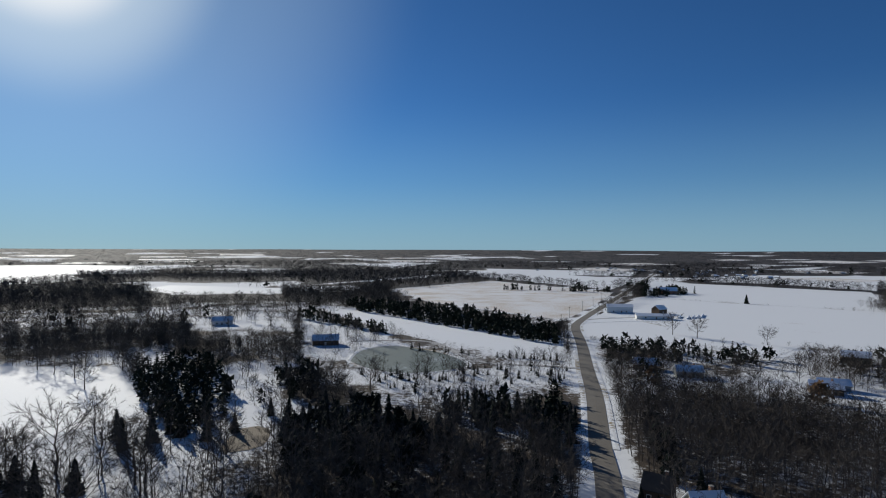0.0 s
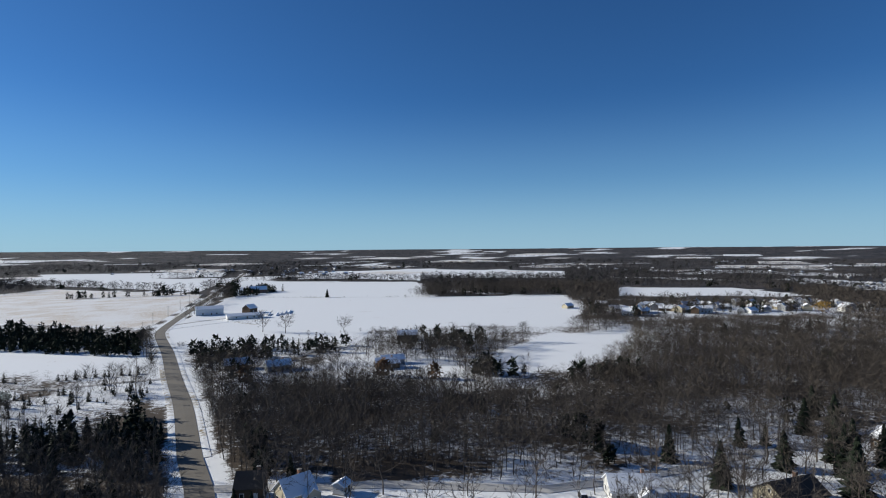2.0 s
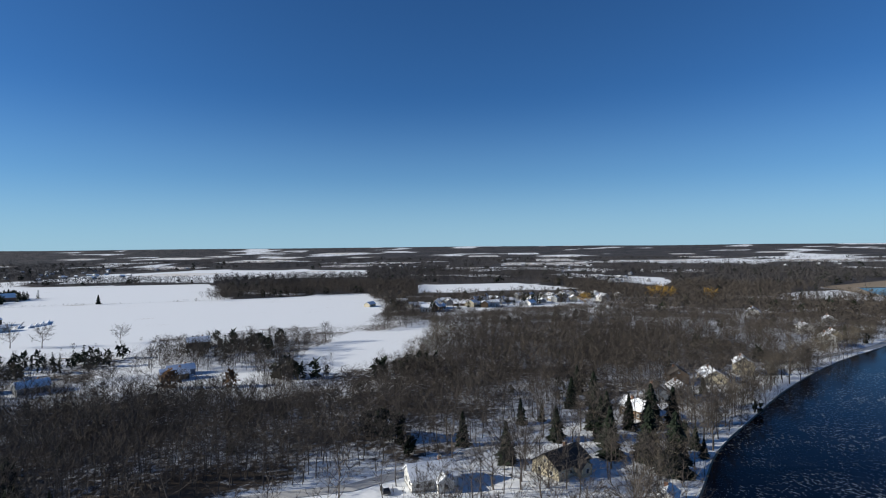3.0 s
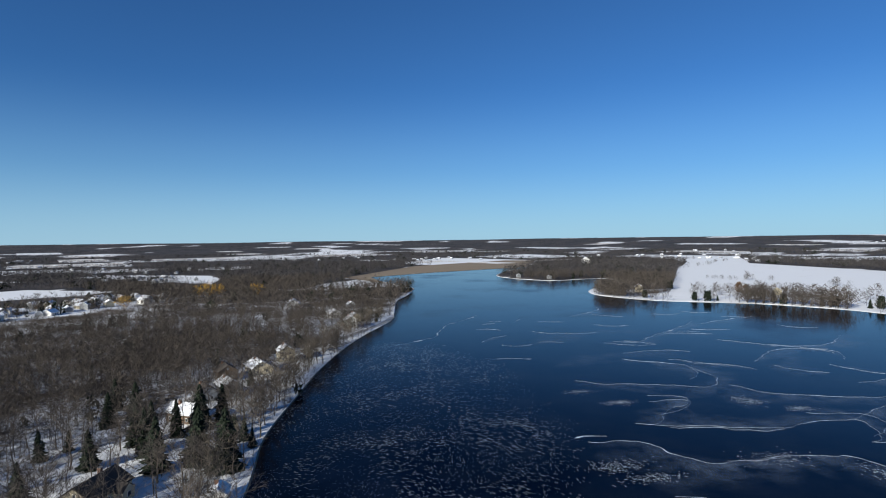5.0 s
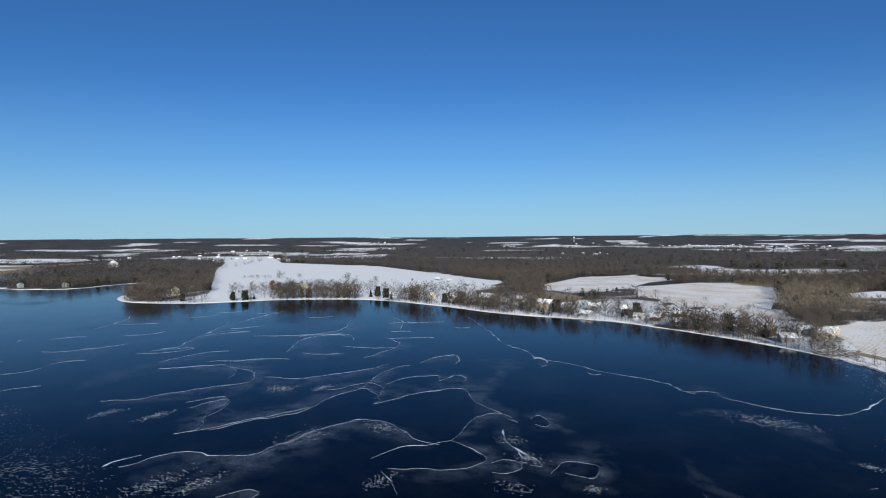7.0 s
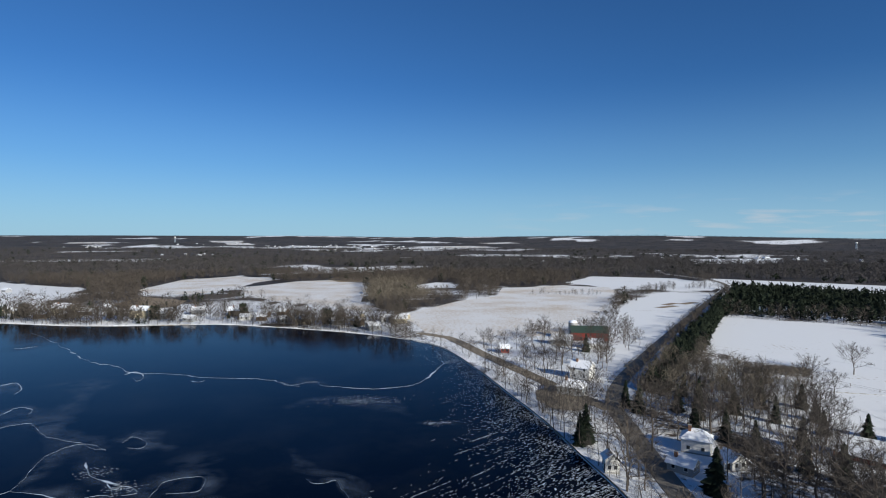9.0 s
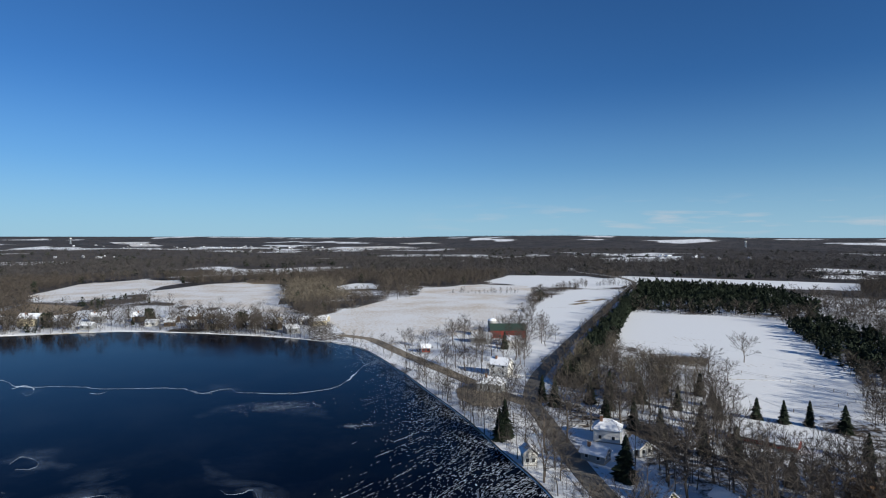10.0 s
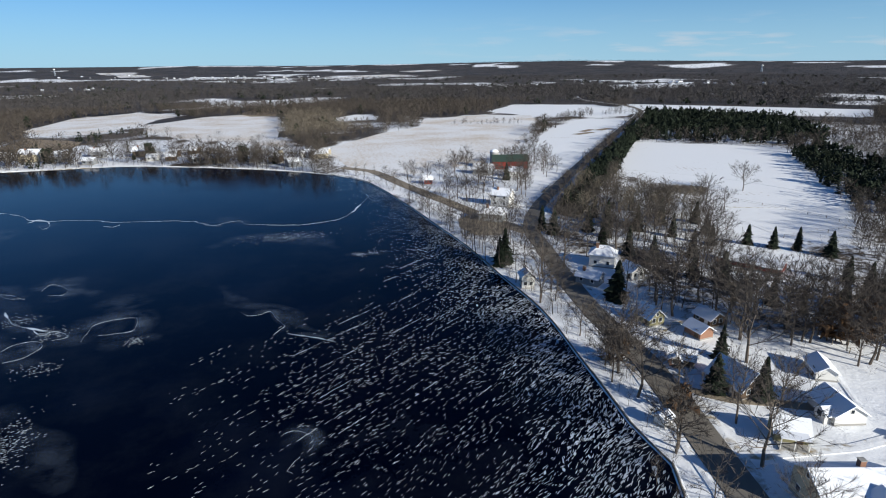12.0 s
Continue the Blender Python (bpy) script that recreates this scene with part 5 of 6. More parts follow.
def house(x, y, w, d, h, turn, wall, roof, label, peak=None, category="house", hip=False, chimney=True, wing=None, porch=False, near=True, name="house"):
    """A house on its footing: walls, roof, windows with frames, door, chimney; wing and porch where given."""
    base = new(name)
    base.matrix_world = pose(x, y, 0, 0, 0, turn)
    peak = peak or d * 0.32
    if hip:
        part("wall", boxed(-w / 2, w / 2, -d / 2, d / 2, 0, h), wall, base)
        part("roof", hip_roof(w, d, h, peak), roof, base, "snow-covered hip roof" if roof is M_ROOF else "")
    else:
        part("wall", gabled(w, d, h, peak), wall, base)
        part("roof", roof_slabs(w, d, h, peak), roof, base, "snow-covered gable roof" if roof is M_ROOF else "")
    part("foundation", boxed(-w / 2 - 0.06, w / 2 + 0.06, -d / 2 - 0.06, d / 2 + 0.06, -0.3, 0.35), M_CONCRETE, base)

    def window(cx, cy, cz, along_x, ww=1.1, wh=1.25):
        t = 0.05
        dims = (cx - ww / 2, cx + ww / 2, cy - t, cy + t) if along_x else (cx - t, cx + t, cy - ww / 2, cy + ww / 2)
        f = part("window", boxed(*dims, cz - wh / 2, cz + wh / 2), M_TRIM, base)
        g = 0.02
        dims = (cx - ww / 2 + 0.12, cx + ww / 2 - 0.12, cy - t - g, cy + t + g) if along_x else (cx - t - g, cx + t + g, cy - ww / 2 + 0.12, cy + ww / 2 - 0.12)
        part("pane", boxed(*dims, cz - wh / 2 + 0.12, cz + wh / 2 - 0.12), M_GLASS, f, "dark glass")

    if near:
        for storey in range(max(1, round(h / 2.7))):
            cz = 1.6 + 2.7 * storey
            if cz + 0.6 > h:
                continue
            k = max(2, int(w / 3))
            for j in range(k):
                cx = -w / 2 + w * (j + 0.5) / k
                for cy in (-d / 2, d / 2):
                    if not (storey == 0 and cy < 0 and j == k // 2):
                        window(cx, cy, cz, True)
            for cx in (-w / 2, w / 2):
                window(cx, -d * 0.22, cz, False)
                window(cx, d * 0.22, cz, False)
        if not hip and peak > 1.6:
            for cx in (-w / 2, w / 2):
                window(cx, 0, h + peak * 0.38, False, 0.8, 0.9)
    else:
        for cx in (-w / 4, w / 4):
            part("window", boxed(cx - 0.6, cx + 0.6, -d / 2 - 0.04, -d / 2 + 0.04, 1.0, 2.2), M_GLASS, base, "dark glass")
            part("window", boxed(cx - 0.6, cx + 0.6, d / 2 - 0.04, d / 2 + 0.04, 1.0, 2.2), M_GLASS, base, "dark glass")
    k = max(2, int(w / 3))
    cx = -w / 2 + w * (k // 2 + 0.5) / k
    part("door", boxed(cx - 0.5, cx + 0.5, -d / 2 - 0.06, -d / 2 + 0.02, 0.2, 2.25), M_BROWN if wall is not M_BROWN else M_TRIM, base)
    if chimney:
        c = part("chimney", boxed(w * 0.18, w * 0.18 + 0.8, d * 0.06, d * 0.06 + 0.8, h + peak * 0.5, h + peak + 0.9), M_BRICK, base)
        part("cap", boxed(w * 0.18 - 0.08, w * 0.18 + 0.88, d * 0.06 - 0.08, d * 0.06 + 0.88, h + peak + 0.9, h + peak + 1.0), M_CONCRETE, c)
    if wing:
        ww, wd, wh, wx = wing
        bm = gabled(wd, ww, wh, ww * 0.34)
        bmesh.ops.transform(bm, matrix=pose(wx, -d / 2 - wd / 2 + 0.02, 0, 0, 0, 90), verts=bm.verts)
        part("wing", bm, wall, base)
        bm = roof_slabs(wd, ww, wh, ww * 0.34, over=0.35)
        bmesh.ops.transform(bm, matrix=pose(wx, -d / 2 - wd / 2 + 0.3, 0.01, 0, 0, 90), verts=bm.verts)
        part("wing_roof", bm, roof, base)
        window(wx, -d / 2 - wd, 1.5, True, 1.3, 1.3)
    if porch:
        bm = bmesh.new()
        block(bm, -w / 2 + 0.3, w / 2 - 0.3, -d / 2 - 2.2, -d / 2 - 0.03, 2.3, 2.48)
        part("porch_roof", bm, roof, base)
        part("porch_deck", boxed(-w / 2 + 0.3, w / 2 - 0.3, -d / 2 - 2.1, -d / 2 - 0.08, 0.0, 0.3), M_CONCRETE, base)
        for cx in (-w / 2 + 0.45, 0.0, w / 2 - 0.45):
            part("post", boxed(cx - 0.08, cx + 0.08, -d / 2 - 2.0, -d / 2 - 1.84, 0.3, 2.3), M_TRIM, base)
    return tagged(base, label, category)


# west shore, beside the road
house(-97, -80.5, 6.0, 3.8, 1.9, 63, M_WHITE, M_ROOF, "long white garage with a snow-covered roof", chimney=False, category="garage", name="garage")
house(-88, -68.5, 7.0, 5.6, 2.1, 79, M_WHITE, M_ROOF, "white outbuilding with a snowy gable roof", chimney=False, wing=(2.6, 1.4, 1.7, 1.5))
house(-69.5, -50.5, 10.5, 6.6, 4.4, 166, M_CREAM, M_ROOF, "two-storey cream house with a snowy roof and side wing", peak=1.7, wing=(4.6, 3.2, 4.0, 2.8))
house(-74.6, -65.2, 5.0, 4.4, 2.1, 150, M_OLIVE, M_ROOF, "small olive-green cottage with snow on its roof", porch=True, chimney=False, peak=1.7)
house(-56.5, -73.5, 2.0, 2.2, 1.8, 20, M_WHITE, M_ROOF, "tiny white shed on the snowy shore", chimney=False, near=False, category="shed", name="shed", peak=0.5)
house(-77, -80.5, 8, 6.6, 2.2, 100, M_BROWN, M_ROOF, "brown house with a steep snowy roof behind a spruce", peak=2.9, chimney=False)
house(-73, -91.5, 5.0, 3.8, 1.9, 140, M_BRICK, M_ROOF, "orange brick house with a snowy roof", wing=(2.2, 1.2, 1.7, -1), chimney=False)
house(-77.5, -110.5, 5.2, 4.4, 2.3, 98, M_OLIVE, M_ROOF, "tan timber house with a steep snowy roof", peak=2.0, chimney=False)
house(-91, -106.5, 5.2, 4.4, 2.2, 98, M_BROWN, M_ROOF, "brown house with a shaded snowy roof", chimney=False)
house(-84.5, -101.5, 4.8, 3.8, 2.0, 98, M_BRICK, M_ROOF, "brick cottage with a shaded snowy roof", chimney=False)
house(-90, -139, 5, 4.6, 2.8, 100, M_WHITE, M_ROOF, "white gabled house among bare trees", porch=True, chimney=False)
house(-87, -151, 7.5, 6, 3.8, -35, M_WHITE, M_ROOF, "white two-storey house with snowy hip roof", hip=True, peak=2.6)
house(-76, -138, 6.5, 5, 2.4, -50, M_GREY, M_ROOF, "grey cottage with a snowy roof beside the road")
house(-57.5, -140, 4.0, 3.6, 3.6, 80, M_WHITE, M_ROOF, "white boathouse on the shore with tall front windows", chimney=False, category="boathouse", name="boathouse", peak=1.3)
barn = house(-130, -138, 18, 6.5, 1.9, 122, M_RED, M_ROOF, "long red barn with a snow-covered roof", chimney=False, category="barn", name="barn", near=False, peak=1.6)
house(-118, -190, 12, 8, 3.0, -40, M_GREY, M_ROOF, "low grey house under trees with a snowy roof")
# junction and farm
house(-71, -211, 9.5, 7.5, 3.2, -35, M_GREY, M_ROOF, "grey cottage with a snowy hip roof at the road fork", hip=True, peak=2.6, porch=True)
house(-83, -234, 8.5, 7.0, 5.2, -40, M_WHITE, M_ROOF, "white two-storey farmhouse with snowy roof")
house(-118, -322, 21, 10, 5.0, -12, M_RED, M_GREENROOF, "large red barn with a green metal roof", chimney=False, category="barn", name="barn", near=False, peak=3.0)
house(-98, -310, 11, 7.5, 3.0, -30, M_GREY, M_ROOF, "grey farm shed with a snowy roof", chimney=False, category="shed", name="shed", near=False)
house(-112, -297, 9, 6.5, 3.2, -20, M_WHITE, M_ROOF, "white farm cottage with snow on its roof")
house(-61, -289, 4.2, 3.6, 2.8, -10, M_RED, M_ROOF, "small red shed by the beach track", chimney=False, category="shed", name="shed", near=False, peak=1.4)
# far end of the beach and the opposite shore
for px, py, w, d, h, turn, wall, label in (
        (-8, -395, 10, 7, 3.6, 15, M_CREAM, "cream lake house with a snowy gable roof"),
        (9, -367, 8, 6, 3.4, 25, M_GREY, "grey lake house at the ice edge"),
        (33, -392, 9, 7, 3.0, 5, M_GREY, "grey cottage on the far shore"),
        (57, -394, 10, 7, 4.0, 0, M_CREAM, "cream cottage on the far shore"),
        (62, -409, 8, 6, 3.0, 10, M_GREY, "blue-grey boathouse near the lake"),
        (112, -438, 11, 8, 4.6, -8, M_BROWN, "brown lake house with a snowy roof"),
        (142, -444, 9, 7, 4.6, 8, M_GREY, "grey two-storey lake house"),
        (160, -430, 9, 7, 4.0, 0, M_GREY, "grey cottage among shore trees"),
        (180, -436, 13, 9, 5.4, -10, M_CREAM, "large cream lake house with gables"),
        (243, -452, 15, 10, 5.6, -15, M_CREAM, "large tan lake house behind bare trees"),
        (487, -462, 11, 8, 5.2, -40, M_CREAM, "cream house among yellow shore trees"),
        (461, -468, 8, 6, 3.0, -40, M_WHITE, "white cottage on the far shore"),
        (563, -352, 9, 8, 6.0, -30, M_CREAM, "tall cream house on the wooded point"),
        (430, -660, 20, 6, 2.0, -35, M_GREY, "long grey shed beyond the snowy field"),
        (400, -640, 8, 6, 2.2, -35, M_GREY, "grey farm building beyond the field"),
        (790, -345, 10, 7, 3.4, -20, M_GREY, "grey house on the far point"),
        (840, -315, 10, 7, 3.4, -20, M_GREY, "grey house on the far point"),
        (1250, -640, 14, 18, 9.0, -20, M_WHITE, "tall white farm building far across the marsh")):
    house(px, py, w, d, h, turn, wall, M_ROOF, label, near=False, chimney=h > 4)
# the row of lake houses behind the opposite shore
ROWHOUSE = random.Random(31)
k = 0
while k < 26:
    px, py = ROWHOUSE.uniform(-30, 330), 0.0
    py = -372 - 0.22 * max(0, px) - ROWHOUSE.uniform(4, 52) if px < 250 else -440 - ROWHOUSE.uniform(4, 30)
    q = (np.array([px]), np.array([py]))
    if open_land(*q)[0] or any(math.hypot(px - o.location.x, py - o.location.y) < 11 for o in scene.objects if o.type == "EMPTY" and o.get("category") == "house"):
        k += 0.05
        continue
    k += 1
    wall, tone = ROWHOUSE.choice(((M_GREY, "grey"), (M_BROWN, "brown"), (M_CREAM, "cream"), (M_WHITE, "white"), (M_BROWN, "brown")))
    house(px, py, ROWHOUSE.uniform(6, 9), ROWHOUSE.uniform(5, 6.5), ROWHOUSE.uniform(2.4, 3.8), ROWHOUSE.uniform(-40, 40), wall, M_ROOF, "small %s lake house with a snowy roof among trees" % tone, near=False, chimney=False)
# east shore
for px, py, w, d, h, turn, wall, roof, label in (
        (206, 42, 11, 8, 3.4, 55, M_BROWN, M_ROOF, "dark cabin with a white snowy roof under spruces"),
        (231, 41, 9, 7, 4.0, 25, M_GREY, M_SLATE, "grey house with white window trim"),
        (236, 33, 10, 7.5, 4.6, 25, M_GREY, M_ROOF, "grey gabled house with white sunroom"),
        (264, 38, 10, 8, 4.4, 20, M_BROWN, M_SLATE, "brown house in the lakeside woods"),
        (274, 25, 13, 9, 3.2, 20, M_CREAM, M_ROOF, "tan ranch house with a snowy roof"),
        (298, 14, 9, 8, 5.4, 10, M_CREAM, M_ROOF, "tall cream house near the lake"),
        (399, -25, 10, 8, 5.6, 10, M_WHITE, M_ROOF, "tall white house on the shore"),
        (430, -30, 9, 7, 4.0, 15, M_CREAM, M_ROOF, "cream cottage on the shore"),
        (456, -16, 12, 8, 4.0, 15, M_WHITE, M_ROOF, "white house near the cape"),
        (547, 18, 14, 9, 4.0, 5, M_WHITE, M_ROOF, "white house in the woods near the marsh"),
        (510, -33, 10, 8, 4.0, 5, M_GREY, M_ROOF, "grey house near the cape"),
        (146, 50, 13, 9, 3.2, -20, M_CREAM, M_SLATE, "tan house with a dark roof under trees"),
        (139, 22, 5, 4, 2.6, 0, M_WHITE, M_ROOF, "small white boathouse by the ice"),
        (122, 76, 12, 8, 3.0, -42, M_WHITE, M_ROOF, "white house with snow on its roof beside the lane")):
    house(px, py, w, d, h, turn, wall, roof, label, wing=(4, 2.5, 2.5, 2) if w > 11 else None)
# corner by the main road
house(52, 136, 6.5, 5.5, 3.6, -35, M_BROWN, M_SLATE, "dark brown gambrel house beside the road corner", peak=2.8)
house(59, 127, 7.5, 6.5, 3.2, 5, M_CREAM, M_ROOF, "cream house with a snowy gable roof at the corner", peak=3.0, wing=(4, 2, 2.6, 2))
house(70, 124, 3.2, 3.2, 2.4, 30, M_WHITE, M_ROOF, "small white shed under snow", chimney=False, near=False, category="shed", name="shed", peak=0.8)
# houses in the northern woods
for px, py, w, d, h, turn, wall, label in (
        (103, 289, 11, 8, 3.0, -15, M_BROWN, "brown house under conifers with a snowy roof"),
        (118, 272, 12, 7, 3.0, -10, M_GREY, "grey house under conifers with a snowy roof"),
        (162, 240, 12, 7, 3.0, -25, M_BROWN, "low brown house with a snowy roof"),
        (170, 247, 12, 6, 2.8, -20, M_GREY, "long grey shed with snow on its roof"),
        (222, 305, 13, 8, 4.0, -30, M_BROWN, "brown house behind dark conifers"),
        (-74, 359, 16, 9, 3.4, 10, M_BROWN, "low brown house beside the frozen pond"),
        (-175, 451, 15, 9, 3.6, 15, M_WHITE, "white house in a snowy clearing")):
    house(px, py, w, d, h, turn, wall, M_ROOF, label, near=False)
# farm on the main road
house(172, 552, 24, 11, 6.0, -12, M_STEEL, M_ROOF, "large pale steel barn with a snowy roof", chimney=False, near=False, category="barn", name="barn", peak=2.2)
house(186, 500, 30, 9, 3.2, -10, M_WHITE, M_ROOF, "long low white shed with a snowy roof", chimney=False, near=False, category="shed", name="shed", peak=1.6)
house(208, 545, 11, 9, 4.5, 30, M_BROWN, M_ROOF, "small gabled farm building", chimney=False, near=False, category="barn", name="barn", peak=3.4)
house(313, 790, 24, 14, 5.0, -10, M_BRICK, M_ROOF, "brick farmhouse among conifers", near=False)
# village beyond the eastern woods
VILLAGE = random.Random(5)
for k in range(64):
    s = VILLAGE.random()
    px = 445 + 240 * s + VILLAGE.uniform(-25, 25)
    py = 320 - 150 * s + VILLAGE.uniform(-42, 42)
    wall = VILLAGE.choice((M_WHITE, M_CREAM, M_GREY, M_WHITE, M_BROWN))
    ob = house(px, py, VILLAGE.uniform(8, 12), VILLAGE.uniform(6, 8), VILLAGE.choice((2.8, 4.6)), VILLAGE.uniform(-60, 60), wall, M_ROOF,
               {M_WHITE: "white", M_CREAM: "cream", M_GREY: "grey", M_BROWN: "brown"}[wall] + " village house with a snowy roof", near=False, chimney=VILLAGE.random() < 0.5)
    ob["group"] = "houses of the village"


def far_houses(spots, seed):
    """Farms and hamlets far off: small gabled blocks, snow on their roofs."""
    g = random.Random(seed)
    wall, roof = [], []
    for cx, cy, spread, n in spots:
        for k in range(n):
            px, py = g.gauss(cx, spread), g.gauss(cy, spread)
            z, w, d, h = float(rise(px, py)), g.uniform(3.5, 6), g.uniform(2.5, 4), g.uniform(2.5, 4.5)
            m = pose(px, py, z - 0.5, 0, 0, g.uniform(0, 180))
            c = [m @ Vector(q) for q in ((-w, -d, 0), (w, -d, 0), (w, d, 0), (-w, d, 0), (-w, -d, h), (w, -d, h), (w, d, h), (-w, d, h), (-w, 0, h * 1.6), (w, 0, h * 1.6))]
            for f in ((0, 1, 5), (0, 5, 4), (1, 2, 6), (1, 6, 5), (2, 3, 7), (2, 7, 6), (3, 0, 4), (3, 4, 7), (4, 7, 8), (5, 9, 6)):
                wall.append([tuple(c[j]) for j in f])
            for f in ((4, 5, 9), (4, 9, 8), (7, 8, 9), (7, 9, 6)):
                roof.append([tuple(c[j]) for j in f])
    tagged(triangles("hamlet_walls", np.array(wall), M_GREY), "grey walls of far-off farms and hamlets", "houses", kind="stuff")
    tagged(triangles("hamlet_roofs", np.array(roof), M_ROOF), "snowy roofs of far-off farms and hamlets", "roofs", kind="stuff")


far_houses([(-400 + 330 * k, -1500 - 260 * ((k * 5) % 7), 60, 6) for k in range(9)] + [(1500 + 90 * k, -1300 + 320 * k, 70, 6) for k in range(8)] + [(1300 + 150 * (k % 3), 300 + 190 * k, 80, 6) for k in range(6)] + [(300, -2750, 190, 45), (-150, -2500, 160, 20), (1350, -1050, 70, 16), (1180, -1180, 60, 10), (640, 1280, 60, 12), (1000, 260, 45, 10), (800, 1500, 120, 20), (1700, -350, 60, 8), (-1100, -1500, 90, 16), (-900, -1700, 110, 16), (500, 1700, 120, 14)] , 8)


def water_tower(x, y):
    base = new("water_tower")
    z = float(rise(x, y))
    base.matrix_world = pose(x, y, z)
    for k in range(6):
        a = math.pi * k / 3
        triangles("leg", np.array(tube((4 * math.cos(a), 4 * math.sin(a), 0), (2.5 * math.cos(a), 2.5 * math.sin(a), 26), 0.4, 0.4, 6)), M_STEEL, base)
    bm = bmesh.new()
    bmesh.ops.create_uvsphere(bm, u_segments=18, v_segments=10, radius=5.5, matrix=Matrix.Translation((0, 0, 28.5)) @ Matrix.Diagonal((1, 1, 0.7, 1)))
    part("tank", bm, M_WHITE, base, "white bulging tank")
    return tagged(base, "white water tower on the far horizon", "water tower")


water_tower(1180, -3300)
water_tower(-2050, -2300)


# ---- farm details ----
def silo(x, y, r, h):
    base = new("silo")
    base.matrix_world = pose(x, y, 0)
    bm = bmesh.new()
    bmesh.ops.create_cone(bm, cap_ends=True, segments=20, radius1=r, radius2=r, depth=h, matrix=pose(0, 0, h / 2))
    part("shaft", bm, M_CONCRETE, base)
    bm = bmesh.new()
    bmesh.ops.create_uvsphere(bm, u_segments=20, v_segments=8, radius=r * 1.02, matrix=Matrix.Translation((0, 0, h)) @ Matrix.Diagonal((1, 1, 0.6, 1)))
    bmesh.ops.bisect_plane(bm, geom=bm.verts[:] + bm.edges[:] + bm.faces[:], plane_co=(0, 0, h + 0.01), plane_no=(0, 0, 1), clear_inner=True)
    part("dome", bm, M_ROOF, base, "snow-dusted dome")
    for k in range(6):
        bm = bmesh.new()
        bmesh.ops.create_cone(bm, cap_ends=False, segments=20, radius1=r + 0.04, radius2=r + 0.04, depth=0.12, matrix=pose(0, 0, h * (k + 0.5) / 6))
        part("hoop", bm, M_STEEL, base)
    return tagged(base, "grey concrete silo with a domed top", "silo")


silo(-110, -327, 2.6, 9.5)


def bale_row(x, y, turn, n):
    """A row of white wrapped bales end to end."""
    base = new("bale_row")
    base.matrix_world = pose(x, y, 0, 0, 0, turn)
    for k in range(n):
        bm = bmesh.new()
        bmesh.ops.create_cone(bm, cap_ends=True, segments=12, radius1=0.75, radius2=0.75, depth=1.4, matrix=pose(1.5 * (k - n / 2), 0, 0.7, 0, 90, 0))
        part("bale", bm, M_ROOF, base)
    return tagged(base, "row of snow-covered white wrapped bales", "bales", "bale rows on the farm")


for px, py, n in ((214, 512, 12), (220, 508, 14), (226, 512, 14), (232, 516, 16), (238, 520, 18)):
    bale_row(px, py, 62, n)


def pole(x, y, turn):
    base = new("utility_pole")
    base.matrix_world = pose(x, y, 0, 0, 0, turn)
    bm = bmesh.new()
    bmesh.ops.create_cone(bm, cap_ends=True, segments=8, radius1=0.17, radius2=0.11, depth=10.5, matrix=pose(0, 0, 5.0))
    part("post", bm, M_POLE, base)
    arm = part("crossarm", boxed(-1.2, 1.2, -0.06, 0.06, 9.3, 9.45), M_POLE, base)
    for k in (-1.1, -0.4, 0.4, 1.1):
        part("insulator", boxed(k - 0.05, k + 0.05, -0.05, 0.05, 9.45, 9.65), M_TRIM, arm)
    return tagged(base, "weathered wooden utility pole beside the road", "utility pole", "poles along the road")


for px, py in ((40, 205), (50, 252), (60, 300), (75, 350), (85, 398), (93, 445), (113, 505), (138, 560), (163, 615), (190, 680), (222, 750), (254, 822)):
    pole(px, py, -12)


def fence(name, pts, step, high, label):
    """Posts with two rails along a line."""
    line = curve_through(pts, step)
    base = new(name)
    base.matrix_world = pose(*line[0], 0)
    bm0 = boxed(-0.07, 0.07, -0.07, 0.07, -0.2, high)
    first = part("post", bm0, M_POLE, base)
    ox, oy = line[0]
    for i, (x, y) in enumerate(line):
        if i:
            o = new("post", first.data)
            o.parent = base
            o.location = (x - ox, y - oy, 0)
            px, py = line[i - 1]
            for z in (0.5, high - 0.15):
                tri = tube((px - ox, py - oy, z), (x - ox, y - oy, z), 0.03, 0.03, 4)
                triangles("rail", np.array(tri), M_POLE, base)
    return tagged(base, label, "fence")


fence("fence", [(-164, 288), (-128, 240), (-109, 211)], 6, 1.3, "wooden fence along the snowy paddock")
fence("fence", [(-140, 168), (-118, 182), (-104, 196)], 5, 1.3, "post fence beside the pasture")
fence("fence", [(-115, -62), (-110, -90), (-118, -118)], 4, 1.3, "wire fence behind the snowy gardens")
fence("fence", [(-163, -160), (-200, -172), (-170, -250)], 8, 1.3, "post fence round the snowy field")


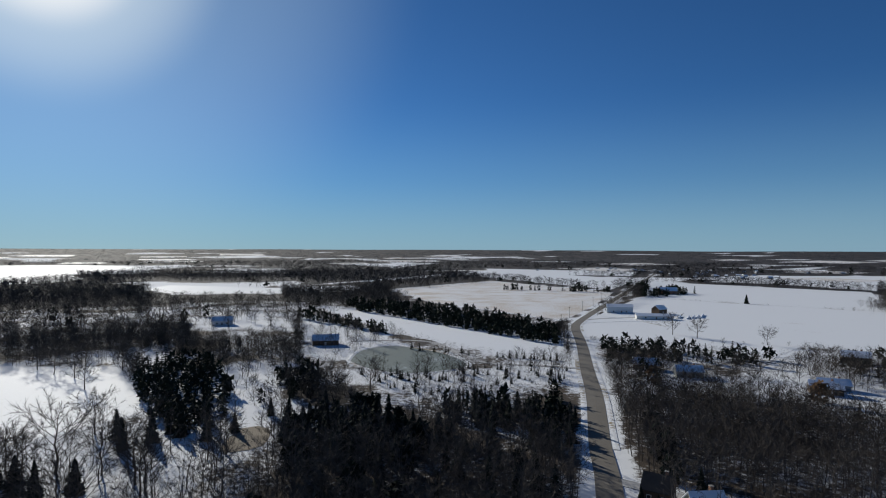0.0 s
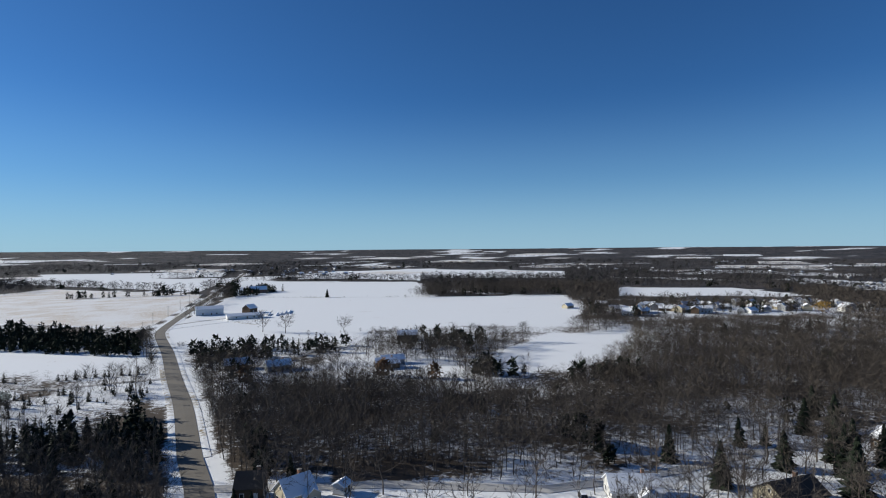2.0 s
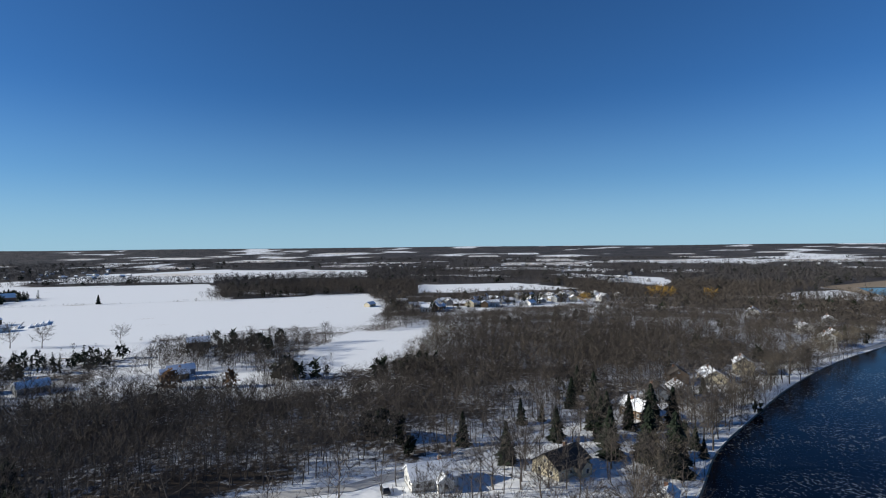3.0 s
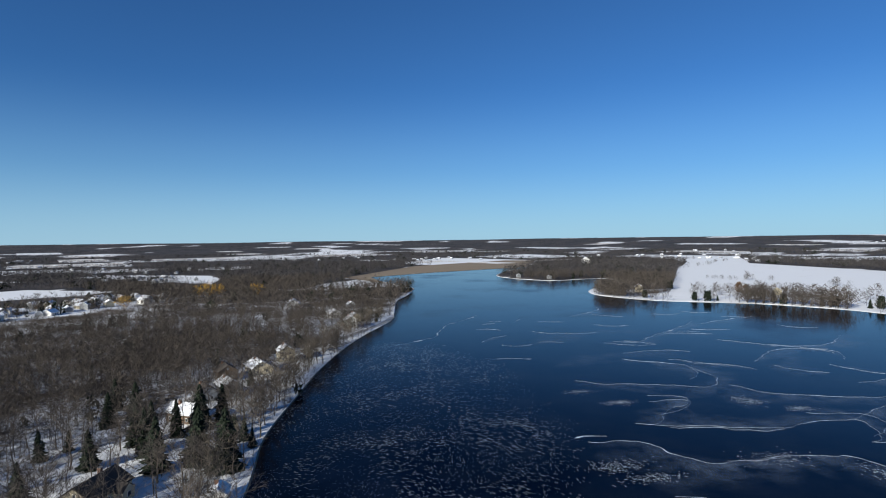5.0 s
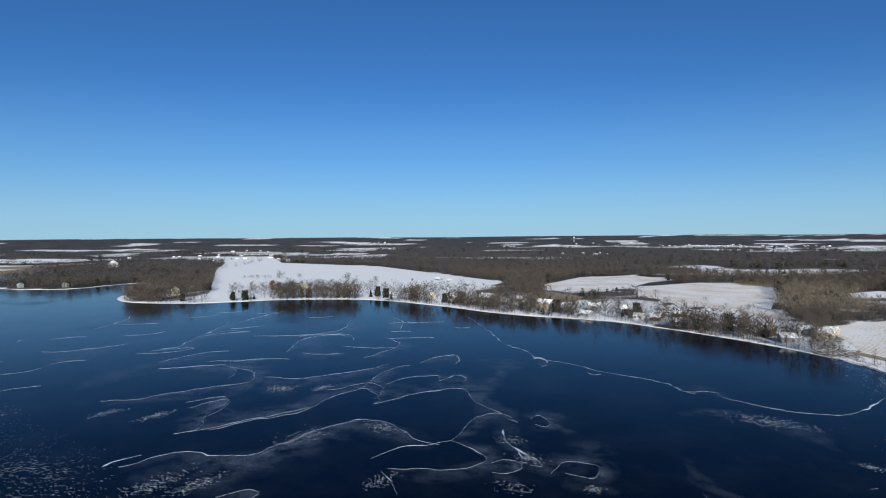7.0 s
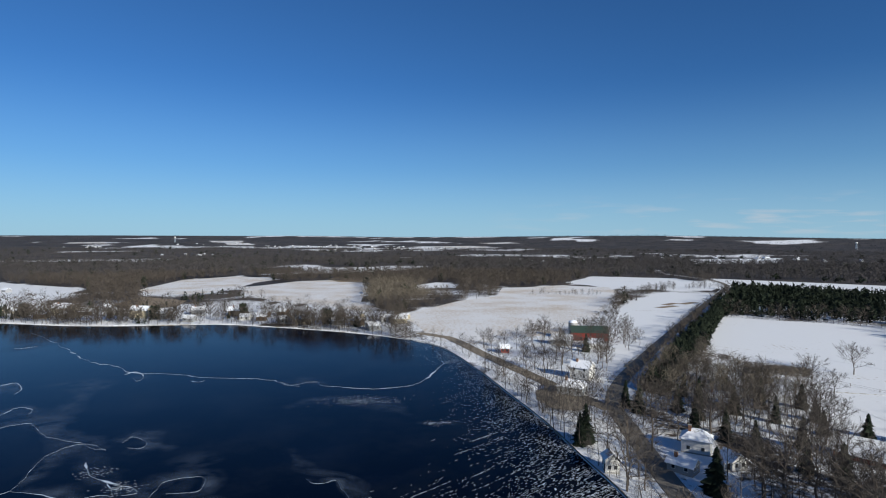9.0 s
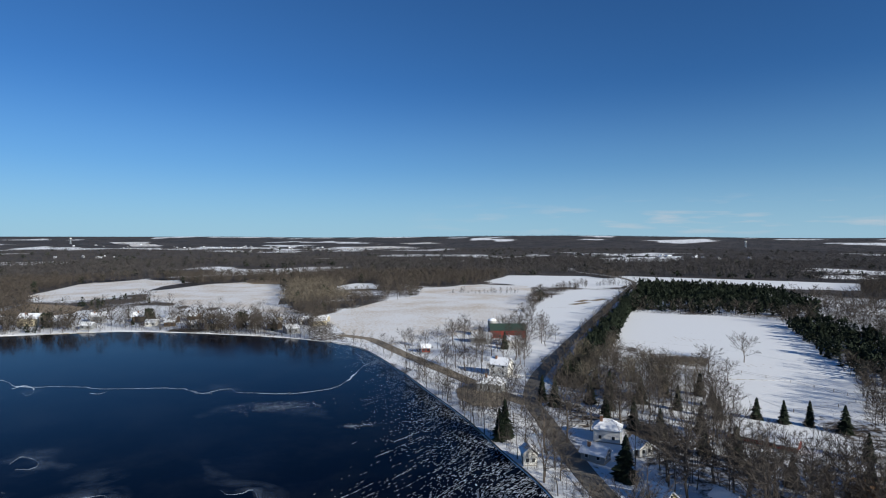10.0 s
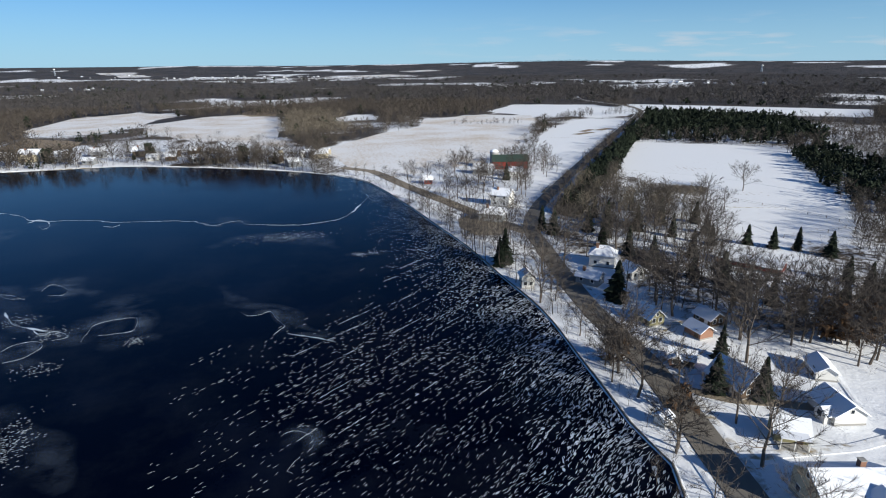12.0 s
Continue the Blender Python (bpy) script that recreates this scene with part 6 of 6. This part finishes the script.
def car(x, y, turn, paint, label):
    base = new("car")
    base.matrix_world = pose(x, y, 0.08, 0, 0, turn)
    bm = boxed(-2.2, 2.2, -0.88, 0.88, 0.35, 0.95)
    bmesh.ops.bevel(bm, geom=bm.edges[:], offset=0.14, segments=2, affect="EDGES")
    part("body", bm, paint, base)
    bm = bmesh.new()
    v = block(bm, -1.5, 1.0, -0.8, 0.8, 0.93, 1.5)
    for q in v[4:]:
        q.co.x = q.co.x * 0.72 - 0.05
        q.co.y *= 0.84
    part("cabin", bm, M_GLASS, base, "dark glass cabin")
    part("roof_panel", boxed(-1.12, 0.65, -0.66, 0.66, 1.5, 1.55), M_ROOF, base, "snowy roof")
    for cx in (-1.35, 1.35):
        for cy in (-0.86, 0.86):
            bm = bmesh.new()
            bmesh.ops.create_cone(bm, cap_ends=True, segments=14, radius1=0.33, radius2=0.33, depth=0.22, matrix=pose(cx, cy, 0.33, 90))
            part("wheel", bm, M_SLATE, base, "black tyre")
    return tagged(base, label, "car")


M_CARDARK = plain("dark_car_paint", (0.02, 0.022, 0.03), 0.25, 0.1, 1.0, spec=0.6)
car(112, 83, 50, M_CARDARK, "dark parked car on the snowy drive")
car(-93, -59, 20, M_CARDARK, "dark parked car beside the white house")

# ---- single trees ----
M_OAKLEAF = island_material("russet_oak_leaves", (0.07, 0.040, 0.022), (0.14, 0.080, 0.042))
M_WILLOW = island_material("golden_willow_twigs", (0.30, 0.17, 0.03), (0.52, 0.33, 0.08))


def tree_kind(name, shape, wood, leaf, label, category="tree", group=""):
    """One tree, laid out as stem and crown; the others are copies of it."""
    ob = triangles(name, shape[0], wood)
    triangles("crown", shape[1], leaf, ob)
    return tagged(ob, label, category, group)


def set_out(kinds, places, low=0.85, high=1.15):
    for k, (x, y, size) in enumerate(places):
        ob = kinds[k % len(kinds)]
        m = pose(x, y, float(rise(x, y)) - 0.1, 0, 0, 77 * k)
        if "placed" not in ob:
            ob["placed"] = 1
            ob.matrix_basis = m
            ob.scale = (size, size, size)
        else:
            c = copy_thing(ob, m)
            c.scale = (size, size, size)


OPEN = [tree_kind("bare_tree", bare_shape(200 + k, 14, 12.5, limbs=14, sub=8, twigs=17, thick=0.06, stem=0.33, low=0.24), M_BARK, M_TWIG, "broad leafless shade tree with dark branches", group="bare trees about the houses") for k in range(4)]
TALL = [tree_kind("bare_tree", bare_shape(210 + k, 16, 9.0, limbs=13, sub=7, twigs=14, thick=0.06, stem=0.26, low=0.3), M_BARK, M_TWIG, "tall leafless tree with a narrow grey crown", group="bare trees about the houses") for k in range(3)]
SPRUCE = [tree_kind("spruce_tree", spruce_shape(220 + k, 10, 5.0 - 0.5 * k, 25, 14, 0.32), M_BARK, M_NEEDLE, "dark green spruce standing in snow", group="spruces about the houses") for k in range(3)]
RUSSET = [tree_kind("oak_tree", (bare_shape(230, 10, 9, limbs=10)[0], np.concatenate((bare_shape(230, 10, 9, limbs=10)[1], pine_shape(231, 10, 8.5, 150)[1][::3]))), M_BARK, M_OAKLEAF, "oak still holding russet leaves")]
GOLD = [tree_kind("willow_tree", bare_shape(240, 15, 16, limbs=14, sub=8, twigs=12, thick=0.22, stem=0.4, low=0.15), M_BARK, M_WILLOW, "golden weeping willow among grey woods")]

set_out(OPEN, [(165, 407, 1.0), (175, 390, 0.9), (208, 363, 0.75), (-205, -230, 0.85), (-152, 241, 0.85), (-103, 151, 1.25), (-31, 243, 0.9), (-78, 144, 1.05), (-112, 183, 0.9), (-90, 150, 0.9), (-86, -88, 1.15), (-65, -60, 0.95)])
set_out(OPEN, [(-170, 262, 0.8), (-185, 270, 0.8), (-200, 280, 0.8), (-178, 283, 0.8), (-160, 284, 0.8), (-150, 274, 0.7), (-140, 262, 0.7), (-55, -88, 0.7), (-55, -67, 0.8), (-112, -104, 1.0), (-107, -81, 0.7), (-94, -125, 1.1)])
set_out(OPEN, [(-92, -97, 1.15), (-54, -66, 0.75), (-110, -81, 0.9), (-67, -84, 0.6), (-60, -95, 0.7), (-96, -100, 0.9), (-100, -110, 0.9), (-101, -92, 0.75), (-107, -100, 0.9), (-97, -118, 1.0), (-86, -121, 0.9), (-103, -128, 0.9), (-58, -108, 0.55), (-61, -128, 0.6), (-81, -73, 0.6), (-114, -92, 0.8), (-120, -100, 0.9), (-119, -84, 0.8)])
# the large old trees round the lake houses
set_out(OPEN, [(-58, -91, 1.0), (-58, -94, 0.85), (-57, -82, 0.95), (-85, -119, 0.8), (-74, -151, 1.05), (-65, -146, 1.0), (-106, -92, 0.85), (-113, -89, 0.95), (-113, -82, 0.8), (-85, -112, 1.05), (-95, -109, 1.0), (-104, -95, 0.85), (-104, -107, 1.0), (-120, -103, 0.95), (-132, -100, 0.8), (-93, -103, 1.0)])
YARD = random.Random(11)
spots = []
while len(spots) < 64:
    px, py = YARD.uniform(-150, -40), YARD.uniform(-345, -40)
    q = (np.array([px]), np.array([py]))
    if open_land(*q)[0] or not zone(*q, SPARSE_ZONES[:2] + SPARSE_ZONES[12:])[0] or field_noise(*q, 16, 15)[0] < 0.48 or inside(*q, OPEN_YARD)[0]:
        continue
    if any(math.hypot(px - a, py - b) < 4.5 for a, b, _ in spots) or any(math.hypot(px - o.location.x, py - o.location.y) < 7 for o in scene.objects if o.type == "EMPTY" and o.get("category") in ("house", "garage", "barn", "shed", "boathouse")):
        continue
    spots.append((px, py, YARD.uniform(0.5, 0.95)))
set_out(OPEN + TALL, spots)
spots = []
while len(spots) < 70:
    px, py = YARD.uniform(95, 330), YARD.uniform(-15, 95)
    q = (np.array([px]), np.array([py]))
    if open_land(*q)[0] or not zone(*q, SPARSE_ZONES[2:4])[0]:
        continue
    if any(math.hypot(px - a, py - b) < 4.5 for a, b, _ in spots) or any(math.hypot(px - o.location.x, py - o.location.y) < 8 for o in scene.objects if o.type == "EMPTY" and o.get("category") in ("house", "garage", "barn", "shed", "boathouse")):
        continue
    spots.append((px, py, YARD.uniform(0.6, 1.0)))
set_out(TALL + OPEN, spots)
# trees along the opposite shore
first, last = (min(range(N_EDGE), key=lambda k: math.hypot(lake_line[k][0] - ex, lake_line[k][1] - ey)) for ex, ey in ((551, -292), (-10, -333)))
spots = []
for k in range(900):
    i = int(YARD.uniform(first, last))
    if field_noise(*lake_line[i], 38, 14) + YARD.uniform(-0.15, 0.15) < 0.38:
        continue
    (ax, ay), (bx, by) = lake_line[i], lake_line[i + 1]
    dx, dy = bx - ax, by - ay
    n, out = math.hypot(dx, dy), YARD.uniform(4, 30) if ax < 260 else YARD.uniform(4, 16)
    spots.append((ax + dy / n * -out, ay + dx / n * out))
spots = [(px, py) for px, py in spots if not open_land(np.array([px]), np.array([py]))[0]]

tall = [p for p in spots if p[0] > 250]
low = [p for p in spots if p[0] <= 250]
plant("shore_trees", np.array([p[0] for p in low]), np.array([p[1] for p in low]), FAR, M_WOODS, "bare grey-brown trees along the far shore", 0.6, 1.15)
plant("point_trees", np.array([p[0] for p in tall]), np.array([p[1] for p in tall]), FAR, M_TWIG, "tall bare trees along the far shore", 0.8, 1.5)
set_out(SPRUCE, [(-145, -157, 0.75), (-150, -151, 0.8), (-156, -147, 0.85), (-161, -139, 0.9), (-133, -160, 0.8), (-123, -156, 0.8), (-72, -80, 0.85), (-79, -76, 0.9), (-82, -91, 0.8), (-77, -125, 1.15), (-58, -160, 1.2), (-55.5, -158, 1.0),
                 (-112, -128, 1.0), (-107, -134, 0.9), (-84, -192, 1.0), (-86, -186, 1.0), (-104, -288, 1.0), (-140, -108, 1.1), (-128, -104, 0.9), (-104, -150, 0.9), (-100, -158, 1.0)])
set_out(SPRUCE, [(195, 36, 1.5), (200, 30, 1.35), (190, 42, 1.2), (213, 60, 1.3), (205, 66, 1.2), (185, 24, 0.7), (181, 21, 0.7), (225, 70, 1.2), (150, 82, 1.1), (47, 134, 0.45), (50, 131, 0.4), (64, 140, 0.7), (347, 648, 1.1), (-68, 186, 0.7), (-62, 205, 0.7), (-74, 178, 0.8),
                 (-90, 176, 1.0), (-96, 170, 1.0), (-84, 182, 0.9), (-132, 146, 1.2), (-122, 140, 1.2), (-112, 138, 1.1), (-50, 178, 0.8), (-44, 182, 0.8), (250, 26, 0.7), (300, 2, 0.6), (430, -36, 1.0), (415, -22, 1.0)])
# evergreens behind the yards
set_out(SPRUCE, [(-114, -112, 0.8), (-124, -102, 0.7), (-125, -95, 0.8), (-141, -105, 0.9), (-147, -120, 0.8), (-117, -105, 0.6), (-136, -98, 0.8), (-152, -108, 0.8)])
# the grove beside the straight road, and the dark hedge that runs on from it
GROVE = [(-92, -172), (-90, -205), (-126, -238), (-185, -216), (-168, -160), (-140, -158), (-100, -162)]
spots, dark = [], []
while len(spots) < 34:
    px, py = YARD.uniform(-190, -88), YARD.uniform(-240, -105)
    q = (np.array([px]), np.array([py]))
    if inside(*q, GROVE)[0] and not open_land(*q)[0] and not any(math.hypot(px - o.location.x, py - o.location.y) < 8 for o in scene.objects if o.type == "EMPTY" and o.get("category") in ("house", "garage", "barn", "shed")):
        spots.append((px, py, YARD.uniform(0.55, 0.85)))
set_out(OPEN, spots)
set_out(SPRUCE, [(-103, -178, 0.9), (-100, -186, 1.0), (-110, -190, 1.1), (-118, -182, 1.0), (-124, -196, 0.9), (-132, -188, 1.1), (-139, -200, 0.8), (-97, -170, 0.8), (-112, -204, 0.9), (-146, -186, 0.9), (-118, -150, 0.8), (-126, -172, 0.9), (-140, -172, 0.8)])
line = np.array(curve_through([(-99, -212), (-124, -246), (-164, -300), (-257, -425), (-345, -542)], 1.7))
line = np.concatenate([line + RNG.normal(0, 0.9, line.shape) + np.array((-k, 0.75 * k)) for k in (1.5, 3.5, 5.5)])
k = ~open_land(line[:, 0], line[:, 1])
plant("conifer_hedge", line[k, 0], line[k, 1], [both(spruce_shape(90 + j, 11, 5.2, 10, 7, 0.3)) for j in range(3)], M_NEEDLE, "dark green conifer hedge along the straight road", 0.7, 0.95, "hedge")
PINE = [tree_kind("pine_tree", pine_shape(300 + k, 11, 6.5 + k, 190), M_BARK, M_NEEDLE, "ragged dark green pine", group="pines about the lake") for k in range(2)]
set_out(PINE + SPRUCE[:1], [(px + YARD.uniform(-6, 6), py - YARD.uniform(0, 10), YARD.uniform(0.5, 1.05)) for px, py in (
    (470, -350), (464, -358), (458, -364), (430, -400), (422, -402), (400, -418), (395, -420), (385, -424), (368, -434), (360, -436), (352, -438), (346, -436), (315, -436), (275, -431), (268, -430), (262, -434), (255, -432), (230, -420), (200, -424), (160, -418), (120, -424), (100, -412), (40, -391), (20, -372), (530, -312), (510, -318), (545, -310))])
set_out(SPRUCE, [(158, 23, 1.7), (162, 41, 1.5), (175, 47, 1.4), (185, 52, 1.3), (174, 18, 0.6), (178, 46, 1.5), (165, 31, 1.6), (144, 65, 1.2), (171, 23, 0.7), (168, 59, 1.1)])
set_out(PINE, [(-132 - YARD.uniform(0, 25), -86 - YARD.uniform(0, 22), YARD.uniform(0.5, 0.85)) for k in range(5)] + [(60 + 2 * k, 148 + 9 * k, YARD.uniform(0.5, 0.9)) for k in range(5)])
set_out(RUSSET, [(-112, -91, 0.8), (-119, -90, 0.9), (-116, -97, 0.7), (-135, -90, 0.9), (-128, -84, 0.8), (-62, -76, 0.5), (-60, -95, 0.55), (95, 255, 0.8), (150, 225, 0.8), (165, 205, 0.7), (520, -445, 1.0), (505, -440, 0.9)])
set_out(GOLD, [(629, 111, 1.0), (642, 100, 0.9), (660, 60, 0.8), (575, 170, 0.7)])
spots = []
while len(spots) < 26:
    px, py = YARD.uniform(-125, -58), YARD.uniform(118, 172)
    if not open_land(np.array([px]), np.array([py]))[0]:
        spots.append((px, py, YARD.uniform(0.6, 1.05)))
set_out(OPEN + TALL, spots)
set_out(SPRUCE, [(-104, 138, 1.0), (-111, 141, 0.9), (-97, 135, 1.0), (-90, 139, 0.9), (-118, 146, 0.8)])
# brush and young trees between the shore and the road
line = curve_through([(-44, -50), (-53, -75), (-56, -97), (-58, -123), (-58, -150), (-57, -180), (-54, -200)], 1.0)
spots = [(px + YARD.uniform(-4, 3), py + YARD.uniform(-1, 1)) for px, py in line + line if YARD.random() < 0.55]
plant("shore_brush", np.array([p[0] for p in spots]), np.array([p[1] for p in spots]), BRUSH + BRUSH + YOUNG[:2], M_TWIG, "brown brush and saplings along the lake road", 0.3, 0.7, "brush")
line = curve_through([(110, 24), (150, 22), (180, 21), (220, 14), (280, 1), (347, -18), (422, -48)], 1.5)
spots = [(px + YARD.uniform(-2, 2), py + YARD.uniform(-2, 7)) for px, py in line + line if YARD.random() < 0.45]
plant("east_shore_trees", np.array([p[0] for p in spots]), np.array([p[1] for p in spots]), YOUNG + MIDDLE[:2], M_PALE, "pale leafless trees along the east shore", 0.5, 1.1, "woods")
# scrub that breaks the snowy edge of the lake
spots = []
for k in range(4000):
    i = int(YARD.uniform(0, N_EDGE - 1))
    (ax, ay), (bx, by) = lake_line[i], lake_line[(i + 1) % N_EDGE]
    n, out = math.hypot(bx - ax, by - ay), YARD.uniform(0.8, 9)
    if field_noise(ax, ay, 14, 23) + YARD.uniform(-0.2, 0.2) < 0.40:
        continue
    spots.append((ax - (by - ay) / n * out, ay + (bx - ax) / n * out))
px, py = np.array([p[0] for p in spots]), np.array([p[1] for p in spots])
k = ~open_land(px, py)
plant("lake_scrub", px[k], py[k], YOUNG[:1] + BRUSH, M_TWIG, "low brown scrub along the edge of the ice", 0.3, 0.75, "brush")
# small firs and shrubs dotted over the rough pasture by the pond
fir = tree_kind("small_fir", spruce_shape(250, 3.2, 2.0, 8, 7), M_BARK, M_NEEDLE, "small dark fir in a snowy pasture", group="small firs in the pasture")
spots = []
while len(spots) < 110:
    px, py = YARD.uniform(-50, 66), YARD.uniform(205, 340)
    q = (np.array([px]), np.array([py]))
    if zone(*q, SPARSE_ZONES[4:6])[0] and not open_land(*q)[0]:
        spots.append((px, py, YARD.uniform(0.5, 1.5)))
set_out([fir], spots)
set_out([fir], [(31 + 3.4 * k + YARD.uniform(-1, 1), 319 - 1.3 * k + YARD.uniform(-2, 2), YARD.uniform(0.9, 1.6)) for k in range(10)] + [(-20 + 5 * k + YARD.uniform(-2, 2), 343 - 2.4 * k + YARD.uniform(-4, 4), YARD.uniform(0.8, 1.6)) for k in range(8)])
# hedgerows in the eastern and western fields
spots = []
for (ax, ay), (bx, by), n in (((100, 383), (225, 362), 14), ((487, 612), (584, 461), 40), ((100, 860), (245, 817), 9), ((-29, 880), (96, 1123), 12), ((300, 690), (440, 560), 5), ((-147, -592), (-212, -576), 12), ((-165, -416), (-231, -529), 16), ((-231, -529), (-301, -609), 22)):
    for k in range(n):
        s = (k + YARD.random()) / n
        spots.append((ax + (bx - ax) * s + YARD.uniform(-2, 2), ay + (by - ay) * s + YARD.uniform(-2, 2), YARD.uniform(0.4, 1.3)))
shrub = tree_kind("hedge_shrub", (haze_shape(260, 3.0, 3, 10, 0.1), haze_shape(261, 3.0, 3.6, 70, 0.12, 0.05)), M_BARK, M_TWIG, "leafless brown hedge shrub along a field edge", "shrub", "hedgerow shrubs")
set_out([shrub], spots)
